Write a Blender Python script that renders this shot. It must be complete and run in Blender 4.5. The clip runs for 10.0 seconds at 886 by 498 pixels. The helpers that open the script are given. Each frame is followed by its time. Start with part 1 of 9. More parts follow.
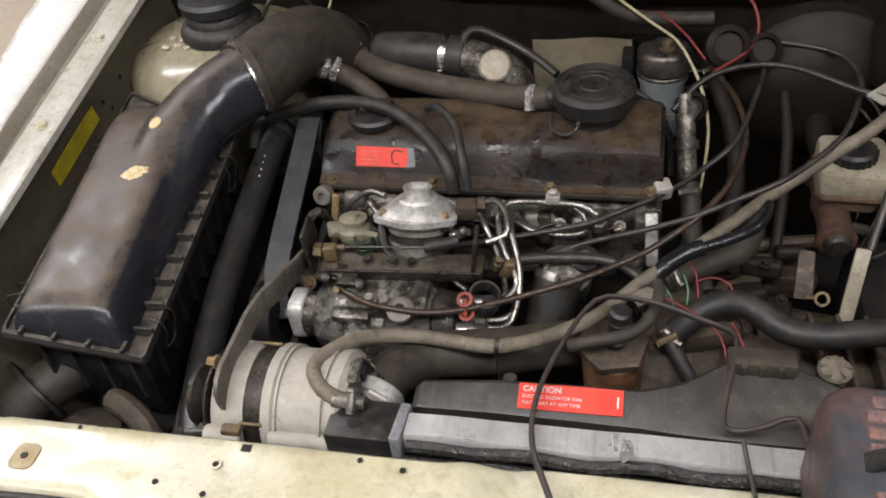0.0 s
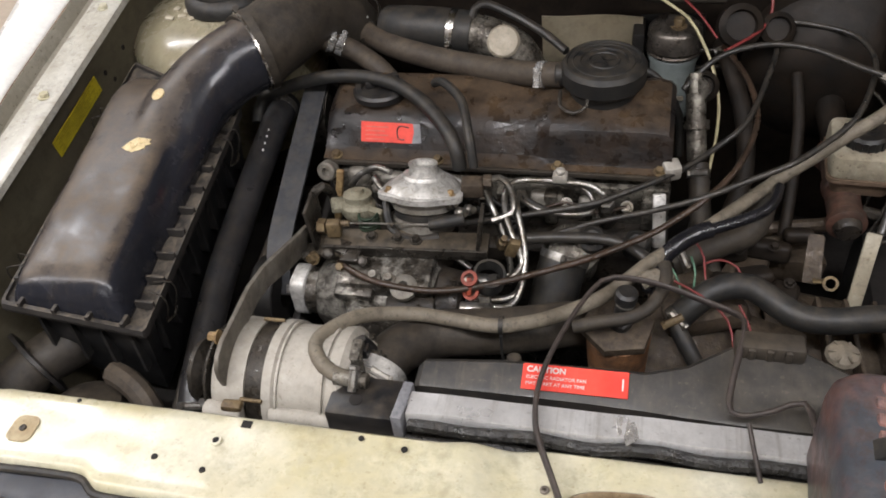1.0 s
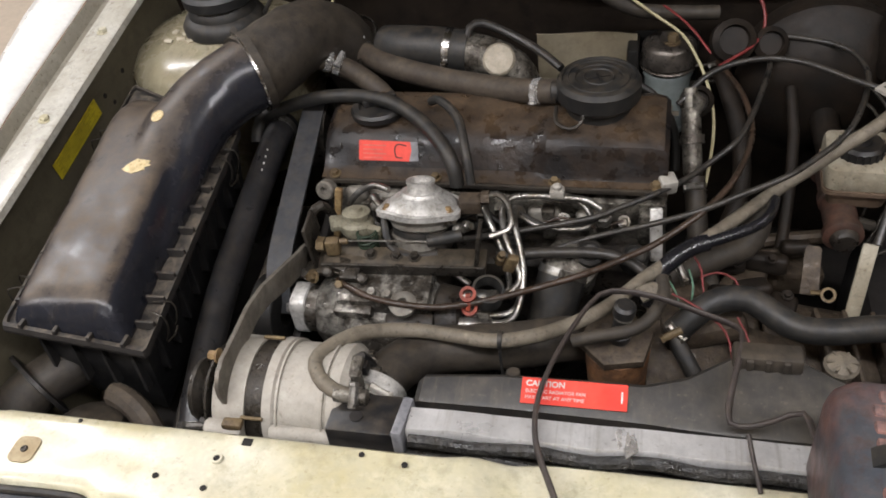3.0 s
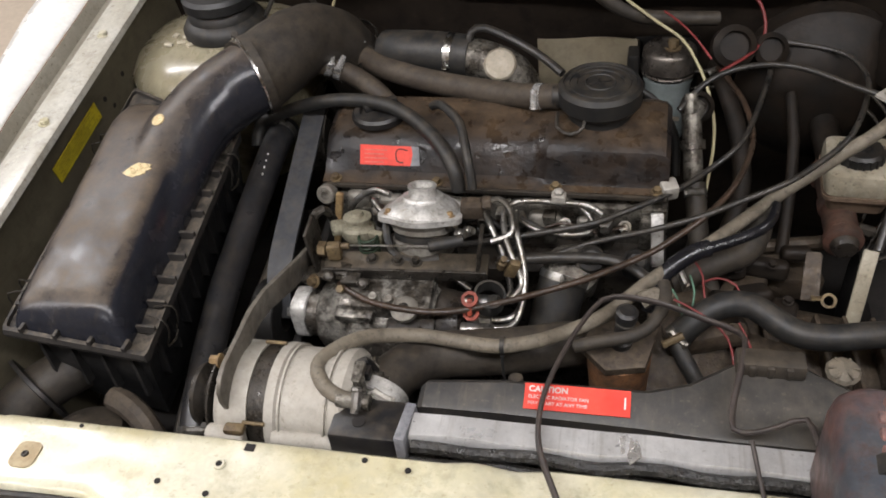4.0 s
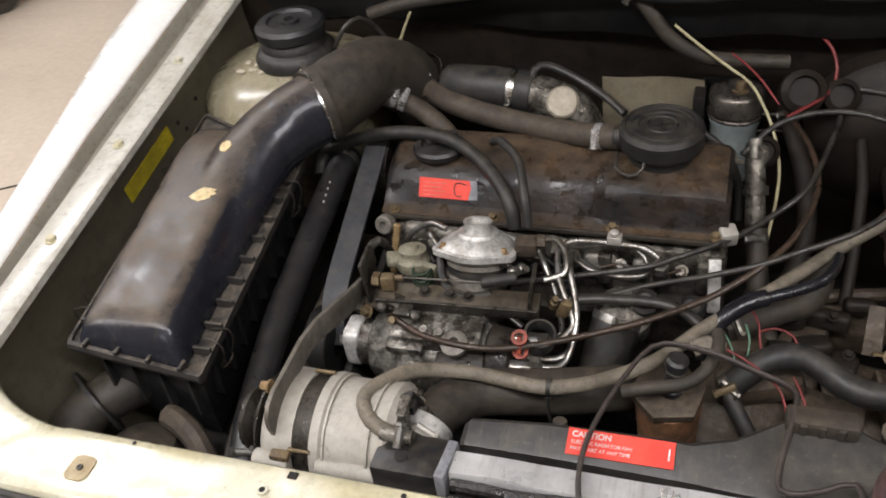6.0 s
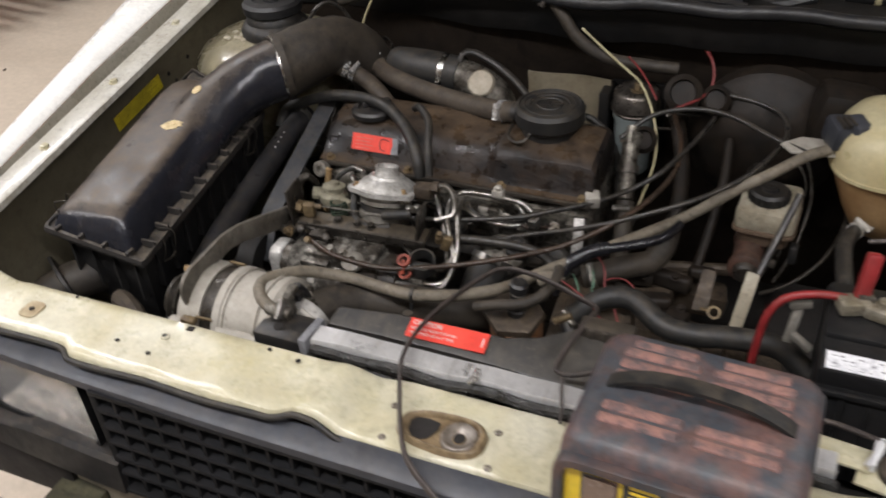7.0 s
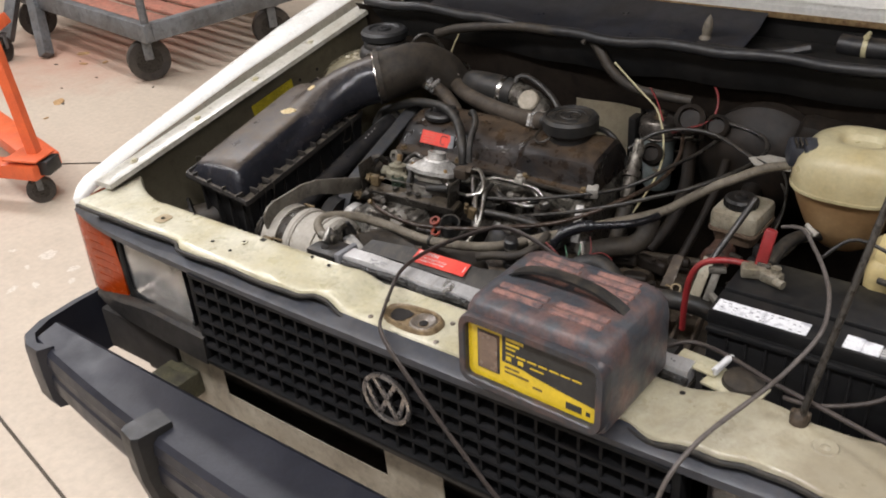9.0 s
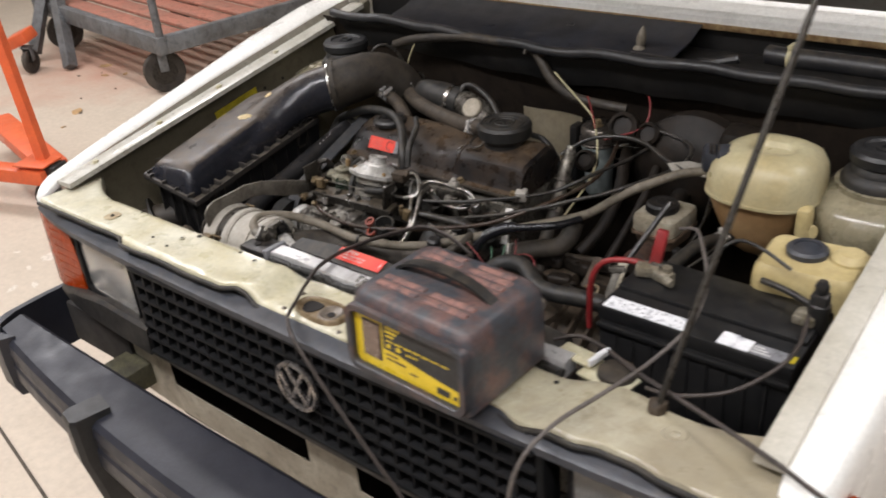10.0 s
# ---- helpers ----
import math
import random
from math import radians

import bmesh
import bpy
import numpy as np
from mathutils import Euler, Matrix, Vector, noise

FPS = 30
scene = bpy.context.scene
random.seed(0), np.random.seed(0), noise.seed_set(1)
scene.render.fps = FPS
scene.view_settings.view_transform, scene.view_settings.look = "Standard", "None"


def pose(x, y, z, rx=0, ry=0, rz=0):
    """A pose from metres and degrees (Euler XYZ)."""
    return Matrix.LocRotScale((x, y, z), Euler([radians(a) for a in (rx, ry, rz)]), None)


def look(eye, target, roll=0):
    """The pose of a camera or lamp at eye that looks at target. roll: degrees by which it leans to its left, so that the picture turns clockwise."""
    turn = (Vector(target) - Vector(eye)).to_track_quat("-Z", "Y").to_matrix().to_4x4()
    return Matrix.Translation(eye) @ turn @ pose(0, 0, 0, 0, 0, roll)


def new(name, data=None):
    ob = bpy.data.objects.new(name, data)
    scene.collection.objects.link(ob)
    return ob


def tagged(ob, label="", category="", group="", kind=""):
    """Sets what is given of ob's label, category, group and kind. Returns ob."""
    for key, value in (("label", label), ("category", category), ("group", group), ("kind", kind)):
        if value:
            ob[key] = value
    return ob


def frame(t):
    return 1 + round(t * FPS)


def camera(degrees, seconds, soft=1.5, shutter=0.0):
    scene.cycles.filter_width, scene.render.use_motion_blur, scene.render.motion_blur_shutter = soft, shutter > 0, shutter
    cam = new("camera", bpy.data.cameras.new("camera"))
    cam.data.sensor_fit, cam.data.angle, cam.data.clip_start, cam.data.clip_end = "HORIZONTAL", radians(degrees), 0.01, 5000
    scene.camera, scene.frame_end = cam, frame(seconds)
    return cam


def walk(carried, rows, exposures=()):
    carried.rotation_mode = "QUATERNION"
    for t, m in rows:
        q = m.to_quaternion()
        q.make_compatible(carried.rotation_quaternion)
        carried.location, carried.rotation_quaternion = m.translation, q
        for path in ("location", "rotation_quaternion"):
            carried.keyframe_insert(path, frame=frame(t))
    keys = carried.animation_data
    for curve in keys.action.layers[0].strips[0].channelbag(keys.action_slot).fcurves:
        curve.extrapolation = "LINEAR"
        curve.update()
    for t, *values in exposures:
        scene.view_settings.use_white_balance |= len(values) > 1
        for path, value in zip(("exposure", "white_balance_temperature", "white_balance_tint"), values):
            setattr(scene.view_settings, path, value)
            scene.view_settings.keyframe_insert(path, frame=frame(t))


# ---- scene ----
cam = camera(52.9, 10.0, soft=1.8, shutter=0.5)
PATH = [
    (0, (0.011, -0.394, 1.508), (-0.418, 1.057, 0.2), -7.8),
    (0.5, (0.008, -0.389, 1.502), (-0.43, 1.039, 0.173), -8.0),
    (1, (0.006, -0.386, 1.499), (-0.426, 1.032, 0.156), -7.2),
    (1.5, (0.006, -0.384, 1.499), (-0.431, 1.036, 0.16), -7.4),
    (2, (0.006, -0.385, 1.498), (-0.434, 1.042, 0.168), -7.5),
    (2.5, (0.009, -0.389, 1.501), (-0.434, 1.042, 0.176), -7.7),
    (3, (0.011, -0.392, 1.499), (-0.427, 1.055, 0.19), -7.9),
    (4.5, (-0.009, -0.392, 1.506), (-0.429, 1.064, 0.2), -7.2),
    (5, (-0.037, -0.373, 1.512), (-0.426, 1.081, 0.195), -7.4),
    (5.2, (-0.054, -0.365, 1.51), (-0.417, 1.089, 0.185), -7.1),
    (6.3, (0.08, -0.404, 1.521), (-0.57, 1.036, 0.295), -7.3),
    (6.5, (0.131, -0.456, 1.518), (-0.536, 0.987, 0.304), -6.0),
    (7, (0.301, -0.561, 1.534), (-0.388, 0.897, 0.35), -4.2),
    (7.5, (0.433, -0.583, 1.534), (-0.428, 0.822, 0.401), -5.0),
    (8, (0.596, -0.578, 1.55), (-0.479, 0.72, 0.473), -4.6),
    (8.5, (0.686, -0.65, 1.559), (-0.405, 0.69, 0.552), -4.9),
    (9, (0.723, -0.79, 1.554), (-0.352, 0.562, 0.545), -4.6),
    (9.5, (0.77, -0.812, 1.552), (-0.302, 0.553, 0.558), -3.8),
    (10, (0.929, -0.723, 1.547), (-0.227, 0.588, 0.575), -5.2),
]
walk(cam, [(t, look(eye, target, roll)) for t, eye, target, roll in PATH],
     ((0.0, 0.06), (3.0, 0.07), (4.5, 0.14), (5.0, 0.20), (6.5, -0.03), (7.0, -0.14), (7.5, -0.12), (8.0, -0.02), (9.0, -0.06), (10.0, -0.08)))

# ---- world, lamps, exposure ----
world = bpy.data.worlds.new("workshop_air")
world.use_nodes = True
scene.world = world
world.node_tree.nodes["Background"].inputs[0].default_value = (0.9, 0.95, 1.0, 1)
world.node_tree.nodes["Background"].inputs[1].default_value = 0.07


def tube_lamp(x, y, z, length, width, watts, turn=0.0):
    """A pair of fluorescent tubes in a ceiling fixture."""
    data = bpy.data.lights.new("tube_lamp", "AREA")
    data.shape, data.size, data.size_y = "RECTANGLE", length, width
    data.energy, data.color = watts, (1.0, 0.985, 1.02)
    ob = new("tube_lamp", data)
    ob.matrix_world = pose(x, y, z, 0, 0, turn)
    return ob


for lx, ly, lw in ((-3.2, -1.3, 150), (-0.6, -1.3, 170), (2.0, -1.3, 150),
                   (-3.2, 1.6, 150), (2.4, 1.6, 130), (-0.6, -4.2, 120), (-5.8, 1.0, 150)):
    tube_lamp(lx, ly, 3.55, 2.4, 0.28, 0.55 * lw)

# ---- materials ----
def material(name, base, rough=0.5, metal=0.0, second=None, mix=0.5, patch=14.0, grain=140.0, dust=0.0,
             dust_col=(0.22, 0.165, 0.105), bump=0.2, coat=0.0, contrast=0.25, transmission=0.0, ior=1.45,
             mottle=0.55, alpha=1.0, dust_from=-0.2, wet=0.0, dust_soft=False, lump=0.0, specks=None, speck_share=0.6, streaks=None, streak_share=0.5):
    """A worn surface: large patches of a second tone, fine grain, dust settled on it, relief and uneven gloss."""
    m = bpy.data.materials.new(name)
    m.use_nodes = True
    nt = m.node_tree
    n, l = nt.nodes, nt.links
    bsdf = n["Principled BSDF"]
    co = n.new("ShaderNodeTexCoord")

    def noise_node(scale, detail=5.0, rough_=0.6):
        t = n.new("ShaderNodeTexNoise")
        t.inputs["Scale"].default_value, t.inputs["Detail"].default_value = scale, detail
        t.inputs["Roughness"].default_value = rough_
        l.new(co.outputs["Object"], t.inputs["Vector"])
        return t.outputs["Fac"]

    def ramp(src, lo, hi):
        r = n.new("ShaderNodeMapRange")
        r.inputs["From Min"].default_value, r.inputs["From Max"].default_value = lo, hi
        l.new(src, r.inputs["Value"])
        return r.outputs["Result"]

    def scaled(src, f):
        q = n.new("ShaderNodeMath")
        q.operation = "MULTIPLY"
        q.inputs[1].default_value = f
        l.new(src, q.inputs[0])
        return q.outputs[0]

    def mixed(fac, a, b):
        q = n.new("ShaderNodeMix")
        q.data_type = "RGBA"
        if isinstance(fac, float):
            q.inputs["Factor"].default_value = fac
        else:
            l.new(fac, q.inputs["Factor"])
        for sock, v in ((q.inputs[6], a), (q.inputs[7], b)):
            if isinstance(v, tuple):
                sock.default_value = (*v, 1)
            else:
                l.new(v, sock)
        return q.outputs[2]

    dust *= 0.7
    second = second or tuple(c * 0.6 for c in base)
    big, fine = noise_node(patch), noise_node(grain, 3.0)
    patches = ramp(big, 0.5 - contrast / 2 + (0.5 - mix) * 0.4, 0.5 + contrast / 2 + (0.5 - mix) * 0.4)
    col = mixed(patches, base, second)
    col = mixed(scaled(ramp(fine, 0.35, 0.75), 0.35), col, tuple(c * 0.55 for c in base))
    if mottle > 0:
        col = mixed(scaled(ramp(noise_node(patch * 4.5, 9.0, 0.7), 0.50, 0.66), mottle), col, tuple(c * 0.3 for c in second))
        col = mixed(scaled(ramp(noise_node(patch * 6.1, 7.0, 0.65), 0.55, 0.72), mottle * 0.6), col, tuple(min(1.0, c * 1.6 + 0.003) for c in base))
    if specks:
        col = mixed(scaled(ramp(noise_node(190.0, 2.0, 0.5), 0.655, 0.70), speck_share), col, specks)
        col = mixed(scaled(ramp(noise_node(47.0, 4.0, 0.6), 0.64, 0.72), speck_share * 0.8), col, tuple(0.7 * c + 0.3 * b for c, b in zip(specks, base)))
    if streaks:
        mp, t = n.new("ShaderNodeMapping"), n.new("ShaderNodeTexNoise")
        mp.inputs["Scale"].default_value = (150.0, 9.0, 60.0)
        mp.inputs["Rotation"].default_value = (0.1, 0.0, 0.12)
        l.new(co.outputs["Object"], mp.inputs["Vector"])
        t.inputs["Scale"].default_value, t.inputs["Detail"].default_value, t.inputs["Roughness"].default_value = 1.0, 6.0, 0.65
        l.new(mp.outputs["Vector"], t.inputs["Vector"])
        col = mixed(scaled(ramp(t.outputs["Fac"], 0.54, 0.68), streak_share), col, streaks)
    rough_src = None
    if dust > 0:
        geo = n.new("ShaderNodeNewGeometry")
        sep = n.new("ShaderNodeSeparateXYZ")
        l.new(geo.outputs["Normal"], sep.inputs[0])
        up = ramp(sep.outputs["Z"], dust_from, max(0.9, dust_from + 0.25))
        q = n.new("ShaderNodeMath")
        q.operation = "MULTIPLY"
        l.new(up, q.inputs[0])
        if dust_soft:
            l.new(ramp(noise_node(patch * 2.2, 14.0, 0.80), 0.33, 0.66), q.inputs[1])
        else:
            l.new(ramp(noise_node(patch * 3.1, 9.0, 0.7), 0.42, 0.72), q.inputs[1])
        settled = scaled(q.outputs[0], dust)
        col = mixed(settled, col, dust_col)
        rough_src = settled
    l.new(col, bsdf.inputs["Base Color"])
    rr = n.new("ShaderNodeMath")
    rr.operation, rr.use_clamp = "ADD", True
    l.new(scaled(ramp(noise_node(patch * 2.3), 0.3, 0.7), 0.22), rr.inputs[0])
    rr.inputs[1].default_value = rough - 0.1
    out = rr.outputs[0]
    if rough_src is not None:
        r2 = n.new("ShaderNodeMath")
        r2.operation, r2.use_clamp = "ADD", True
        l.new(out, r2.inputs[0])
        l.new(scaled(rough_src, 0.5), r2.inputs[1])
        out = r2.outputs[0]
    if wet > 0:
        film = scaled(ramp(noise_node(patch * 2.9, 6.0, 0.6), 0.53, 0.58), wet)
        q = n.new("ShaderNodeMix")
        l.new(film, q.inputs[0])
        l.new(out, q.inputs[2])
        q.inputs[3].default_value = 0.14
        out = q.outputs[0]
    l.new(out, bsdf.inputs["Roughness"])
    bsdf.inputs["Metallic"].default_value = metal
    bsdf.inputs["Coat Weight"].default_value = coat
    bsdf.inputs["Coat Roughness"].default_value = 0.15
    bsdf.inputs["Transmission Weight"].default_value = transmission
    bsdf.inputs["IOR"].default_value = ior
    bsdf.inputs["Alpha"].default_value = alpha
    if bump > 0:
        b = n.new("ShaderNodeBump")
        b.inputs["Strength"].default_value, b.inputs["Distance"].default_value = bump, 0.002
        l.new(fine, b.inputs["Height"])
        if lump > 0:
            b2 = n.new("ShaderNodeBump")
            b2.inputs["Strength"].default_value, b2.inputs["Distance"].default_value = lump, 0.005
            l.new(noise_node(patch * 3.7, 4.0, 0.55), b2.inputs["Height"])
            l.new(b2.outputs["Normal"], b.inputs["Normal"])
        l.new(b.outputs["Normal"], bsdf.inputs["Normal"])
    return m


M = {
    "paint_white": material("paint_white", (0.82, 0.81, 0.77), 0.3, second=(0.76, 0.745, 0.70), patch=5, bump=0.02, coat=0.3, mottle=0.04, specks=(0.4, 0.33, 0.24), speck_share=0.12),
    "paint_inner": material("paint_inner", (0.58, 0.555, 0.44), 0.30, second=(0.42, 0.37, 0.2), mix=0.42, patch=8, bump=0.06, dust=0.35, dust_col=(0.36, 0.28, 0.15), coat=0.4, contrast=0.5, mottle=0.32, specks=(0.16, 0.1, 0.045), speck_share=0.22, lump=0.04),
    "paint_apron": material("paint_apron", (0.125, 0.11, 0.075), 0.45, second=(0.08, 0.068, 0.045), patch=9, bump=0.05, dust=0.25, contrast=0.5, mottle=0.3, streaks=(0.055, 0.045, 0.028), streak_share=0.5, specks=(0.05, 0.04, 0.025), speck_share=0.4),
    "rust": material("rust", (0.22, 0.10, 0.04), 0.8, second=(0.10, 0.05, 0.025), patch=40, bump=0.5),
    "rust_plate": material("rust_plate", (0.30, 0.21, 0.10), 0.6, second=(0.16, 0.09, 0.04), patch=45, bump=0.3, metal=0.2),
    "black_gloss": material("black_gloss", (0.013, 0.0145, 0.021), 0.20, second=(0.024, 0.024, 0.028), patch=9, dust=1.1, dust_col=(0.152, 0.114, 0.076), bump=0.10, contrast=0.7, mottle=0.4, ior=1.37, dust_from=0.7, dust_soft=True, lump=0.0, specks=(0.12, 0.1, 0.075), speck_share=0.12, streaks=(0.085, 0.068, 0.048), streak_share=0.2),
    "black_plastic": material("black_plastic", (0.011, 0.011, 0.012), 0.40, second=(0.018, 0.0175, 0.017), patch=18, dust=0.25, bump=0.1),
    "grille_plastic": material("grille_plastic", (0.0065, 0.007, 0.0075), 0.5, second=(0.010, 0.010, 0.011), patch=14, dust=0.03, bump=0.1, mottle=0.12, ior=1.22),
    "bumper_plastic": material("bumper_plastic", (0.012, 0.013, 0.019), 0.40, second=(0.021, 0.022, 0.030), patch=7, dust=0.03, bump=0.15, dust_col=(0.12, 0.12, 0.14), mottle=0.3, ior=1.42),
    "trim_grey": material("trim_grey", (0.042, 0.046, 0.056), 0.40, second=(0.022, 0.024, 0.030), patch=12, bump=0.05, dust=0.15, mottle=0.25),
    "rubber": material("rubber", (0.011, 0.011, 0.011), 0.5, second=(0.02, 0.0195, 0.018), patch=20, dust=0.28, bump=0.15),
    "rubber_clean": material("rubber_clean", (0.012, 0.012, 0.013), 0.42, second=(0.02, 0.02, 0.02), patch=20, dust=0.05, bump=0.05),
    "hose_brown": material("hose_brown", (0.06, 0.047, 0.034), 0.65, second=(0.035, 0.026, 0.019), patch=25, dust=0.35, bump=0.25),
    "hose_dusty": material("hose_dusty", (0.024, 0.020, 0.016), 0.6, second=(0.040, 0.032, 0.023), patch=15, dust=0.25, bump=0.3, lump=0.12, mottle=0.8),
    "hose_pale": material("hose_pale", (0.19, 0.165, 0.125), 0.6, second=(0.09, 0.075, 0.056), patch=22, dust=0.3, bump=0.15, contrast=0.4, specks=(0.05, 0.04, 0.03), speck_share=0.6),
    "cable_black": material("cable_black", (0.016, 0.016, 0.016), 0.33, second=(0.036, 0.032, 0.027), patch=30, dust=0.2, bump=0.1),
    "cable_brown": material("cable_brown", (0.045, 0.027, 0.018), 0.3, second=(0.025, 0.017, 0.012), patch=30, dust=0.15, bump=0.1),
    "cable_cord": material("cable_cord", (0.05, 0.039, 0.035), 0.5, second=(0.032, 0.026, 0.024), patch=30, dust=0.2, bump=0.1),
    "wire_yellow": material("wire_yellow", (0.46, 0.41, 0.24), 0.5, second=(0.33, 0.29, 0.17), patch=30, bump=0.05, mottle=0.2),
    "wire_red": material("wire_red", (0.20, 0.026, 0.026), 0.45, second=(0.13, 0.02, 0.018), patch=30, bump=0.05, mottle=0.12),
    "cable_red": material("cable_red", (0.27, 0.023, 0.025), 0.4, second=(0.20, 0.020, 0.020), patch=30, bump=0.05, dust=0.1, mottle=0.2),
    "wire_green": material("wire_green", (0.10, 0.20, 0.13), 0.5, patch=30, bump=0.05),
    "alu": material("alu", (0.47, 0.445, 0.40), 0.55, metal=0.35, second=(0.34, 0.315, 0.27), patch=25, dust=0.3, bump=0.25, contrast=0.5, mottle=0.35),
    "alu_dirty": material("alu_dirty", (0.21, 0.195, 0.165), 0.45, metal=0.55, second=(0.034, 0.028, 0.022), mix=0.58, patch=40, dust=0.22, bump=0.5, contrast=0.26, mottle=0.8, wet=0.9, lump=0.3),
    "alu_bright": material("alu_bright", (0.60, 0.585, 0.555), 0.42, metal=0.45, second=(0.34, 0.325, 0.295), mix=0.4, patch=30, dust=0.25, bump=0.2, mottle=0.55, specks=(0.15, 0.13, 0.1), speck_share=0.5),
    "alu_sheet": material("alu_sheet", (0.74, 0.73, 0.72), 0.34, metal=0.6, second=(0.60, 0.59, 0.58), patch=10, dust=0.05, bump=0.08, mottle=0.15, lump=0.12, specks=(0.3, 0.28, 0.25), speck_share=0.35, streaks=(0.38, 0.36, 0.33), streak_share=0.5),
    "steel": material("steel", (0.40, 0.39, 0.37), 0.33, metal=0.9, second=(0.16, 0.14, 0.11), patch=45, dust=0.25, bump=0.15, mottle=0.6),
    "chrome": material("chrome", (0.75, 0.74, 0.72), 0.2, metal=1.0, second=(0.6, 0.58, 0.55), patch=40, bump=0.03, mottle=0.12),
    "zinc_yellow": material("zinc_yellow", (0.20, 0.145, 0.075), 0.5, metal=0.3, second=(0.08, 0.055, 0.032), patch=50, dust=0.3, bump=0.25, mottle=0.7),
    "steel_dark": material("steel_dark", (0.042, 0.037, 0.031), 0.45, metal=0.4, second=(0.022, 0.019, 0.015), patch=35, dust=0.22, bump=0.3, wet=0.7, lump=0.2),
    "cam_cover": material("cam_cover", (0.009, 0.008, 0.008), 0.44, second=(0.038, 0.024, 0.015), mix=0.3, patch=15, dust=0.95, dust_col=(0.165, 0.108, 0.060), bump=0.3, contrast=0.35, mottle=0.15, dust_from=0.8, wet=1.0, dust_soft=True, ior=1.38, lump=0.35),
    "grease": material("grease", (0.026, 0.021, 0.016), 0.5, second=(0.011, 0.009, 0.008), patch=24, dust=0.35, dust_col=(0.13, 0.095, 0.06), bump=0.5, wet=0.8, lump=0.4),
    "cast_dirty": material("cast_dirty", (0.066, 0.048, 0.032), 0.6, metal=0.2, second=(0.030, 0.022, 0.016), patch=28, dust=0.4, bump=0.5, contrast=0.5, wet=0.5, lump=0.35),
    # Near-black colour that stands in for shade in holes, slots and gaps.
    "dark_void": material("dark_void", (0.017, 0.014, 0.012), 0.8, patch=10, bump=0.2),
    # Firewall brown darkened to near-black for the shade under the bonnet.
    "firewall": material("firewall", (0.021, 0.015, 0.010), 0.75, second=(0.011, 0.008, 0.006), patch=9, dust=0.12, dust_col=(0.10, 0.072, 0.045), bump=0.2, contrast=0.4, ior=1.22),
    "belt": material("belt", (0.026, 0.028, 0.032), 0.55, second=(0.036, 0.038, 0.042), patch=20, dust=0.2, bump=0.1),
    "sticker_red": material("sticker_red", (0.74, 0.07, 0.045), 0.4, second=(0.62, 0.05, 0.035), patch=24, bump=0.03, coat=0.2, mottle=0.12),
    "sticker_yellow": material("sticker_yellow", (0.52, 0.42, 0.02), 0.45, second=(0.40, 0.32, 0.02), patch=30, bump=0.03),
    "yellow_face": material("yellow_face", (0.72, 0.52, 0.02), 0.35, second=(0.60, 0.43, 0.02), patch=15, bump=0.03, coat=0.2, mottle=0.12),
    "sticker_white": material("sticker_white", (0.74, 0.74, 0.74), 0.4, second=(0.6, 0.6, 0.6), patch=25, bump=0.03, mottle=0.1),
    "sticker_grey": material("sticker_grey", (0.22, 0.22, 0.23), 0.4, second=(0.16, 0.16, 0.17), patch=25, bump=0.03),
    "sticker_worn": material("sticker_worn", (0.76, 0.76, 0.77), 0.4, second=(0.42, 0.42, 0.45), mix=0.30, patch=60, bump=0.05, contrast=0.12, mottle=0.25),
    "ink_white": material("ink_white", (0.8, 0.78, 0.75), 0.5, patch=30, bump=0.0, mottle=0.12),
    "ink_dark": material("ink_dark", (0.03, 0.03, 0.03), 0.5, patch=30, bump=0.0, mottle=0.12),
    "ink_red": material("ink_red", (0.70, 0.16, 0.12), 0.5, patch=30, bump=0.0, mottle=0.12),
    "putty": material("putty", (0.66, 0.54, 0.32), 0.75, second=(0.52, 0.4, 0.21), patch=70, bump=0.8, mottle=0.15),
    "orange_paint": material("orange_paint", (0.74, 0.135, 0.042), 0.4, second=(0.62, 0.11, 0.04), patch=8, bump=0.05, dust=0.12, mottle=0.12),
    "charger": material("charger", (0.046, 0.052, 0.062), 0.42, second=(0.155, 0.078, 0.064), mix=0.36, patch=22, dust=0.2, bump=0.3, contrast=0.24, mottle=0.6),
    "charger_red": material("charger_red", (0.25, 0.128, 0.106), 0.65, second=(0.075, 0.062, 0.066), mix=0.42, patch=60, dust=0.2, bump=0.3, contrast=0.22),
    "amber": material("amber", (0.33, 0.040, 0.002), 0.22, second=(0.24, 0.030, 0.002), patch=20, bump=0.05, coat=0.0, ior=1.25, mottle=0.15),
    "lens_glass": material("lens_glass", (0.92, 0.93, 0.92), 0.12, patch=30, second=(0.85, 0.85, 0.83), bump=0.35, grain=60, transmission=0.92, mottle=0.12),
    "reflector": material("reflector", (0.26, 0.215, 0.165), 0.20, metal=1.0, second=(0.3, 0.27, 0.24), patch=20, bump=0.05, mottle=0.12),
    "tank_yellow": material("tank_yellow", (0.56, 0.5, 0.31), 0.35, second=(0.49, 0.40, 0.21), patch=8, dust=0.2, bump=0.05, transmission=0.15, mottle=0.15),
    "tank_brown": material("tank_brown", (0.47, 0.30, 0.145), 0.4, second=(0.30, 0.165, 0.07), patch=8, bump=0.05, transmission=0.15, mottle=0.12),
    "tank_pale": material("tank_pale", (0.52, 0.425, 0.215), 0.45, second=(0.42, 0.33, 0.15), patch=10, dust=0.3, bump=0.05, mottle=0.15),
    "res_white": material("res_white", (0.37, 0.335, 0.26), 0.45, second=(0.28, 0.24, 0.17), patch=14, dust=0.4, bump=0.05, specks=(0.1, 0.07, 0.04)),
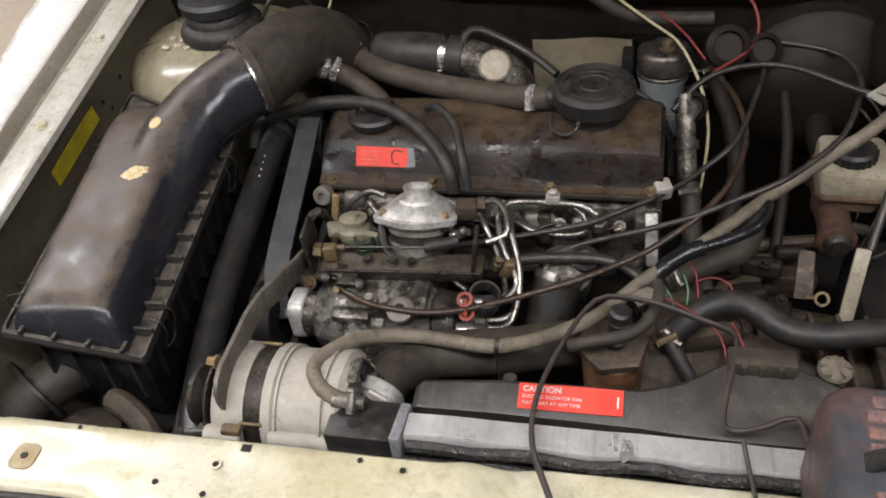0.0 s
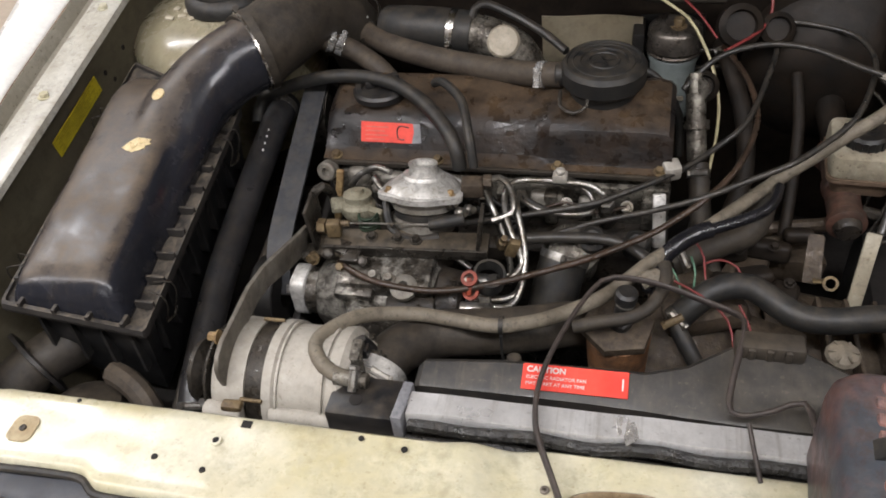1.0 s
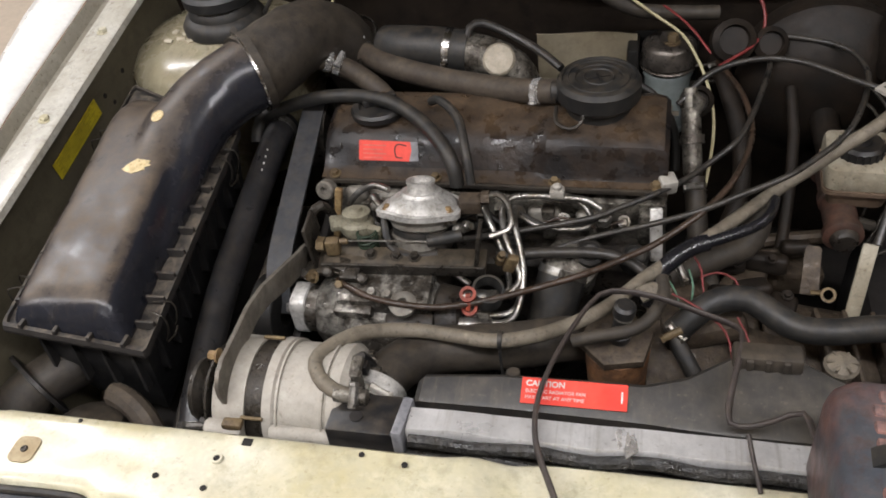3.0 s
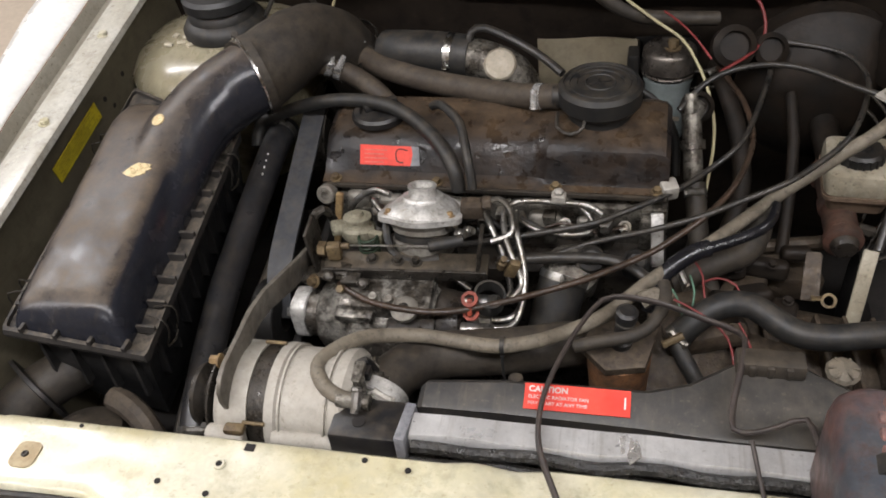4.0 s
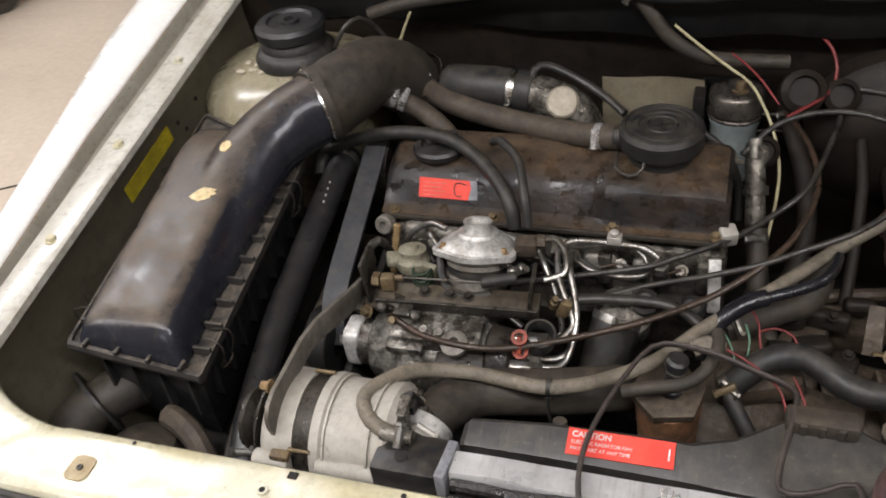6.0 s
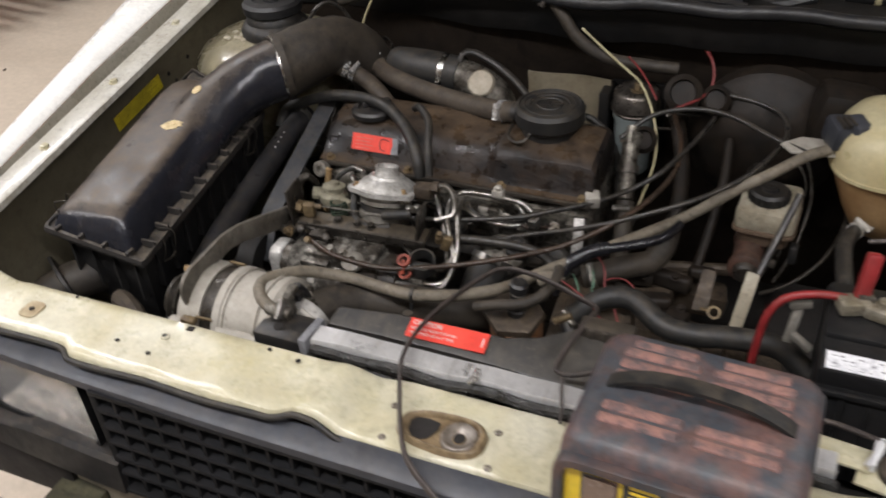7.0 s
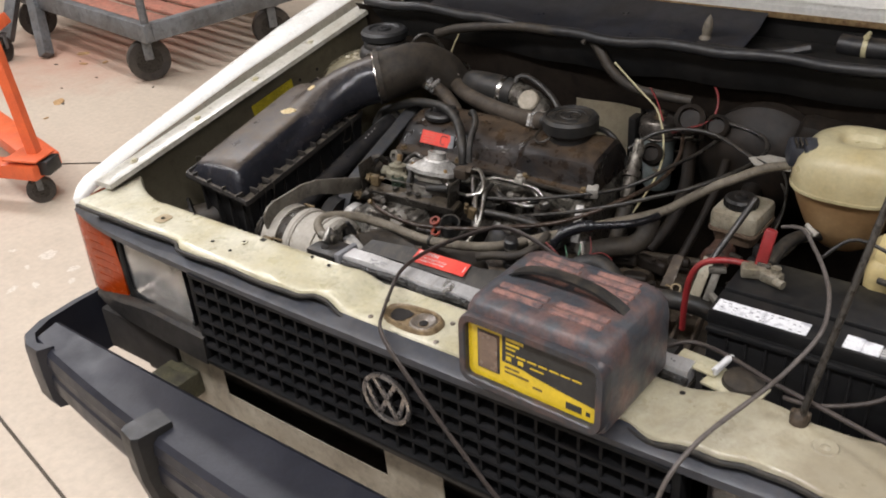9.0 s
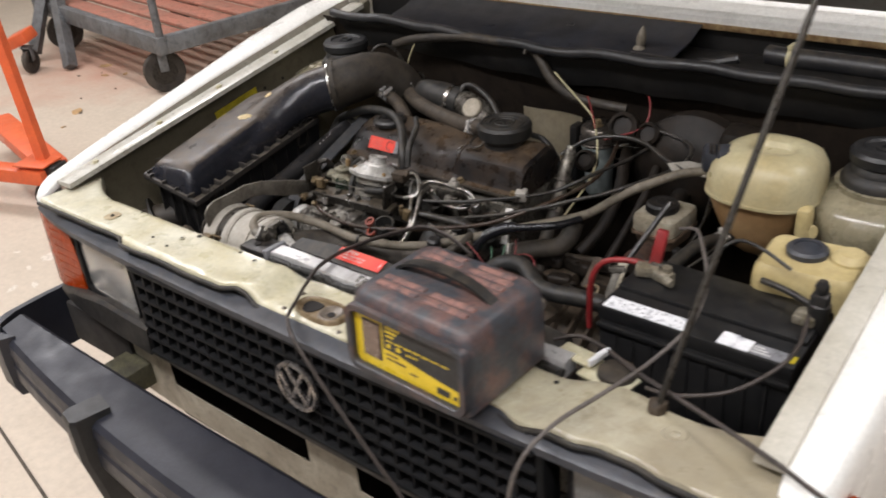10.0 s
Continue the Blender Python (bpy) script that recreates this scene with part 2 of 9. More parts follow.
    "res_brown": material("res_brown", (0.17, 0.12, 0.085), 0.5, second=(0.11, 0.075, 0.05), patch=14, dust=0.3, bump=0.1),
    "battery_black": material("battery_black", (0.008, 0.008, 0.009), 0.42, second=(0.013, 0.013, 0.013), patch=14, dust=0.06, bump=0.08, ior=1.36),
    "lead": material("lead", (0.33, 0.30, 0.24), 0.55, metal=0.6, second=(0.2, 0.17, 0.11), patch=50, bump=0.4),
    "concrete": material("concrete", (0.56, 0.475, 0.38), 0.55, second=(0.48, 0.405, 0.32), patch=1.6, grain=40, bump=0.12, contrast=0.5, mottle=0.10),
    # Cream of the gutter darkened for the shade beside the wing, with some dust.
    "gutter_dusty_shaded": material("gutter_dusty_shaded", (0.34, 0.32, 0.27), 0.45, second=(0.22, 0.20, 0.155), patch=11, bump=0.06, dust=0.2, contrast=0.5, mottle=0.3, specks=(0.10, 0.07, 0.04)),
    "foam_black": material("foam_black", (0.010, 0.010, 0.010), 0.38, second=(0.022, 0.021, 0.019), patch=30, dust=0.1, bump=0.6, lump=1.0, wet=0.6),
    "rubber_grey": material("rubber_grey", (0.020, 0.020, 0.022), 0.34, second=(0.013, 0.013, 0.014), patch=16, dust=0.15, bump=0.06),
    "cord_grey": material("cord_grey", (0.115, 0.100, 0.092), 0.5, second=(0.075, 0.064, 0.058), patch=30, dust=0.2, bump=0.1),
    "shroud_plastic": material("shroud_plastic", (0.019, 0.0185, 0.018), 0.42, second=(0.040, 0.036, 0.030), patch=9, dust=0.45, dust_col=(0.13, 0.105, 0.075), bump=0.12, contrast=0.5, mottle=0.45, specks=(0.10, 0.08, 0.06), speck_share=0.35, streaks=(0.06, 0.05, 0.038), streak_share=0.5),
    "foam_pale": material("foam_pale", (0.50, 0.45, 0.35), 0.8, second=(0.36, 0.31, 0.22), patch=60, bump=0.8, mottle=0.2),
    "meter_brown": material("meter_brown", (0.17, 0.115, 0.085), 0.22, second=(0.12, 0.08, 0.06), patch=24, bump=0.02, coat=0.3, mottle=0.2),
    # Paler concrete tone that paints in lamp reflections on the floor.
    "glare_pale": material("glare_pale", (0.66, 0.60, 0.52), 0.28, second=(0.60, 0.54, 0.46), patch=30, bump=0.05, mottle=0.05),
    "mount_green": material("mount_green", (0.070, 0.066, 0.034), 0.6, second=(0.028, 0.026, 0.018), patch=26, dust=0.2, bump=0.4, contrast=0.3, mottle=0.5, lump=0.3),
    "joint": material("joint", (0.10, 0.08, 0.06), 0.8, patch=20, bump=0.2),
    "cart_steel": material("cart_steel", (0.20, 0.21, 0.22), 0.5, metal=0.3, second=(0.13, 0.13, 0.13), patch=6, dust=0.3, bump=0.1),
    "cart_red": material("cart_red", (0.42, 0.16, 0.11), 0.65, second=(0.30, 0.15, 0.11), patch=7, dust=0.3, bump=0.2),
    "tyre": material("tyre", (0.035, 0.030, 0.027), 0.7, second=(0.06, 0.05, 0.04), patch=16, dust=0.25, bump=0.3),
    "leaf": material("leaf", (0.50, 0.32, 0.15), 0.7, second=(0.36, 0.21, 0.09), patch=30, bump=0.3),
    "wall_paint": material("wall_paint", (0.62, 0.58, 0.50), 0.7, second=(0.56, 0.52, 0.45), patch=1.0, grain=30, bump=0.1, mottle=0.12),
    "ceiling_paint": material("ceiling_paint", (0.66, 0.64, 0.60), 0.8, second=(0.6, 0.58, 0.54), patch=1.0, grain=30, bump=0.1, mottle=0.12),
    "orange_clip": material("orange_clip", (0.3, 0.055, 0.028), 0.5, second=(0.14, 0.03, 0.018), patch=40, bump=0.1),
    "green_spring": material("green_spring", (0.032, 0.052, 0.030), 0.5, metal=0.4, patch=40, bump=0.1),
    "bowl_grey": material("bowl_grey", (0.24, 0.27, 0.26), 0.2, second=(0.16, 0.18, 0.18), patch=14, bump=0.03, coat=0.3, mottle=0.15),
    "stain_tan": material("stain_tan", (0.4, 0.33, 0.2), 0.55, second=(0.3, 0.22, 0.12), patch=45, bump=0.2, mottle=0.3),
    "paint_tower": material("paint_tower", (0.31, 0.28, 0.19), 0.26, second=(0.19, 0.16, 0.10), patch=12, bump=0.04, dust=0.25, coat=0.35, contrast=0.45, mottle=0.35),
    "arm_steel": material("arm_steel", (0.17, 0.155, 0.13), 0.5, metal=0.3, second=(0.09, 0.08, 0.065), patch=30, dust=0.3, bump=0.2, mottle=0.4),
    "windscreen": material("windscreen", (0.03, 0.035, 0.035), 0.06, second=(0.03, 0.035, 0.035), patch=3, bump=0.0, coat=0.5, mottle=0.12),
    "alu_cast": material("alu_cast", (0.40, 0.375, 0.33), 0.62, metal=0.15, second=(0.29, 0.265, 0.22), patch=18, dust=0.2, bump=0.2, contrast=0.7, mottle=0.2, specks=(0.12, 0.095, 0.065), speck_share=0.3),
    "cast_green": material("cast_green", (0.27, 0.255, 0.19), 0.6, metal=0.15, second=(0.13, 0.115, 0.075), patch=45, dust=0.35, bump=0.35, contrast=0.4),
    "cowl_black": material("cowl_black", (0.007, 0.007, 0.007), 0.5, second=(0.012, 0.011, 0.010), patch=9, dust=0.06, bump=0.1, ior=1.30),
    "ink_faint": material("ink_faint", (0.34, 0.275, 0.03), 0.5, patch=30, bump=0.0, mottle=0.2),
    "paint_gutter": material("paint_gutter", (0.52, 0.495, 0.43), 0.4, second=(0.38, 0.35, 0.28), patch=10, bump=0.05, dust=0.15, contrast=0.5, mottle=0.25),
    "pump_cast": material("pump_cast", (0.27, 0.255, 0.225), 0.40, metal=0.5, second=(0.030, 0.025, 0.020), mix=0.56, patch=24, dust=0.25, bump=0.5, contrast=0.10, mottle=0.8, wet=0.8, lump=0.3),
    "rail_paint": material("rail_paint", (0.50, 0.485, 0.43), 0.30, second=(0.31, 0.285, 0.225), mix=0.4, patch=16, bump=0.06, dust=0.25, dust_col=(0.30, 0.25, 0.16), coat=0.3, contrast=0.4, mottle=0.35, specks=(0.16, 0.1, 0.045), speck_share=0.3),
    # Gutter cream darkened for the shade behind the bumper, plus brown dirt.
    "valance_shaded_dirty": material("valance_shaded_dirty", (0.33, 0.30, 0.235), 0.5, second=(0.15, 0.125, 0.09), mix=0.45, patch=9, bump=0.1, dust=0.4, dust_col=(0.16, 0.125, 0.085), contrast=0.4, mottle=0.4),
    "bracket_tan": material("bracket_tan", (0.080, 0.064, 0.045), 0.45, metal=0.2, second=(0.032, 0.027, 0.021), patch=24, dust=0.3, bump=0.3, mottle=0.6, wet=0.4),
    "plastic_dusty": material("plastic_dusty", (0.022, 0.020, 0.019), 0.5, second=(0.034, 0.030, 0.026), patch=22, dust=1.1, dust_col=(0.19, 0.155, 0.115), bump=0.2, dust_from=0.3, mottle=0.5),
    "rubber_gloss": material("rubber_gloss", (0.009, 0.009, 0.011), 0.20, second=(0.014, 0.014, 0.016), patch=20, dust=0.02, bump=0.12, lump=0.2),
    "alu_mid": material("alu_mid", (0.25, 0.235, 0.205), 0.5, metal=0.35, second=(0.11, 0.098, 0.08), patch=35, dust=0.3, bump=0.35, contrast=0.4, mottle=0.5),
    "charger_rim": material("charger_rim", (0.030, 0.033, 0.040), 0.38, second=(0.10, 0.055, 0.045), mix=0.30, patch=30, dust=0.1, bump=0.2, contrast=0.24, mottle=0.5),
    "tray_black": material("tray_black", (0.020, 0.021, 0.026), 0.35, second=(0.012, 0.012, 0.014), patch=9, dust=0.08, bump=0.1),
    "steel_bright": material("steel_bright", (0.82, 0.81, 0.79), 0.22, metal=0.75, second=(0.55, 0.53, 0.50), patch=60, bump=0.05, dust=0.05, mottle=0.3),
    "latch_cream": material("latch_cream", (0.27, 0.20, 0.115), 0.34, second=(0.085, 0.054, 0.028), mix=0.5, patch=42, bump=0.15, dust=0.1, contrast=0.3, mottle=0.4),
    "latch_funnel": material("latch_funnel", (0.27, 0.24, 0.21), 0.36, metal=0.3, second=(0.12, 0.095, 0.07), mix=0.4, patch=55, bump=0.15, dust=0.1, mottle=0.4),
    "booster_black": material("booster_black", (0.010, 0.009, 0.008), 0.5, second=(0.022, 0.015, 0.010), patch=22, dust=0.15, dust_col=(0.08, 0.06, 0.04), bump=0.3, contrast=0.4, ior=1.28),
    "seal_rubber": material("seal_rubber", (0.020, 0.020, 0.021), 0.42, second=(0.012, 0.012, 0.013), patch=12, dust=0.15, bump=0.1),
    "cap_steel": material("cap_steel", (0.13, 0.115, 0.10), 0.30, metal=0.7, second=(0.05, 0.042, 0.035), patch=40, dust=0.15, bump=0.1, mottle=0.3),
    "firewall_lit": material("firewall_lit", (0.20, 0.175, 0.125), 0.42, second=(0.15, 0.12, 0.075), patch=12, bump=0.06, dust=0.25, dust_col=(0.14, 0.11, 0.07), contrast=0.45, mottle=0.3),
    "emblem_steel": material("emblem_steel", (0.42, 0.40, 0.385), 0.28, metal=0.9, second=(0.24, 0.22, 0.21), patch=60, dust=0.15, bump=0.06, mottle=0.3),
    "elbow_face": material("elbow_face", (0.34, 0.3, 0.235), 0.5, metal=0.2, second=(0.22, 0.19, 0.14), patch=40, bump=0.1, dust=0.3, mottle=0.3),
    "rust_cast": material("rust_cast", (0.085, 0.040, 0.027), 0.6, second=(0.035, 0.022, 0.017), mix=0.5, patch=30, dust=0.3, bump=0.4, mottle=0.4),
}


def with_dirt(name, source, x0, x1, colour, most):
    """A copy of a paint with brown dirt that thickens along x, in ragged patches."""
    m = M[source].copy()
    m.name = name
    n, l = m.node_tree.nodes, m.node_tree.links
    bsdf = n["Principled BSDF"]
    paint = bsdf.inputs["Base Color"].links[0].from_socket
    co = n.new("ShaderNodeTexCoord")
    sep = n.new("ShaderNodeSeparateXYZ")
    l.new(co.outputs["Object"], sep.inputs[0])
    t = n.new("ShaderNodeTexNoise")
    t.inputs["Scale"].default_value, t.inputs["Detail"].default_value, t.inputs["Roughness"].default_value = 14.0, 10.0, 0.68
    l.new(co.outputs["Object"], t.inputs["Vector"])
    add = n.new("ShaderNodeMath")
    add.operation = "MULTIPLY_ADD"
    l.new(t.outputs["Fac"], add.inputs[0])
    add.inputs[1].default_value = 0.55
    l.new(sep.outputs["X"], add.inputs[2])
    r = n.new("ShaderNodeMapRange")
    r.inputs["From Min"].default_value, r.inputs["From Max"].default_value, r.inputs["To Max"].default_value = x0 + 0.275, x1 + 0.275, most
    l.new(add.outputs[0], r.inputs["Value"])
    q = n.new("ShaderNodeMix")
    q.data_type = "RGBA"
    l.new(r.outputs["Result"], q.inputs["Factor"])
    l.new(paint, q.inputs[6])
    q.inputs[7].default_value = (*colour, 1)
    l.new(q.outputs[2], bsdf.inputs["Base Color"])
    return m


def with_red_dust(m, x, y, reach, colour):
    """Reddish primer dust spilled round a place on the floor, with a ragged edge."""
    n, l = m.node_tree.nodes, m.node_tree.links
    bsdf = n["Principled BSDF"]
    plain = bsdf.inputs["Base Color"].links[0].from_socket
    co, t, far = n.new("ShaderNodeTexCoord"), n.new("ShaderNodeTexNoise"), n.new("ShaderNodeVectorMath")
    far.operation = "DISTANCE"
    far.inputs[1].default_value = (x, y, 0)
    l.new(co.outputs["Object"], far.inputs[0])
    t.inputs["Scale"].default_value, t.inputs["Detail"].default_value, t.inputs["Roughness"].default_value = 3.0, 9.0, 0.65
    l.new(co.outputs["Object"], t.inputs["Vector"])
    add, r, q = n.new("ShaderNodeMath"), n.new("ShaderNodeMapRange"), n.new("ShaderNodeMix")
    add.operation = "MULTIPLY_ADD"
    l.new(t.outputs["Fac"], add.inputs[0])
    add.inputs[1].default_value = -1.6
    l.new(far.outputs["Value"], add.inputs[2])
    r.inputs["From Min"].default_value, r.inputs["From Max"].default_value, r.inputs["To Max"].default_value = reach - 0.8, reach - 1.6, 0.8
    l.new(add.outputs[0], r.inputs["Value"])
    q.data_type = "RGBA"
    l.new(r.outputs["Result"], q.inputs["Factor"])
    l.new(plain, q.inputs[6])
    q.inputs[7].default_value = (*colour, 1)
    l.new(q.outputs[2], bsdf.inputs["Base Color"])


with_red_dust(M["concrete"], -4.25, 2.25, 1.0, (0.44, 0.24, 0.17))
M["paint_panel"] = with_dirt("paint_panel", "paint_inner", 0.22, 0.62, (0.20, 0.165, 0.115), 0.75)

# ---- mesh tools ----
def thing(name, base, label, category, group="", kind=""):
    """An empty at the base of a thing; its parts hang under it."""
    ob = new(name)
    ob.empty_display_size = 0.02
    ob.matrix_basis = Matrix.Translation(base)
    return tagged(ob, label, category, group, kind)


def part(name, bm, mat, parent, label="", smooth=35):
    """Links a bmesh, given in world metres, as one mesh under a thing or a part."""
    bmesh.ops.recalc_face_normals(bm, faces=bm.faces)
    me = bpy.data.meshes.new(name)
    bm.to_mesh(me)
    bm.free()
    me.materials.append(M[mat])
    for p in me.polygons:
        p.use_smooth = smooth > 0
    if smooth > 0:
        me.set_sharp_from_angle(angle=radians(smooth))
    ob = new(name, me)
    if parent is not None:
        ob.parent = parent
        if parent.type == "EMPTY":
            ob.matrix_parent_inverse = parent.matrix_basis.inverted()
    if label:
        ob["label"] = label
    return ob


def solid(name, bm, mat, label, category, group="", kind="", smooth=35):
    """A thing of a single mesh."""
    return tagged(part(name, bm, mat, None, "", smooth), label, category, group, kind)


def mesh():
    return bmesh.new()


def frame_of(way):
    """A turn whose z looks along way."""
    return Vector(way).to_track_quat("Z", "Y").to_matrix().to_4x4()


def box(bm, centre, size, bevel=0.0, turn=(0, 0, 0), seg=2, taper=1.0):
    """A box with rounded edges; taper narrows its top."""
    g = bmesh.ops.create_cube(bm, size=1.0)
    vs = g["verts"]
    for v in vs:
        k = taper if v.co.z > 0 else 1.0
        v.co = Vector((v.co.x * size[0] * k, v.co.y * size[1] * k, v.co.z * size[2]))
    if bevel > 0:
        es = list({e for v in vs for e in v.link_edges})
        r = bmesh.ops.bevel(bm, geom=es, offset=bevel, segments=seg, affect="EDGES", profile=0.5)
        vs = list({v for f in r["faces"] for v in f.verts} | {v for v in vs if v.is_valid})
    bmesh.ops.transform(bm, matrix=pose(*centre, *turn), verts=vs)
    return bm


def lathe(bm, base, way, profile, seg=24):
    """A turned body: profile of (radius, height along way) from the base."""
    m = Matrix.Translation(base) @ frame_of(way)
    rings = []
    for r, h in profile:
        if r < 1e-5:
            rings.append([bm.verts.new(m @ Vector((0, 0, h)))])
        else:
            rings.append([bm.verts.new(m @ Vector((r * math.cos(2 * math.pi * i / seg), r * math.sin(2 * math.pi * i / seg), h))) for i in range(seg)])
    for a, b in zip(rings, rings[1:]):
        for i in range(seg):
            j = (i + 1) % seg
            if len(a) == 1 and len(b) > 1:
                bm.faces.new((a[0], b[i], b[j]))
            elif len(b) == 1 and len(a) > 1:
                bm.faces.new((a[i], a[j], b[0]))
            elif len(a) > 1:
                bm.faces.new((a[i], a[j], b[j], b[i]))
    for ring in (rings[0], rings[-1]):
        if len(ring) > 1 and profile[0] != profile[-1]:
            bm.faces.new(ring)
    if profile[0] == profile[-1] and len(rings[0]) > 1:
        bmesh.ops.remove_doubles(bm, verts=rings[0] + rings[-1], dist=1e-6)
    return bm


def cyl(bm, a, b, r, r2=None, seg=16, edge=0.0):
    """A round bar from a to b with slightly broken ends."""
    a, b = Vector(a), Vector(b)
    r2 = r if r2 is None else r2
    h = (b - a).length
    e = edge or min(r, r2) * 0.12
    return lathe(bm, a, b - a, [(0, 0), (r - e, 0), (r, e), (r2, h - e), (r2 - e, h), (0, h)], seg)


def spline(points, step=0.012):
    """A smooth line through the points (Catmull-Rom), in about even steps."""
    p = [Vector(q) for q in points]
    p = [2 * p[0] - p[1]] + p + [2 * p[-1] - p[-2]]
    out = []
    for i in range(1, len(p) - 2):
        n = max(2, int((p[i + 1] - p[i]).length / step))
        for k in range(n):
            t = k / n
            out.append(0.5 * (2 * p[i] + (p[i + 1] - p[i - 1]) * t + (2 * p[i - 1] - 5 * p[i] + 4 * p[i + 1] - p[i + 2]) * t * t
                              + (3 * p[i] - p[i - 1] - 3 * p[i + 1] + p[i + 2]) * t ** 3))
    out.append(p[-2])
    return out


def tube(bm, points, r, seg=10, step=0.012, ends=True, flat=1.0, ripple=0.0, pitch=0.012, r_end=None):
    """A hose or cable along a smooth line. ripple: height of rings round it, every pitch metres. r_end: radius at the far end."""
    line = spline(points, step)
    tang = [(line[min(i + 1, len(line) - 1)] - line[max(i - 1, 0)]).normalized() for i in range(len(line))]
    side = tang[0].orthogonal().normalized()
    rings, run = [], 0.0
    for i, (c, t) in enumerate(zip(line, tang)):
        if i:
            run += (c - line[i - 1]).length
            side = (tang[i - 1].rotation_difference(t) @ side)
        side = (side - t * side.dot(t)).normalized()
        up = t.cross(side)
        k = r + ((r_end - r) * i / (len(line) - 1) if r_end else 0.0)
        k += ripple * (0.5 + 0.5 * math.cos(2 * math.pi * run / pitch)) if ripple else 0.0
        rings.append([bm.verts.new(c + k * (math.cos(2 * math.pi * j / seg) * side + flat * math.sin(2 * math.pi * j / seg) * up)) for j in range(seg)])
    for a, b in zip(rings, rings[1:]):
        for j in range(seg):
            bm.faces.new((a[j], a[(j + 1) % seg], b[(j + 1) % seg], b[j]))
    if ends:
        bm.faces.new(rings[0])
        bm.faces.new(rings[-1])
    return bm


def loft(bm, sections, caps=True):
    """A skin over closed sections of equal count."""
    rings = [[bm.verts.new(p) for p in s] for s in sections]
    n = len(rings[0])
    for a, b in zip(rings, rings[1:]):
        for j in range(n):
            bm.faces.new((a[j], a[(j + 1) % n], b[(j + 1) % n], b[j]))
    if caps:
        bm.faces.new(rings[0])
        bm.faces.new(rings[-1])
    return bm


def round_rect(w, h, r, n=4):
    """The outline of a rectangle with rounded corners, about the origin."""
    out = []
    for cx, cy, a0 in ((w / 2 - r, h / 2 - r, 0), (-w / 2 + r, h / 2 - r, 90), (-w / 2 + r, -h / 2 + r, 180), (w / 2 - r, -h / 2 + r, 270)):
        for i in range(n + 1):
            a = radians(a0 + 90 * i / n)
            out.append((cx + r * math.cos(a), cy + r * math.sin(a)))
    return out


def plate(bm, outline, m, thick, bevel=0.0):
    """A flat plate from an outline in its own plane; m lays it into the place, its z is the plate's outer side."""
    bottom = [bm.verts.new(m @ Vector((x, y, 0))) for x, y in outline]
    top = [bm.verts.new(m @ Vector((x, y, thick))) for x, y in outline]
    n = len(outline)
    bm.faces.new(bottom)
    f = bm.faces.new(top)
    for i in range(n):
        bm.faces.new((bottom[i], bottom[(i + 1) % n], top[(i + 1) % n], top[i]))
    if bevel > 0:
        bmesh.ops.bevel(bm, geom=list(f.edges), offset=bevel, segments=2, affect="EDGES", profile=0.5)
    return bm


def strap(bm, points, width_way, width, thick, step=0.01):
    """A flat strip along a smooth line, wide along width_way."""
    line = spline(points, step)
    w = Vector(width_way).normalized() * width / 2
    rings = []
    for i, c in enumerate(line):
        t = (line[min(i + 1, len(line) - 1)] - line[max(i - 1, 0)]).normalized()
        n = t.cross(w).normalized() * thick / 2
        rings.append([c + w + n, c - w + n, c - w - n, c + w - n])
    return loft(bm, rings)


def sheet(bm, rows, thick):
    """A sheet of metal over a net of points, with its thickness."""
    net = [[bm.verts.new(p) for p in row] for row in rows]
    for a, b in zip(net, net[1:]):
        for j in range(len(a) - 1):
            bm.faces.new((a[j], a[j + 1], b[j + 1], b[j]))
    bmesh.ops.recalc_face_normals(bm, faces=bm.faces)
    bmesh.ops.solidify(bm, geom=bm.faces[:], thickness=thick)
    return bm


def bolt(bm, at, way, r=0.006, h=0.006, washer=True):
    """A hexagon head on its washer."""
    if washer:
        lathe(bm, at, way, [(0, 0), (r * 1.5, 0), (r * 1.5, h * 0.2), (0, h * 0.2)], 14)
    base = Vector(at) + Vector(way).normalized() * h * 0.2
    lathe(bm, base, way, [(0, 0), (r, 0), (r, h * 0.85), (r * 0.85, h), (0, h)], 6)
    return bm


def band(bm, at, way, r, width=0.010, thick=0.0012, screw_way=(0, 0, 1)):
    """A hose clamp: its band and its screw housing."""
    at, way = Vector(at), Vector(way).normalized()
    lathe(bm, at - way * width / 2, way, [(r, 0), (r + thick, 0), (r + thick, width), (r, width), (r, 0)], 24)
    s = Vector(screw_way)
    s = (s - way * s.dot(way)).normalized()
    c = at + s * (r + 0.004)
    side = way.cross(s)
    cyl(bm, c - side * 0.011, c + side * 0.011, 0.0045, seg=8)
    cyl(bm, c + side * 0.011, c + side * 0.015, 0.0055, seg=6)
    return bm


def hose(name, points, r, mat, label, category="hose", clamps=(), clamp_mat="steel", group="", **kw):
    """A hose with its clamps: (share of the way along, which side the screw is on)."""
    h = thing(name, points[0], label, category, group)
    part("hose_wall", tube(mesh(), points, r, **kw), mat, h)
    line = spline(points)
    for share, screw in clamps:
        i = min(int(share * (len(line) - 1)), len(line) - 2)
        part("clamp", band(mesh(), line[i], line[i + 1] - line[i], r, screw_way=screw), clamp_mat, h, "steel hose clamp with worm screw")
    return h


def cable(name, points, r, mat, label, category="cable", group="", **kw):
    return solid(name, tube(mesh(), points, r, **kw), mat, label, category, group, smooth=60)


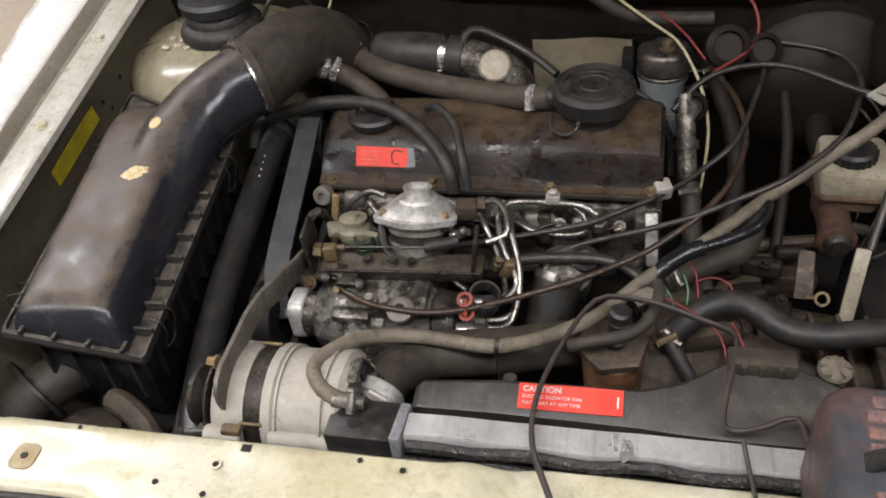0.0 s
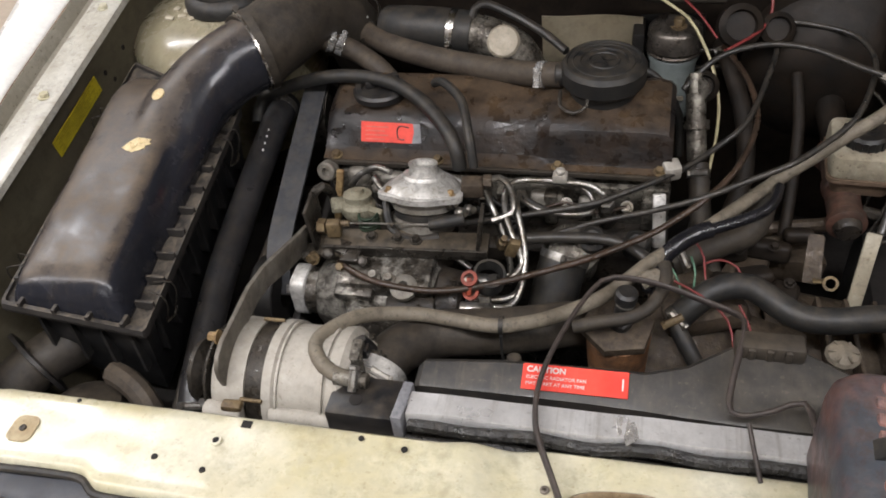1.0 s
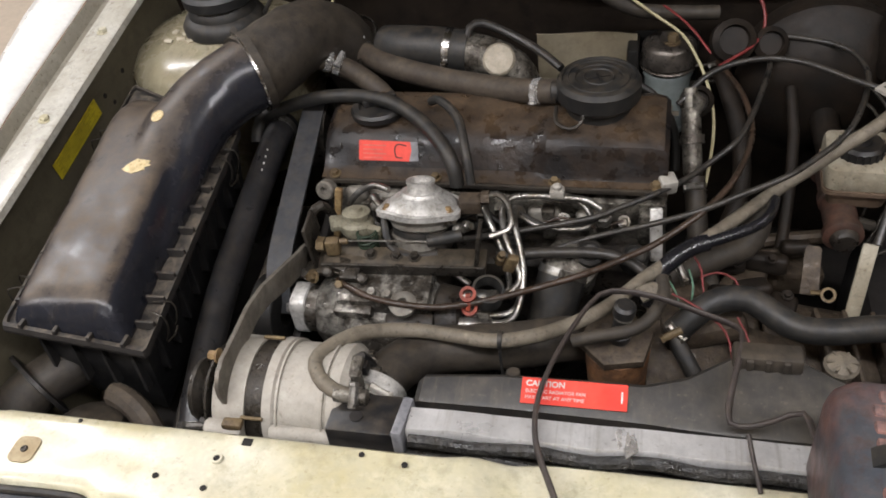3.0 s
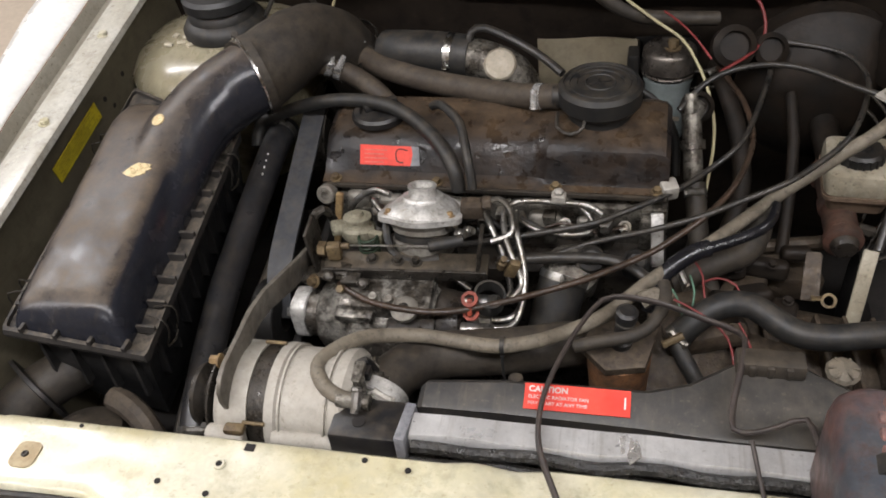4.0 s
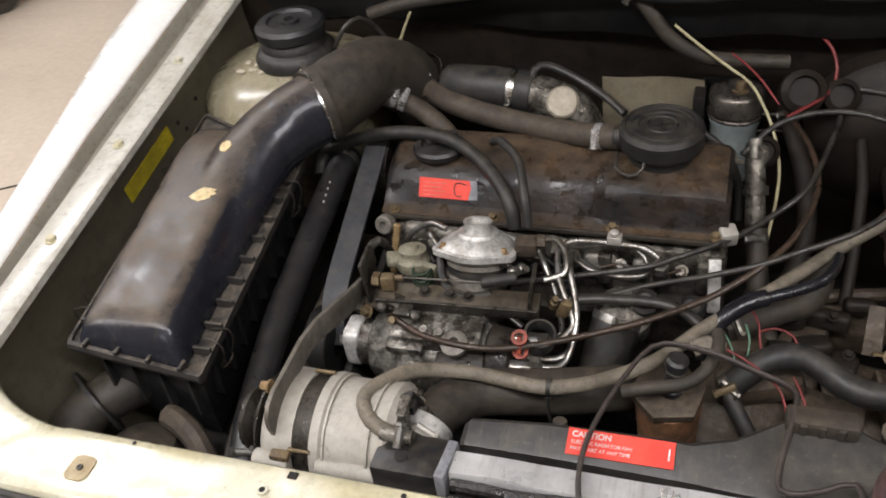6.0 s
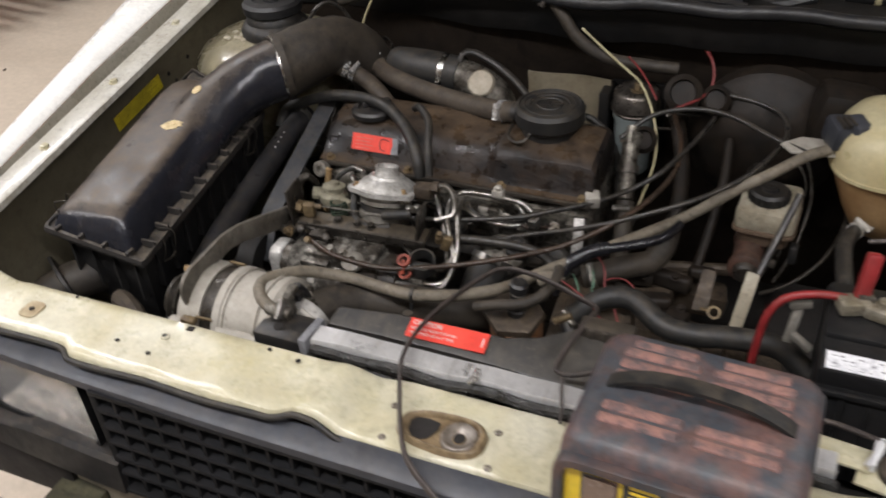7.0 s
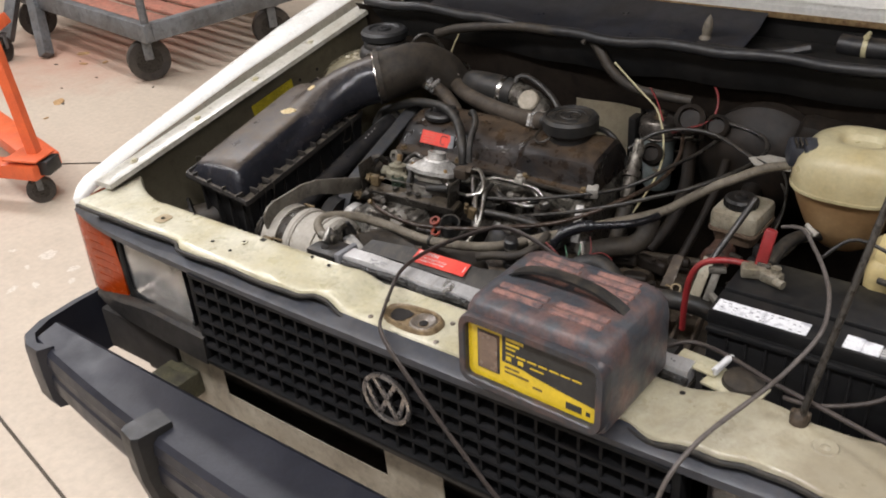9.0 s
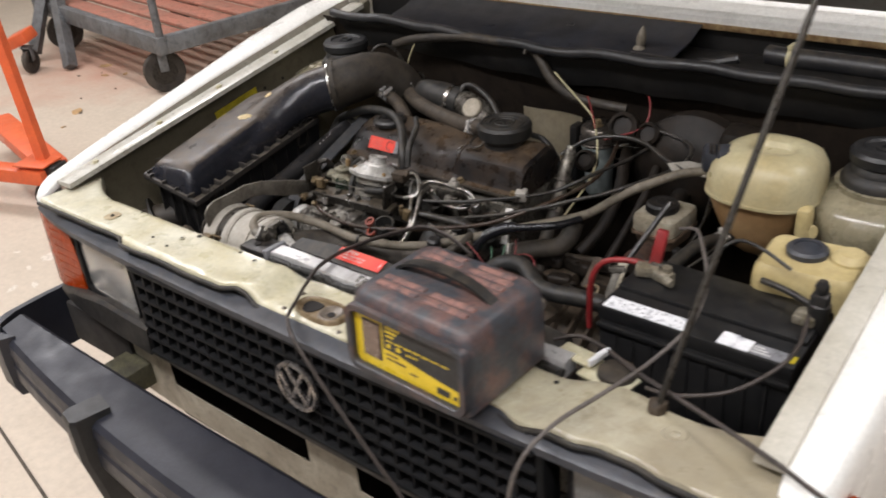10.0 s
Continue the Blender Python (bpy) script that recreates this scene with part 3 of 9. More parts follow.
def lettering(text, height, m, mat, parent, name="lettering", depth=0.0003, bold=0.0):
    """Raised flat letters in the built-in font, laid by m (x along the line, y up the letters)."""
    cu = bpy.data.curves.new(name, "FONT")
    cu.body, cu.size, cu.extrude, cu.offset = text, height, depth, bold
    tmp = bpy.data.objects.new(name, cu)
    scene.collection.objects.link(tmp)
    me = bpy.data.meshes.new_from_object(tmp.evaluated_get(bpy.context.evaluated_depsgraph_get()))
    bpy.data.objects.remove(tmp)
    me.transform(m)
    me.materials.clear()
    me.materials.append(M[mat])
    ob = new(name, me)
    ob.parent = parent
    if parent.type == "EMPTY":
        ob.matrix_parent_inverse = parent.matrix_basis.inverted()
    return ob


def bars(rows, m, mat, parent, name="print_bars"):
    """Lines of print that cannot be read, as thin bars: (x, y, length, height)."""
    bm = mesh()
    for x, y, w, h in rows:
        plate(bm, [(x, y), (x + w, y), (x + w, y + h), (x, y + h)], m, 0.0003)
    return part(name, bm, mat, parent, smooth=0)

# ---- the workshop ----
def slab(name, centre, size, mat, label, category):
    return solid(name, box(mesh(), centre, size), mat, label, category, kind="structure", smooth=0)


slab("floor", (0, 0, -0.1), (18, 16, 0.2), "concrete", "pale worn concrete workshop floor with joints and debris", "floor")
slab("ceiling", (0, 0, 3.75), (18.4, 16.4, 0.2), "ceiling_paint", "plain pale workshop ceiling", "ceiling")
slab("wall_north", (0, 8.1, 1.8), (18, 0.2, 3.7), "wall_paint", "plain pale workshop wall", "wall")
slab("wall_south", (0, -8.1, 1.8), (18, 0.2, 3.7), "wall_paint", "plain pale workshop wall", "wall")
slab("wall_east", (9.1, 0, 1.8), (0.2, 16, 3.7), "wall_paint", "plain pale workshop wall", "wall")
slab("wall_west", (-9.1, 0, 1.8), (0.2, 16, 3.7), "wall_paint", "plain pale workshop wall", "wall")


def floor_joint(a, b, w):
    a, b = Vector((*a, 0.0)), Vector((*b, 0.0))
    s = (b - a).normalized().cross(Vector((0, 0, 1))) * w
    bm = mesh()
    loft(bm, [[a - s, a + s, a + s + Vector((0, 0, 0.004)), a - s + Vector((0, 0, 0.004))], [b - s, b + s, b + s + Vector((0, 0, 0.004)), b - s + Vector((0, 0, 0.004))]])
    return solid("floor_joint", bm, "joint", "dark sawn joint in the concrete floor", "floor joint", kind="structure", smooth=0)


floor_joint((-2.6, 0.15), (0.9, -0.49), 0.004)
floor_joint((-5.2, -0.35), (-1.7, 1.75), 0.003)

# ---- the car body ----
car = thing("car_body", (0, 0.4, 0.35), "cream-white car body shell with open bonnet, dull inner paint", "car")


def panel_z(x):
    """Height of the front panel: a lower middle between two raised shoulders."""
    def step(v, a, b):
        t = min(max((v - a) / (b - a), 0), 1)
        return t * t * (3 - 2 * t)
    return 0.819 - 0.017 * step(x, -0.140, -0.088) + 0.012 * step(x, 0.40, 0.46)


def panel_front(x):
    """The front edge: set forward between two notches, with a small bay beside the raised shoulder."""
    def ramp(a, b):
        t = min(max((x - a) / (b - a), 0), 1)
        return t * t * (3 - 2 * t)
    return -0.005 - 0.014 * ramp(-0.492, -0.466) + 0.014 * ramp(-0.182, -0.156) - 0.004 * ramp(-0.135, -0.10) + 0.002 * ramp(0.0, 0.05) - 0.011 * ramp(0.36, 0.41) + 0.010 * ramp(0.485, 0.52) - 0.008 * ramp(0.56, 0.61)


def panel_back(x):
    if x < -0.62:
        return 0.077 + 0.05 * ((-0.62 - x) / 0.14) ** 2
    if x < -0.16:
        return 0.079
    if x < -0.06:
        return 0.079 + 0.016 * (x + 0.16) / 0.10
    if x < 0.44:
        return 0.095
    if x < 0.56:
        return 0.095 + 0.012 * math.sin((x - 0.44) / 0.12 * math.pi)
    return 0.095 + 0.10 * max(0, x - 0.60) ** 1.5 * 10


def build_front_panel():
    bm = mesh()
    xs = [-0.7835 + 0.0075 * i for i in range(203)]
    net = []
    for x in xs:
        z, f, b = panel_z(x), panel_front(x), panel_back(x)
        row = [Vector((x, b, z - 0.028)), Vector((x, b - 0.002, z - 0.004)), Vector((x, b - 0.006, z))]
        for k in range(1, 10):
            y = b - 0.006 + (f + 0.006 - b + 0.006) * k / 9
            dent = 0.004 * math.exp(-((x + 0.115) / 0.035) ** 2 - ((y - 0.02) / 0.03) ** 2) - 0.003 * math.exp(-((x + 0.19) / 0.05) ** 2 - ((y - 0.03) / 0.03) ** 2)
            row.append(Vector((x, y, z + dent + 0.0020 * noise.noise(Vector((x * 12, y * 16, 3))) + 0.0007 * noise.noise(Vector((x * 40, y * 45, 7))))))
        row += [Vector((x, f + 0.002, z - 0.001)), Vector((x, f, z - 0.005)), Vector((x, f - 0.001, z - 0.009))]
        net.append(row)
    vs = [[bm.verts.new(p) for p in row] for row in net]
    for a, b in zip(vs, vs[1:]):
        for j in range(len(a) - 1):
            c = (a[j].co + a[j + 1].co + b[j].co + b[j + 1].co) / 4
            latch_hole = ((c.x - 0.008) / 0.040) ** 2 + ((c.y - 0.027) / 0.021) ** 2 < 1.0
            if not latch_hole:
                bm.faces.new((a[j], a[j + 1], b[j + 1], b[j]))
    bmesh.ops.recalc_face_normals(bm, faces=bm.faces)
    bmesh.ops.solidify(bm, geom=bm.faces[:], thickness=0.0015)
    return part("front_panel", bm, "paint_panel", car, "stained cream front cross panel with drilled holes", 50)


front_panel = build_front_panel()


def panel_spot(name, x, y, r, mat, label="", h=0.0008, square=False, turn=0):
    z = panel_z(x) + 0.0004
    bm = mesh()
    if square:
        box(bm, (x, y, z), (2 * r, 1.6 * r, h), turn=(0, 0, turn))
    else:
        lathe(bm, (x, y, z), (0, 0, 1), [(0, 0), (r, 0), (r, h), (0, h)], 14)
    return part(name, bm, mat, front_panel, label)


for hx, hy, hr in ((-0.424, 0.019, 0.004), (-0.372, 0.012, 0.004), (-0.234, 0.067, 0.0037), (-0.191, 0.061, 0.004),
                   (-0.532, 0.070, 0.003), (0.405, 0.075, 0.005)):
    panel_spot("drilled_hole", hx, hy, 0.78 * hr, "dark_void")
panel_spot("square_hole", -0.349, 0.067, 0.005, "dark_void", square=True)
panel_spot("oval_hole", -0.372, 0.045, 0.0032, "dark_void")
bm = mesh()
lathe(bm, (-0.372, 0.045, panel_z(-0.37)), (0, 0, 1), [(0.0035, 0), (0.006, 0), (0.0055, 0.0018), (0.0035, 0.0018), (0.0035, 0)], 16)
part("raised_rim", bm, "paint_inner", front_panel)
bm = mesh()
plate(bm, round_rect(0.027, 0.030, 0.008), pose(-0.572, 0.030, panel_z(-0.57)), 0.0012)
part("rust_stain", bm, "stain_tan", front_panel, "brown rust-stained square mark")
bm = mesh()
lathe(bm, (-0.572, 0.030, 0.8202), (0, 0, 1), [(0, 0), (0.0038, 0), (0.0038, 0.0012), (0.0028, 0.002), (0.0018, 0.002), (0.0014, 0.001), (0, 0.001)], 16)
part("rivet", bm, "steel_dark", front_panel)
bm = mesh()
lathe(bm, (0.585, 0.055, panel_z(0.585)), (0, 0, 1), [(0, 0.001), (0.016, 0.0), (0.014, 0.0022), (0.006, 0.001), (0.003, 0.003), (0, 0.003)], 20)
part("dimple", bm, "paint_panel", front_panel)

# bonnet latch plate with its two openings
latch = thing("bonnet_latch", (0.012, 0.028, 0.79), "worn cream oval bonnet latch with two openings", "latch")
bm = mesh()
ring = []
for k in range(48):
    a = 2 * math.pi * k / 48
    u, v = math.cos(a), math.sin(a)
    su, sv = math.copysign(abs(u) ** 0.75, u), math.copysign(abs(v) ** 0.75, v)
    ring.append((su, sv))
zl = 0.803


def latch_ring(s, h):
    """An egg-shaped outline, blunter at its catch end."""
    return [Vector((0.005 + 0.050 * s * u, 0.027 + 0.030 * s * v * (0.88 + 0.12 * u), zl + h)) for u, v in ring]


bm = mesh()
loft(bm, [latch_ring(s, h) for s, h in ((1.04, -0.002), (1.0, 0.003), (0.97, 0.0065), (0.92, 0.0078), (0.86, 0.0065), (0.81, 0.002), (0.80, -0.004))], caps=False)
part("rim", bm, "latch_cream", latch, "worn cream pressed rim", 60)
bm = mesh()
plate(bm, [(p.x, p.y) for p in latch_ring(0.84, 0)], pose(0, 0, zl - 0.003), 0.003)
part("floor_plate", bm, "latch_cream", latch)
bm = mesh()
lathe(bm, (0.026, 0.027, zl - 0.001), (0, 0, 1), [(0.0065, 0), (0.008, 0.001), (0.0125, 0.0035), (0.0175, 0.0065), (0.0195, 0.0062), (0.0210, 0.004), (0.0215, 0)], 32)
part("catch_funnel", bm, "latch_funnel", latch, "grey worn catch funnel", 60)
bm = mesh()
lathe(bm, (0.026, 0.027, zl + 0.0004), (0, 0, 1), [(0, 0), (0.0068, 0), (0.0068, 0.001), (0, 0.001)], 16)
part("catch_hole", bm, "dark_void", latch)
bm = mesh()
plate(bm, [(-0.033, 0.034), (-0.028, 0.041), (-0.012, 0.0425), (0.0, 0.040), (0.001, 0.030), (-0.005, 0.017), (-0.013, 0.012), (-0.024, 0.014), (-0.031, 0.022)], pose(-0.001, 0, zl + 0.0005), 0.001)
part("release_hole", bm, "dark_void", latch)
for rx, ry in ((-0.061, 0.049), (-0.055, 0.002), (0.062, 0.050), (0.068, 0.001)):
    bm = mesh()
    lathe(bm, (rx, ry, panel_z(rx) + 0.0005), (0, 0, 1), [(0.0014, -0.001), (0.0016, 0.0014), (0.0030, 0.0018), (0.0042, 0.0008), (0.0044, -0.001)], 16)
    part("rivet", bm, "latch_funnel", latch, "hollow rivet", 60)

# wavy rubber seal along the front edge and the grey plastic strip below it
bm = mesh()
tube(bm, [(x, panel_front(x) - 0.0045 - 0.0010 * math.sin(x * 40), panel_z(x) - 0.008 + 0.0008 * math.sin(x * 31)) for x in [-0.784 + 0.0125 * i for i in range(123)]], 0.0040, seg=8)
part("bonnet_seal", bm, "rubber", car, "wavy black rubber seal along the panel edge")


def strip_y(x):
    return -0.036 + 0.026 * (abs(x) / 0.79) ** 3 + 0.75 * max(0, abs(x) - 0.70) ** 2


bm = mesh()
sec = []
for i in range(57):
    x = -0.826 + 1.606 * i / 56
    y, z = strip_y(x), 0.800 - 0.004 * (abs(x) / 0.79) ** 2
    d = 0.024 - 0.010 * min(max((abs(x) - 0.66) / 0.16, 0), 1)
    sec.append([Vector((x, y + 0.030, z - 0.006)), Vector((x, y + 0.026, z + 0.000)), Vector((x, y + 0.004, z - 0.006)), Vector((x, y - 0.002, z - 0.010)), Vector((x, y - 0.002, z - d + 0.002)), Vector((x, y + 0.02, z - d))])
loft(bm, sec)
part("upper_strip", bm, "trim_grey", car, "grey plastic strip above the grille")
bm = mesh()
sec = []
for i in range(53):
    x = -0.785 + 1.57 * i / 52
    y = strip_y(x)
    sec.append([Vector((x, y + 0.035, 0.580)), Vector((x, y + 0.006, 0.593)), Vector((x, y + 0.001, 0.590)), Vector((x, y + 0.001, 0.578)), Vector((x, y + 0.006, 0.572)), Vector((x, y + 0.035, 0.572))])
loft(bm, sec)
part("lower_strip", bm, "black_plastic", car, "black plastic strip below grille and headlights")
for s, x0, x1 in ((-1, 0.444, 0.838), (1, 0.444, 0.780)):
    sec = []
    for k in range(13):
        x = x0 + (x1 - x0) * k / 12
        y, z = strip_y(x) - 0.002, 0.642 - 0.046 * max((x - 0.60) / 0.24, 0) ** 1.1
        sec.append([Vector((s * x, y + 0.035, z)), Vector((s * x, y + 0.006, z)), Vector((s * x, y - 0.001, z - 0.006)), Vector((s * x, y - 0.004, 0.582)), Vector((s * x, y + 0.035, 0.580))])
    part("lamp_sill", loft(mesh(), sec), "black_plastic", car, "black plastic sill below the headlight", 40)

# valance below the grille, with its dark slots
bm = mesh()
xs = [-0.62 + 0.02 * i for i in range(63)]
zs = (0.574, 0.562, 0.515, 0.479, 0.455, 0.435, 0.41)
net = [[bm.verts.new((x, strip_y(x) + 0.032 + 0.02 * (0.553 - z), z)) for z in zs] for x in xs]
for a, b in zip(net, net[1:]):
    for j in range(len(zs) - 1):
        c = (a[j].co + b[j + 1].co) / 2
        if 0.07 < abs(c.x) < 0.46 and 0.479 < c.z < 0.562:
            continue
        bm.faces.new((a[j], a[j + 1], b[j + 1], b[j]))
bmesh.ops.recalc_face_normals(bm, faces=bm.faces)
bmesh.ops.solidify(bm, geom=bm.faces[:], thickness=0.0015)
part("valance", bm, "valance_shaded_dirty", car, "dirty cream lower valance, darkened for its shade, with two dark air slots")
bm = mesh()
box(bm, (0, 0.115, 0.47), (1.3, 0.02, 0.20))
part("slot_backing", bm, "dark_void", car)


# fenders
def along(y, pairs):
    """A smooth value along the car from (y, value) pairs."""
    if y <= pairs[0][0]:
        return pairs[0][1]
    for (y0, v0), (y1, v1) in zip(pairs, pairs[1:]):
        if y <= y1:
            return v0 + (v1 - v0) * (y - y0) / (y1 - y0)
    return pairs[-1][1]


def wing_z(y):
    return 0.818 + 0.172 * min(y, 0.95) + 0.05 * max(0, y - 0.95)


def fender(sign, inner, outer, bulge):
    """A front wing: inner lip, crown, rounded shoulder and side, with a rounded nose."""
    bm = mesh()
    sec = []
    for y in (0.006, 0.009, 0.016, 0.028, 0.05, 0.0935, 0.096, 0.14, 0.2, 0.3, 0.4, 0.5, 0.6, 0.7, 0.8, 0.9, 1.1, 1.4, 1.8):
        nose = min(max((0.05 - y) / 0.044, 0), 1) ** 2
        z = wing_z(y) - 0.020 * nose
        a, o, b = along(y, inner) + 0.010 * nose, along(y, outer) - 0.014 * nose, along(y, bulge)
        low = 0.36 if y > 0.095 else 0.0
        sec.append([Vector((sign * p, y, q)) for p, q in ((a + 0.001, z - 0.014), (a, z - 0.003), (a + 0.003, z), (a + 0.35 * (o - a), z + 0.008), (a + 0.72 * (o - a), z + 0.009), (o - 0.006, z + 0.003),
                                                          (o, z - 0.014), (o + 0.4 * b, z - 0.022 - 0.1 * b), (o + 0.8 * b, z - 0.026 - 0.6 * b), (o + b, z - 0.028 - 1.6 * b - 0.1 * (low > 0.1)), (o + 0.8 * b, z - 0.032 - max(low, 0.1 * (low > 0.1)) - b))])
    return sheet(bm, sec, 0.002)


LEFT_IN = ((-0.01, 0.803), (0.2, 0.828), (0.5, 0.848), (1.2, 0.852))
RIGHT_IN = ((-0.01, 0.716), (0.2, 0.715), (0.5, 0.714), (1.2, 0.714))
part("left_fender", fender(-1, LEFT_IN, ((-0.01, 0.838), (0.1, 0.858), (0.2, 0.874), (0.5, 0.912), (0.7, 0.938), (1.2, 0.95)), ((0.0, 0.003), (0.15, 0.004), (0.7, 0.045), (1.2, 0.045))), "paint_white", car, "white painted front wing", 60)
part("right_fender", fender(1, RIGHT_IN, ((-0.01, 0.768), (0.1, 0.775), (0.5, 0.800), (1.2, 0.84)), ((0.0, 0.003), (0.15, 0.004), (0.7, 0.05), (1.2, 0.05))), "paint_white", car, "white painted front wing", 60)


# inner aprons: the gutter beside the wing, the bright rail with bolts, the wall below it
def apron(sign, inner, x_rail, x_wall, name):
    ys = [0.075 + 0.04 * i for i in range(24)]
    rows, gut = [], []
    for y in ys:
        z = 0.823 + 0.165 * y
        f, r, w = along(y, inner), x_rail, x_wall
        gut.append([Vector((sign * p, y, q)) for p, q in ((f - 0.001, wing_z(y) - 0.004), (f - 0.004, wing_z(y) - 0.010), (f - 0.007, z - 0.026), (min(r + 0.046, f - 0.010), z - 0.028), (min(r + 0.040, f - 0.012), z - 0.016), (min(r + 0.037, f - 0.014), z - 0.008))])
        rows.append([Vector((sign * p, y, q)) for p, q in ((r + 0.028, z - 0.014), (r + 0.025, z - 0.004), (r + 0.006, z + 0.000), (r, z - 0.001),
                                                           (r - 0.003, z - 0.010), (w, z - 0.04), (w - 0.004, z - 0.14), (w - 0.03, z - 0.30), (w - 0.03, 0.36))])
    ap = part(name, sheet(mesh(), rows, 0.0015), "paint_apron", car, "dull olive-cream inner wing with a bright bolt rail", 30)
    part("gutter", sheet(mesh(), gut, 0.0015), "gutter_dusty_shaded", ap, "dusty cream gutter beside the wing, darkened for its shade", 30)
    return ap


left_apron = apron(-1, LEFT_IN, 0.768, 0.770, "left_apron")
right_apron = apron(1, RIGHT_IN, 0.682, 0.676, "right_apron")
for sgn, xr, wide, ap in ((-1, 0.752, 1.45, left_apron), (1, 0.680, 1.0, right_apron)):
    bm = mesh()
    sec = []
    for k in range(24):
        y = 0.050 + 0.0395 * k
        z = 0.823 + 0.165 * y
        sec.append([Vector((sgn * (xr + a * wide), y, z + h)) for a, h in ((0.001, -0.006), (0.002, 0.0035), (0.006, 0.0055), (0.028, 0.0040), (0.036, 0.0010), (0.038, -0.006))])
    loft(bm, sec)
    part("bolt_rail", bm, "rail_paint" if sgn < 0 else "paint_gutter", ap, "brighter cream rail with bolts", 40)
bm = mesh()
tube(bm, [(-along(y, LEFT_IN) + 0.0005 * math.sin(70 * y), y, wing_z(y) - 0.0050) for y in (0.12 + 0.025 * k for k in range(32))], 0.0016, seg=6)
part("rust_line", bm, "rust", left_apron, "rusty edge of the wing flange")
for y in (0.13, 0.30, 0.475, 0.66):
    part("rail_bolt", bolt(mesh(), (-0.776, y, 0.823 + 0.165 * y + 0.004), (0, 0, 1), 0.0065, 0.005), "paint_inner", left_apron)
for y, zz in ((0.60, 0.865), (0.66, 0.872), (0.615, 0.845)):
    bm = mesh()
    lathe(bm, (-0.7695, y, zz), (1, 0, 0), [(0, 0), (0.004, 0), (0.004, 0.0012), (0, 0.0012)], 12)
    part("drilled_hole", bm, "dark_void", left_apron)

# yellow notice on the left apron
sticker = thing("yellow_sticker", (-0.738, 0.48, 0.85), "yellow notice sticker with faint print on the inner wing", "sticker")
sm = pose(-0.7675, 0.508, 0.8545, 90, 0, 90) @ pose(0, 0, 0, 0, 0, 10)
plate_bm = plate(mesh(), [(-0.066, -0.015), (0.066, -0.015), (0.066, 0.012), (-0.066, 0.012)], sm, 0.0012)
part("label_sheet", plate_bm, "sticker_yellow", sticker)
bars([(-0.059 + 0.006 * (i % 2), 0.0085 - 0.0032 * i, 0.108 - 0.012 * (i % 3), 0.0012) for i in range(7)], sm @ pose(0, 0, 0.0012), "ink_faint", sticker)

# strut towers
def strut_tower(x, y, z, name, r=0.115):
    bm = mesh()
    lathe(bm, (x, y, z - 0.24), (0, 0, 1), [(r - 0.03, 0), (r + 0.012, 0.10), (r + 0.030, 0.165), (r + 0.030, 0.190), (r + 0.014, 0.209), (r - 0.012, 0.222), (0.075, 0.232), (0.066, 0.230), (0.05, 0.235), (0, 0.235)], 36)
    return part(name, bm, "paint_tower", car, "domed cream strut tower", 40)


strut_tower(-0.640, 0.765, 0.905, "strut_tower", 0.124)
strut_tower(0.615, 0.745, 0.880, "strut_tower", 0.085)

# firewall, cowl with its rubber seal, rain tray, scuttle
bm = mesh()
net = []
for i in range(37):
    x = -0.78 + 1.52 * i / 36
    net.append([Vector((x, 0.93 + 0.01 * math.sin(x * 9), 0.40)), Vector((x, 0.90 + 0.008 * math.sin(x * 17), 0.62)), Vector((x, 0.875 + 0.006 * math.sin(x * 23), 0.80)), Vector((x, 0.86, 0.93)), Vector((x, 0.845, 0.975)), Vector((x, 0.835, 0.985))])
sheet(bm, net, 0.003)
firewall = part("firewall", bm, "firewall", car, "dirty firewall with insulation, its colour darkened for the shade", 50)
# Paler cream where light reaches the firewall; the rest is darkened for shade.
bm = mesh()
sheet(bm, [[Vector((x, 0.838 + 0.02 * (0.84 - z) + 0.004 * math.sin(x * 40 + z * 20), z)) for z in (0.842 - 0.020 * k for k in range(10))] for x in (-0.165 + 0.010 * i for i in range(16))], 0.002)
part("lit_patch", bm, "firewall_lit", firewall, "lighter cream patch standing in for the lit part of the firewall", 50)


def seal_line(x):
    return (x, 0.800 + 0.03 * (abs(x) / 0.7) ** 2 - 0.006 * math.sin(x * 7 + 1) + 0.003 * math.sin(x * 23), 0.995 + 0.004 * math.sin(x * 9) + 0.003 * math.sin(x * 31))


bm = mesh()
tube(bm, [seal_line(-0.74 + 0.06 * i) for i in range(25)], 0.011, seg=12)
part("cowl_seal", bm, "seal_rubber", car, "thick black rubber bonnet seal on the cowl edge")
bm = mesh()
net = []
for i in range(37):
    x = -0.75 + 1.48 * i / 36
    sx, sy, sz = seal_line(x)
    net.append([Vector((x, sy + 0.035, sz - 0.08)), Vector((x, sy + 0.010, sz - 0.018)), Vector((x, sy + 0.016, sz - 0.006)), Vector((x, sy + 0.045, sz - 0.008))])
sheet(bm, net, 0.002)
part("cowl_edge", bm, "cowl_black", car, "", 50)
tray = thing("rain_tray", (-0.15, 0.90, 0.98), "black plastic rain tray with a small nozzle", "rain tray")
bm = mesh()
net = []
for i in range(25):
    x = -0.58 + 0.76 * i / 24
    net.append([Vector((x, 0.835, 0.982)), Vector((x, 0.850, 0.992 + 0.002 * math.sin(x * 13))), Vector((x, 0.93, 1.005)), Vector((x, 0.99, 1.028))])
sheet(bm, net, 0.003)
part("tray_sheet", bm, "tray_black", tray)
bm = mesh()
lathe(bm, (0.098, 0.870, 0.992), (0.1, 0.1, 1), [(0, 0), (0.014, 0), (0.012, 0.005), (0.008, 0.010), (0.010, 0.020), (0.009, 0.032), (0.005, 0.044), (0.001, 0.050), (0, 0.050)], 12)
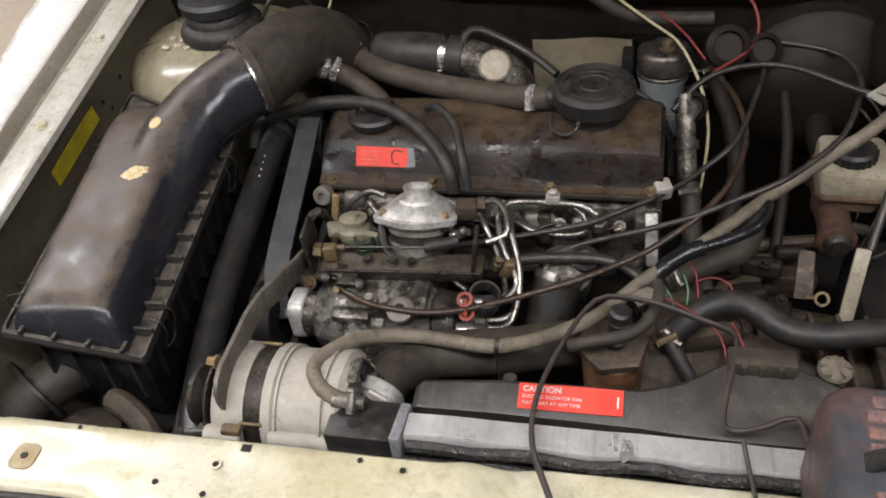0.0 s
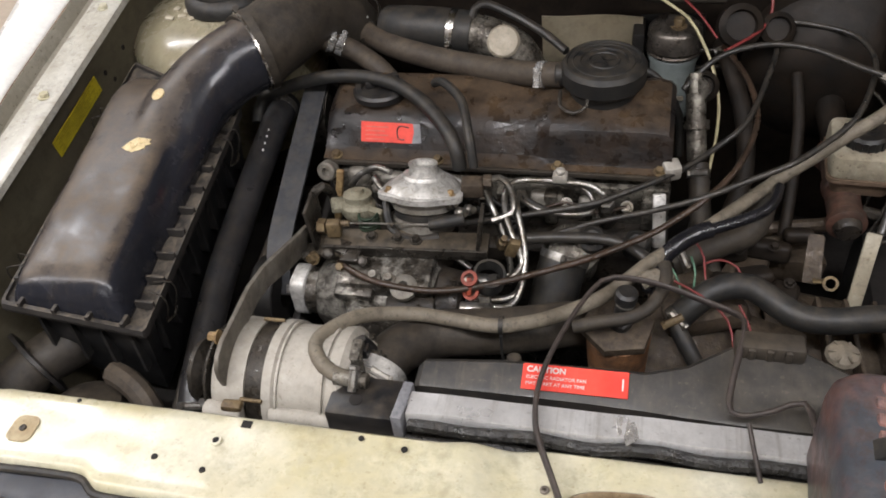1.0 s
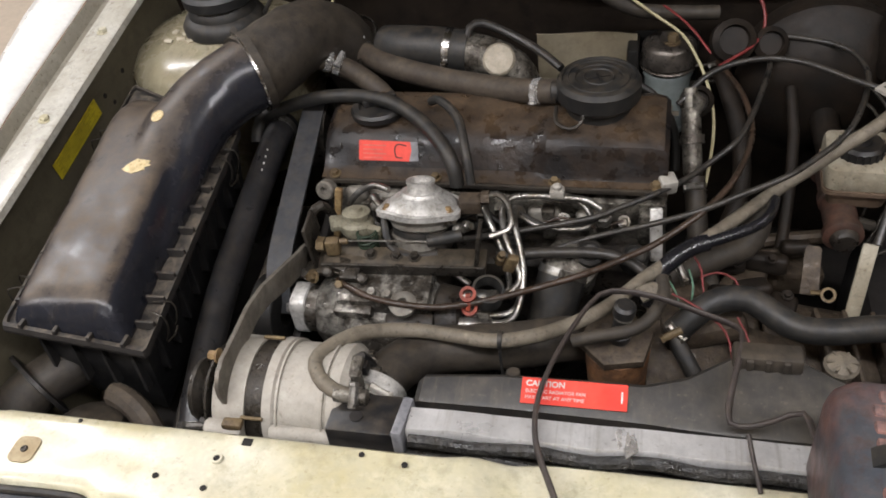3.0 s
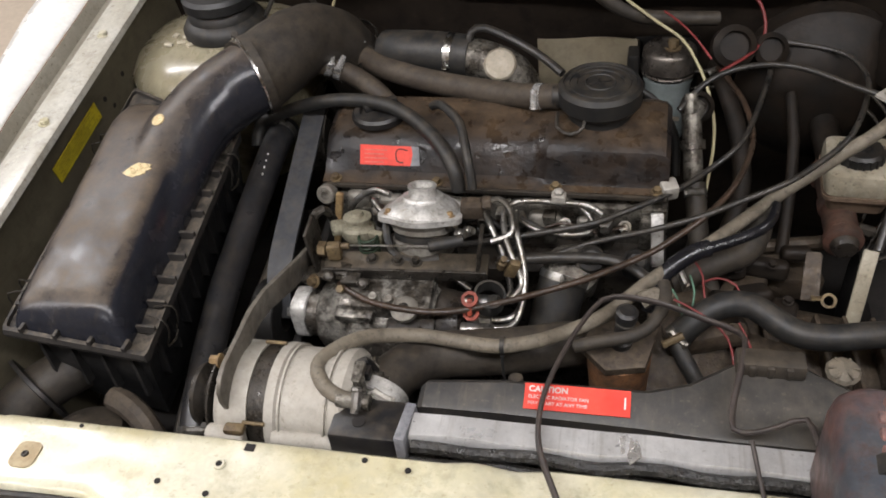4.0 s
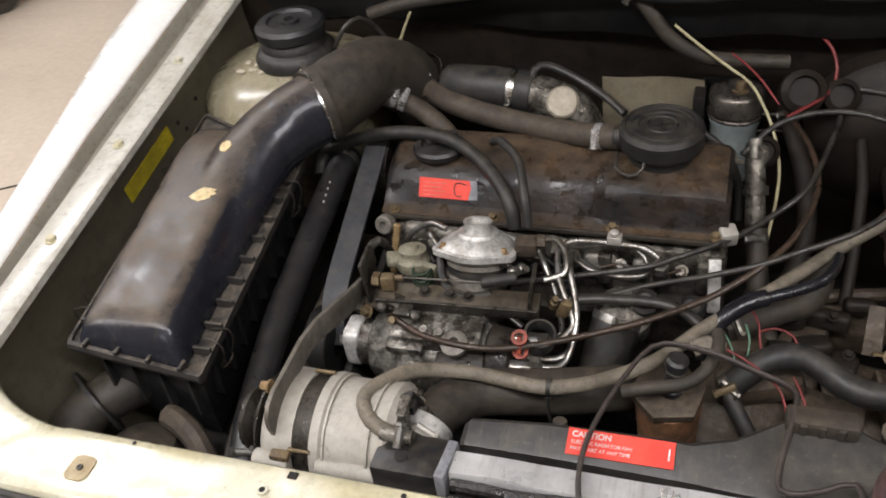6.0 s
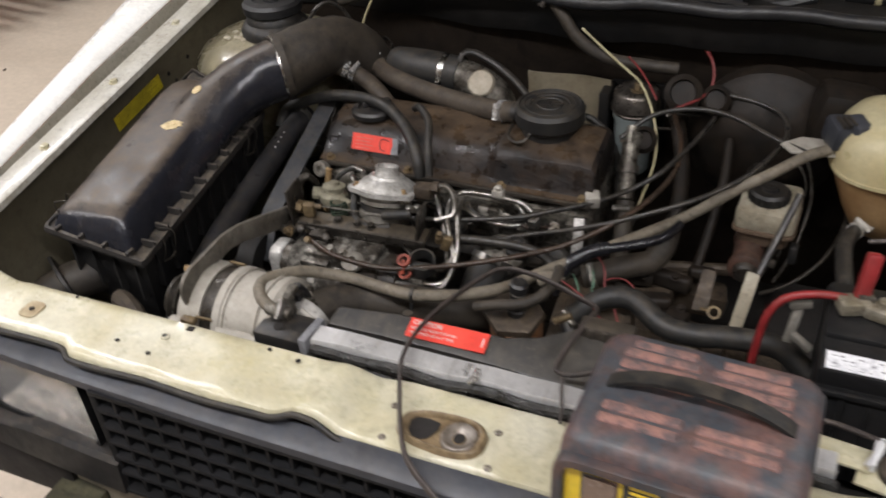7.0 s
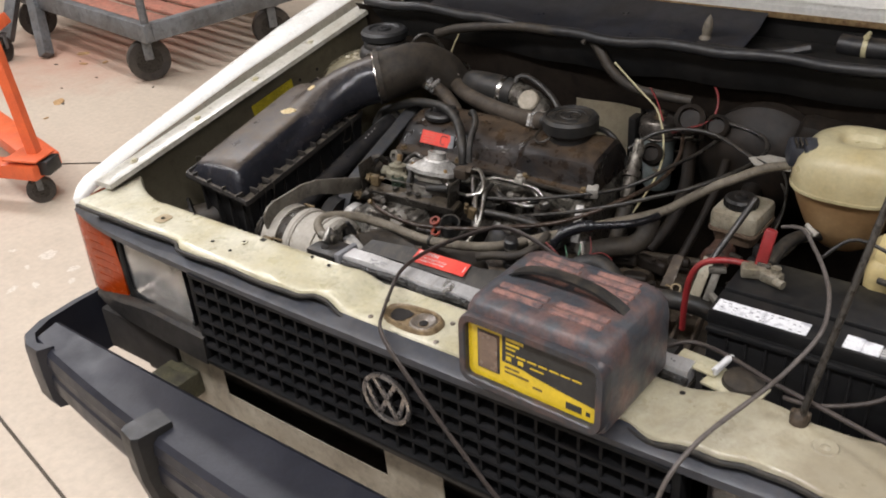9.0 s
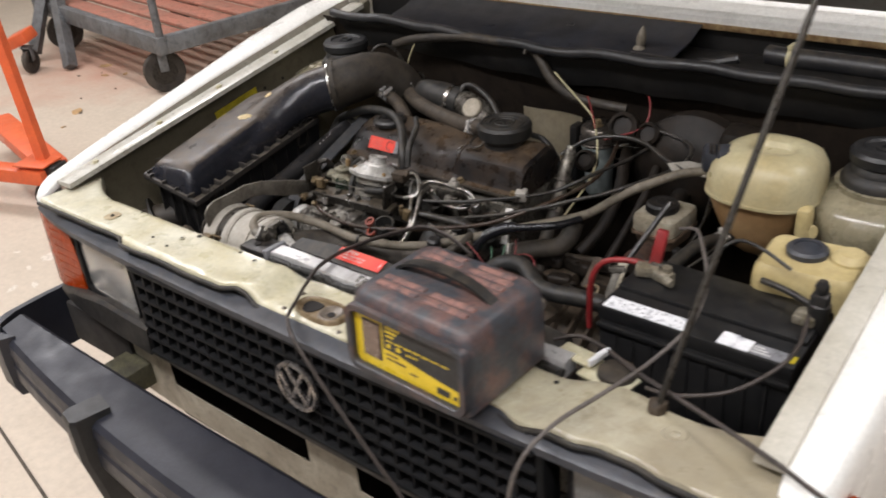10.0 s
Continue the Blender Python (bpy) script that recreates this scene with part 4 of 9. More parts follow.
part("nozzle", bm, "hose_pale", tray)
bm = mesh()
box(bm, (0.14, 0.845, 0.993), (0.10, 0.012, 0.004), 0.001, (0, 0, -3))
part("lip", bm, "black_plastic", tray)
bm = mesh()
box(bm, (0.445, 0.925, 0.962), (0.62, 0.115, 0.030), 0.004)
part("cowl_well", bm, "cowl_black", car)
part("well_wall", box(mesh(), (0.0, 1.000, 0.96), (1.52, 0.008, 0.145), 0.002), "cowl_black", car)
bm = mesh()
tube(bm, [(0.33, 0.950, 0.990), (0.37, 0.945, 0.990), (0.46, 0.948, 0.990), (0.58, 0.945, 0.990)], 0.020, seg=16)
blower = part("blower_pipe", bm, "black_plastic", car, "black plastic blower pipe in the cowl well")
part("pipe_band", band(mesh(), (0.376, 0.945, 0.990), (1, 0, 0), 0.0205, 0.009), "wire_yellow", blower, "pale yellow band")
bm = mesh()
tube(bm, [(0.19, 0.92, 0.965), (0.24, 0.905, 0.975), (0.285, 0.92, 0.985)], 0.010, seg=8)
part("well_hose", bm, "black_plastic", car)
bm = mesh()
net = []
for i in range(31):
    x = -0.80 + 1.60 * i / 30
    bow = 0.05 * (abs(x) / 0.8) ** 2
    net.append([Vector((x, 0.985 - bow * 0, 1.026)), Vector((x, 0.985, 1.040)), Vector((x, 0.992, 1.047)), Vector((x, 1.03, 1.055)), Vector((x, 1.10, 1.066)), Vector((x, 1.12, 1.092))])
sheet(bm, net, 0.002)
part("scuttle", bm, "paint_white", car, "white scuttle panel below the windscreen", 40)
bm = mesh()
box(bm, (0.0, 0.983, 1.022), (1.5, 0.004, 0.012), 0.001)
part("rust_edge", bm, "rust_plate", car, "rusty lower edge of the scuttle")
# the cabin behind the scuttle: lower body, glasshouse and roof
bm = mesh()
loft(bm, [[Vector((x, y, z)) for x, z in ((-w, 0.30), (-w - 0.02, 0.55), (-w, 0.95), (-w + 0.06, h), (w - 0.06, h), (w, 0.95), (w + 0.02, 0.55), (w, 0.30))] for y, w, h in ((1.13, 0.80, 1.06), (1.5, 0.82, 1.06), (2.4, 0.82, 1.06), (3.2, 0.79, 1.04), (3.28, 0.75, 1.0))])
part("cabin", bm, "paint_white", car, "white body sides behind the scuttle", 40)
bm = mesh()
loft(bm, [[Vector((sx * w, y + d, z)) for sx, d in ((-1, 0), (1, 0), (1, 0.02), (-1, 0.02))] for y, w, z in ((1.12, 0.70, 1.075), (1.30, 0.66, 1.25), (1.50, 0.60, 1.42))])
part("windscreen", bm, "windscreen", car, "dark windscreen glass")
bm = mesh()
loft(bm, [[Vector((sx * w, y, z)) for sx, y in ((-1, y0), (1, y0), (1, y1), (-1, y1))] for w, y0, y1, z in ((0.735, 1.20, 3.16, 1.06), (0.60, 1.56, 2.92, 1.41))])
part("side_glass", bm, "windscreen", car, "dark side windows of the cabin")
bm = mesh()
loft(bm, [[Vector((sx * w, y, z)) for sx, y in ((-1, y0), (1, y0), (1, y1), (-1, y1))] for w, y0, y1, z in ((0.625, 1.48, 2.98, 1.405), (0.60, 1.52, 2.94, 1.44), (0.50, 1.62, 2.84, 1.455))])
part("roof", bm, "paint_white", car, "white roof panel", 40)

# open bonnet above the bay, hinged at the scuttle
bonnet = thing("bonnet", (0, 1.0, 1.10), "white bonnet propped wide open above the engine bay", "bonnet")
bm = mesh()
box(bm, (-0.02, 0.690, 1.410), (1.46, 0.016, 0.90), 0.006, (44, 0, 0))
part("skin", bm, "paint_white", bonnet)
# Out-of-view dull panel, added to cut light bounced into the bay.
bm = mesh()
box(bm, (-0.02, 0.676, 1.397), (1.40, 0.008, 0.86), 0.003, (44, 0, 0))
part("bounce_blocker", bm, "paint_apron", bonnet, "unseen dull panel added under the bonnet to cut bounced light")

# wheels and tyres that carry the car
for sx in (-0.70, 0.70):
    w = thing("road_wheel", (sx, 0.42, 0), "black tyre on a dark steel wheel under the wing", "wheel", "road wheels")
    bm = mesh()
    lathe(bm, (sx - 0.08, 0.42, 0.29), (1, 0, 0), [(0.17, 0), (0.27, 0.0), (0.29, 0.03), (0.29, 0.13), (0.27, 0.16), (0.17, 0.16), (0.17, 0)], 40)
    part("tyre", bm, "tyre", w)
    bm = mesh()
    lathe(bm, (sx - 0.05, 0.42, 0.29), (1, 0, 0), [(0, 0), (0.17, 0), (0.17, 0.1), (0, 0.1)], 32)
    part("rim", bm, "steel_dark", w)

# ---- front: grille, lamps, bumper ----
grille = thing("grille", (0, -0.03, 0.58), "black plastic egg-crate grille with a round chrome emblem", "grille")
G0, G1, GZ0, GZ1, GY = -0.440, 0.440, 0.588, 0.780, -0.034
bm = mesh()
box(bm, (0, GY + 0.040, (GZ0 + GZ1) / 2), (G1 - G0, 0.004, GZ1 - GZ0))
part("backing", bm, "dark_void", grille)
for z, hh in ((GZ0 + 0.004, 0.008), (GZ1 - 0.004, 0.008)):
    bm = mesh()
    box(bm, (0, GY + 0.016, z), (G1 - G0, 0.040, hh), 0.002)
    part("frame_rail", bm, "grille_plastic", grille)
for x in (G0 - 0.005, G1 + 0.005):
    bm = mesh()
    box(bm, (x, GY + 0.024, (GZ0 + GZ1) / 2), (0.012, 0.040, GZ1 - GZ0), 0.002)
    part("frame_side", bm, "grille_plastic", grille)
nrow, ncol = 6, 28
slat_h = (GZ1 - GZ0 - 0.016) / nrow
slat = None
for i in range(1, nrow):
    z = GZ0 + 0.008 + slat_h * i
    if slat is None:
        bm = mesh()
        loft(bm, [[Vector((x, GY, z + 0.002)), Vector((x, GY - 0.001, z - 0.002)), Vector((x, GY + 0.030, z - 0.008)), Vector((x, GY + 0.030, z + 0.007))] for x in (G0, G1)])
        slat = part("slat", bm, "grille_plastic", grille, smooth=0)
        z_first = z
    else:
        ob = new("slat", slat.data)
        ob.parent, ob.matrix_parent_inverse = grille, grille.matrix_basis.inverted()
        ob.location.z = z - z_first
bm = mesh()
fin = None
for i in range(1, ncol):
    x = G0 + (G1 - G0) * i / ncol
    if fin is None:
        loft(bm, [[Vector((x - 0.0022, GY + 0.002, z)), Vector((x + 0.0022, GY + 0.002, z)), Vector((x + 0.006, GY + 0.034, z)), Vector((x - 0.006, GY + 0.034, z))] for z in (GZ0 + 0.004, GZ1 - 0.004)])
        fin = part("fin", bm, "grille_plastic", grille, smooth=0)
        x_first = x
    else:
        ob = new("fin", fin.data)
        ob.parent, ob.matrix_parent_inverse = grille, grille.matrix_basis.inverted()
        ob.location.x = x - x_first
ez = 0.700
bm = mesh()
lathe(bm, (0, GY - 0.006, ez), (0, -1, 0), [(0.0385, 0), (0.0455, 0), (0.0455, 0.006), (0.042, 0.008), (0.0385, 0.006), (0.0385, 0)], 40)
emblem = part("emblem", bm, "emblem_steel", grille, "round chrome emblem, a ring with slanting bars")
bm = mesh()
for a, b in (((-0.021, 0.034), (-0.001, 0.002)), ((0.021, 0.034), (0.001, 0.002)), ((-0.036, 0.016), (-0.017, -0.034)), ((0.036, 0.016), (0.017, -0.034)), ((-0.017, -0.034), (0.0, -0.002)), ((0.017, -0.034), (0.0, -0.002))):
    ax, az = a
    bx, bz = b
    ln = math.hypot(bx - ax, bz - az)
    part("emblem_bar", box(mesh(), ((ax + bx) / 2, GY - 0.009, ez + (az + bz) / 2), (ln, 0.005, 0.0075), 0.001, (0, -math.degrees(math.atan2(bz - az, bx - ax)), 0)), "emblem_steel", emblem)


def headlight(s):
    h = thing("headlight", (s * 0.57, 0.0, 0.655), "rectangular headlight with a clear ribbed lens", "headlight", "headlights")
    cx, cz, w, hh = s * 0.583, 0.713, 0.200, 0.146
    m = pose(cx, 0.0, cz, 90, 0, s * 4)
    bm = mesh()
    outer, inner = round_rect(w + 0.008, hh + 0.008, 0.014), round_rect(w, hh, 0.018)
    loft(bm, [[m @ Vector((x, y, d)) for x, y in o] for o, d in ((outer, -0.03), (outer, 0.012), (inner, 0.010), (inner, -0.03))], caps=False)
    part("bezel", bm, "grille_plastic", h)
    bm = mesh()
    rows = []
    for k in range(6):
        f = 1 - k / 5
        rows.append([m @ Vector((x * (0.35 + 0.65 * f ** 0.5), y * (0.35 + 0.65 * f ** 0.5), 0.004 - 0.075 * (1 - f ** 1.0))) for x, y in round_rect(w - 0.002, hh - 0.002, 0.018)])
    loft(bm, rows, caps=False)
    bm.faces.new([bm.verts.new(v) for v in rows[-1]])
    part("reflector", bm, "reflector", h)
    bm = mesh()
    cyl(bm, m @ Vector((0, 0, -0.066)), m @ Vector((0, 0, -0.02)), 0.010, seg=12)
    part("bulb", bm, "steel_dark", h)
    bm = mesh()
    n = 24
    net = []
    for i in range(n + 1):
        u = -1 + 2 * i / n
        row = []
        for j in range(13):
            v = -1 + 2 * j / 12
            x, y = u * w / 2, v * hh / 2
            cut = max(0, abs(u) - 0.84) * max(0, abs(v) - 0.78) * 1.2
            x, y = x * (1 - cut), y * (1 - cut)
            row.append(m @ Vector((x, y, 0.006 + 0.008 * (1 - u * u) * (1 - v * v) + 0.0007 * (i % 2))))
        net.append(row)
    sheet(bm, net, 0.004)
    lens = part("lens", bm, "lens_glass", h, "clear ribbed glass lens", 20)
    lens.visible_shadow = False
    return h


headlight(-1)
headlight(1)


def indicator(s):
    h = thing("indicator", (s * 0.74, 0.0, 0.60), "amber wrap-around turn indicator at the corner", "indicator", "turn indicators")
    bm = mesh()
    rows = []
    w = 0.0 if s < 0 else -0.058
    for z, k in ((0.598, 0.006), (0.604, 0), (0.70, 0), (0.782, 0), (0.788, 0.005)):
        e, i = 0.010 * (0.782 - z) / 0.18, 0.018 * (0.782 - z) / 0.18
        pts = [(0.698 + i, 0.000), (0.750 + w * 0.3, 0.000), (0.806 + w + e, 0.001), (0.828 + w + e, 0.005), (0.844 + w + e, 0.016), (0.854 + w, 0.044), (0.858 + w, 0.094), (0.800 + w, 0.094), (0.698 + i, 0.04)]
        rows.append([Vector((s * (x - k * 0.5), y + k, z)) for x, y in pts])
    loft(bm, rows)
    lens = part("lens", bm, "amber", h, "", 40)
    bm = mesh()
    for i in range(9):
        z = 0.612 + 0.019 * i
        box(bm, (s * 0.756, 0.0006, z), (0.080, 0.002, 0.0025))
    part("ribs", bm, "amber", lens)
    bm = mesh()
    box(bm, (s * 0.697, 0.010, 0.700), (0.032, 0.020, 0.180), 0.003, (0, s * 5, 0))
    part("divider", bm, "grille_plastic", h)
    return h


indicator(-1)
indicator(1)

bumper = thing("bumper", (0, -0.15, 0.43), "dark grey plastic-covered bumper with overriders", "bumper")


def bumper_y(x):
    return -0.228 + 0.064 * (abs(x) / 0.79) ** 2


bm = mesh()
sec = []
for i in range(41):
    x = -0.850 + 1.70 * i / 40
    y = bumper_y(x)
    back = -0.098 + 0.010 * (abs(x) / 0.8) ** 2
    sec.append([Vector((x, back + 0.004, 0.525)), Vector((x, back, 0.560)), Vector((x, back - 0.008, 0.565)), Vector((x, y + 0.014, 0.556)), Vector((x, y + 0.004, 0.547)), Vector((x, y, 0.525)),
                Vector((x, y + 0.003, 0.517)), Vector((x, y + 0.003, 0.500)), Vector((x, y - 0.001, 0.494)), Vector((x, y - 0.002, 0.460)), Vector((x, y + 0.010, 0.425)), Vector((x, y + 0.05, 0.418))])
loft(bm, sec)
part("beam", bm, "bumper_plastic", bumper, "", 16)
for s in (-1, 1):
    bm = mesh()
    sec = []
    for y, x, t in ((-0.174, 0.800, 0.0), (-0.172, 0.842, 0.0), (-0.154, 0.875, 0.0), (-0.11, 0.894, 0), (-0.03, 0.900, 0), (0.04, 0.898, 0), (0.12, 0.894, 0)):
        d = 0.014 if y < -0.16 and x < 0.82 else 0.0
        sec.append([Vector((s * (x - 0.018), y + 0.016 + d, 0.563)), Vector((s * (x - 0.004), y + 0.002, 0.563)), Vector((s * x, y, 0.555)), Vector((s * (x + 0.002), y - 0.001, 0.500)), Vector((s * x, y, 0.440)), Vector((s * (x - 0.008), y + 0.006, 0.420)), Vector((s * (x - 0.018), y + 0.016 + d, 0.418))])
    loft(bm, sec)
    part("end_cap", bm, "bumper_plastic", bumper, "", 40)
    bm = mesh()
    m = pose(s * 0.425, -0.212, 0.480, 0, 0, s * 12)
    out = []
    for z, f, w in ((-0.135, 0.012, 0.020), (-0.115, -0.006, 0.025), (0.0, -0.024, 0.028), (0.084, -0.024, 0.028), (0.090, -0.021, 0.026)):
        out.append([m @ Vector((x, y, z)) for x, y in ((-w, 0.050), (-w, f + 0.010), (-w + 0.008, f), (w - 0.008, f), (w, f + 0.010), (w, 0.050))])
    loft(bm, out)
    part("overrider", bm, "rubber_clean", bumper, "black rubber overrider", 30)
    bm = mesh()
    box(bm, (s * 0.585, -0.03, 0.470), (0.085, 0.13, 0.055), 0.006)
    part("shock_mount", bm, "mount_green", bumper, "dirty greenish bumper shock mount")
    bm = mesh()
    box(bm, (s * 0.72, 0.06, 0.50), (0.24, 0.12, 0.10), 0.006)
    part("inner_filler", bm, "dark_void", bumper)

# ---- air cleaner ----
def build_air_cleaner():
    a = thing("air_cleaner", (-0.62, 0.38, 0.66), "long black plastic air cleaner with dusty domed lid", "air cleaner")

    def at(y, u):
        """A place on the flange plane: y along, u from the left edge to the right one."""
        k = (y - 0.193) / 0.40
        left, right = -0.703 - 0.022 * k, -0.531 - 0.020 * k
        return Vector((left + (right - left) * u, y, 0.810 + 0.055 * k - 0.025 * u))

    # lower box with ribs
    bm = mesh()
    rows = []
    for drop, inset in ((0.006, 0.012), (0.05, 0.018), (0.13, 0.03), (0.16, 0.04)):
        rows.append([at(0.193 + inset, 0) + Vector((inset, 0, -drop)), at(0.193 + inset, 1) + Vector((-inset, 0, -drop)), at(0.575, 1) + Vector((-inset, 0, -drop)), at(0.600, 0) + Vector((inset, 0, -drop))])
    loft(bm, rows)
    body = part("box", bm, "black_plastic", a, "", 20)
    rib = mesh()
    for i in range(9):
        y = 0.235 + 0.038 * i
        p = at(y, 1)
        box(rib, (p.x - 0.016, y, p.z - 0.045), (0.012, 0.004, 0.07))
    for i in range(4):
        p = at(0.2, 0.15 + 0.22 * i)
        box(rib, (p.x, 0.209, p.z - 0.05), (0.004, 0.012, 0.08))
    part("ribs", rib, "black_plastic", body, smooth=0)
    # flange with its rolled lip
    bm = mesh()
    edge = [at(0.193, 0), at(0.193, 1), at(0.56, 1), at(0.615, 0)]
    c = sum(edge, Vector()) / 4

    def loop(grow, dz):
        out = []
        for i, p in enumerate(edge):
            q, r = edge[i - 1], edge[(i + 1) % 4]
            for t, o in ((0.93, q), (0.97, q), (0.97, r), (0.93, r)):
                s = p * t + o * (1 - t) if abs(t - 0.93) < 1e-6 else p * 0.985 + (q if o is q else r) * 0.015
                d = (s - c)
                out.append(s + Vector((d.x, d.y, 0)).normalized() * grow + Vector((0, 0, dz)))
        return out

    loft(bm, [loop(-0.02, -0.004), loop(0.004, -0.006), loop(0.006, 0.000), loop(0.004, 0.006), loop(-0.002, 0.006), loop(-0.003, 0.001), loop(-0.03, 0.001)])
    part("flange", bm, "plastic_dusty", a, "dusty rim between box and lid", 30)
    # lid: flat dusty top between a left shoulder and a rounded right flank, flowing into the round neck
    bm = mesh()
    rows = []
    for y, rise in ((0.197, 0.04), (0.200, 0.45), (0.206, 0.74), (0.216, 0.92), (0.232, 1.0), (0.30, 1.0), (0.36, 1.0), (0.42, 1.0), (0.48, 1.0), (0.505, 0.98), (0.53, 0.86), (0.555, 0.62), (0.575, 0.36), (0.590, 0.12), (0.596, 0.03)):
        l, r = at(y, 0.045), at(y, 1.0) - Vector((0.024 + 0.35 * max(0.0, y - 0.54), 0, 0))
        crest = 0.846 + 0.19 * (y - 0.225)
        row = []
        for u, v in ((0, 0), (0.008, 0.30), (0.035, 0.62), (0.085, 0.80), (0.16, 0.90), (0.30, 0.955), (0.48, 0.985), (0.66, 1.0), (0.76, 0.995), (0.83, 0.965), (0.89, 0.89), (0.935, 0.74), (0.97, 0.50), (0.99, 0.25), (1, 0)):
            p = l + (r - l) * u
            row.append(Vector((p.x, y, p.z + max(0.003, crest - p.z) * rise * v)))
        rows.append(row + [r - Vector((0, 0, 0.006)), l - Vector((0, 0, 0.006))])
    loft(bm, rows)
    rings = []
    for cx, cy, cz, hw, hh, turn in ((-0.624, 0.33, 0.806, 0.066, 0.050, 0), (-0.622, 0.38, 0.819, 0.064, 0.050, 0), (-0.617, 0.43, 0.834, 0.061, 0.050, 6), (-0.609, 0.47, 0.850, 0.058, 0.050, 14), (-0.598, 0.505, 0.868, 0.055, 0.050, 24),
                                     (-0.581, 0.540, 0.884, 0.0525, 0.050, 36), (-0.558, 0.571, 0.896, 0.0515, 0.0505, 44), (-0.530, 0.597, 0.905, 0.0515, 0.0515, 48), (-0.515, 0.611, 0.908, 0.0515, 0.0515, 48)):
        m = pose(cx, cy, cz, 14, 0, -turn)
        rings.append([m @ Vector((hw * math.cos(t), 0, hh * math.sin(t))) for t in [2 * math.pi * k / 36 for k in range(36)]])
    loft(bm, rings)
    lid = part("lid", bm, "black_gloss", a, "glossy black lid and neck, brown with dust on top", 180)
    fuse = lid.modifiers.new("fuse", "REMESH")
    fuse.mode, fuse.voxel_size, fuse.use_smooth_shade = "VOXEL", 0.0025, True
    ease = lid.modifiers.new("ease", "SMOOTH")
    ease.factor, ease.iterations = 0.5, 34
    # low steps round the lid
    for i in range(10):
        y = 0.225 + 0.036 * i
        p = at(y, 0.955)
        part("edge_rib", box(mesh(), (p.x - 0.003, y, p.z + 0.006), (0.024, 0.004, 0.012), 0.001), "plastic_dusty", lid, smooth=0)
        q = at(y, 0.045)
        part("edge_rib", box(mesh(), (q.x, y, q.z + 0.006), (0.014, 0.005, 0.010), 0.001), "plastic_dusty", lid, smooth=0)
    for i in range(4):
        p = at(0.2, 0.14 + 0.24 * i)
        part("edge_rib", box(mesh(), (p.x, 0.197, p.z + 0.006), (0.005, 0.016, 0.010), 0.001), "plastic_dusty", lid, smooth=0)
    part("neck_clamp", band(mesh(), (-0.523, 0.604, 0.907), (0.74, 0.66, 0.10), 0.0555, 0.014, 0.0015, (-1, 0, 0.5)), "hose_dusty", a, "dusty steel clamp band")
    part("clamp_edge", lathe(mesh(), (-0.529, 0.5985, 0.906), (0.74, 0.66, 0.10), [(0.053, 0), (0.0575, 0.0005), (0.0575, 0.0035), (0.053, 0.004), (0.053, 0)], 40), "chrome", a, "bright worn edge of the clamp")
    for y, u in ((0.245, 1.0), (0.50, 1.0), (0.245, 0.0), (0.50, 0.0)):
        p = at(y, u)
        s = 1 if u > 0.5 else -1
        bm = mesh()
        for d in (-0.012, 0.012):
            tube(bm, [p + Vector((s * 0.002, d, -0.030)), p + Vector((s * 0.012, d, -0.006)), p + Vector((s * 0.010, d, 0.012)), p + Vector((-s * 0.010, d * 0.6, 0.014))], 0.0010, seg=6)
        tube(bm, [p + Vector((s * 0.004, -0.013, -0.03)), p + Vector((s * 0.006, 0, -0.032)), p + Vector((s * 0.004, 0.013, -0.03))], 0.0014, seg=6)
        part("wire_clip", bm, "steel_dark", a, "bent wire clip")
    return a


build_air_cleaner()
blob_rng = random.Random(11)
for (px, py), (ra, rb), lumps in (((-0.614, 0.485), (0.0100, 0.0088), 5), ((-0.618, 0.413), (0.0165, 0.011), 16)):
    bpy.context.view_layer.update()
    _, spot, tilt, _, _, _ = scene.ray_cast(bpy.context.evaluated_depsgraph_get(), Vector((px, py, 1.0)), Vector((0, 0, -1)))
    bm = mesh()
    outline = []
    for k in range(36):
        wob = 1 + (0.06 if lumps < 8 else 0.38) * noise.noise(Vector((k * 0.55, ra * 300, 0)))
        outline.append((ra * wob * math.cos(k * math.pi / 18), rb * wob * math.sin(k * math.pi / 18)))
    m = Matrix.Translation(spot - tilt * 0.0008) @ frame_of(tilt) @ pose(0, 0, 0, 0, 0, 30)
    plate(bm, outline, m, 0.0016, 0.0007)
    for k in range(lumps):
        ang, far = blob_rng.uniform(0, 6.28), blob_rng.uniform(0, 0.75)
        r = blob_rng.uniform(0.0015, 0.004)
        lathe(bm, m @ Vector((ra * far * math.cos(ang), rb * far * math.sin(ang), 0.0008)), tilt, [(0, 0), (r, 0), (r * 0.8, 0.0013), (r * 0.4, 0.0022), (0, 0.0024)], 9)
    solid("putty_spot", bm, "putty", "dried tan blob of putty stuck on the air cleaner lid", "blob", "putty spots")

# ducts and hoses at the foot of the air cleaner
duct = thing("intake_duct", (-0.70, 0.18, 0.66), "dusty black plastic intake duct with round collar", "duct")
bm = mesh()
tube(bm, [(-0.660, 0.260, 0.700), (-0.690, 0.215, 0.705), (-0.718, 0.180, 0.698), (-0.735, 0.145, 0.680)], 0.031, seg=20)
part("pipe", bm, "hose_dusty", duct)
bm = mesh()
lathe(bm, (-0.706, 0.198, 0.703), (-0.5, -0.75, -0.2), [(0.031, 0), (0.049, 0.001), (0.050, 0.006), (0.031, 0.008), (0.031, 0)], 24)
part("collar", bm, "black_plastic", duct)
bm = mesh()
lathe(bm, (-0.634, 0.150, 0.622), (0.05, 0.2, 1), [(0.047, 0), (0.047, 0.045), (0.040, 0.060), (0.026, 0.068), (0, 0.070)], 24)
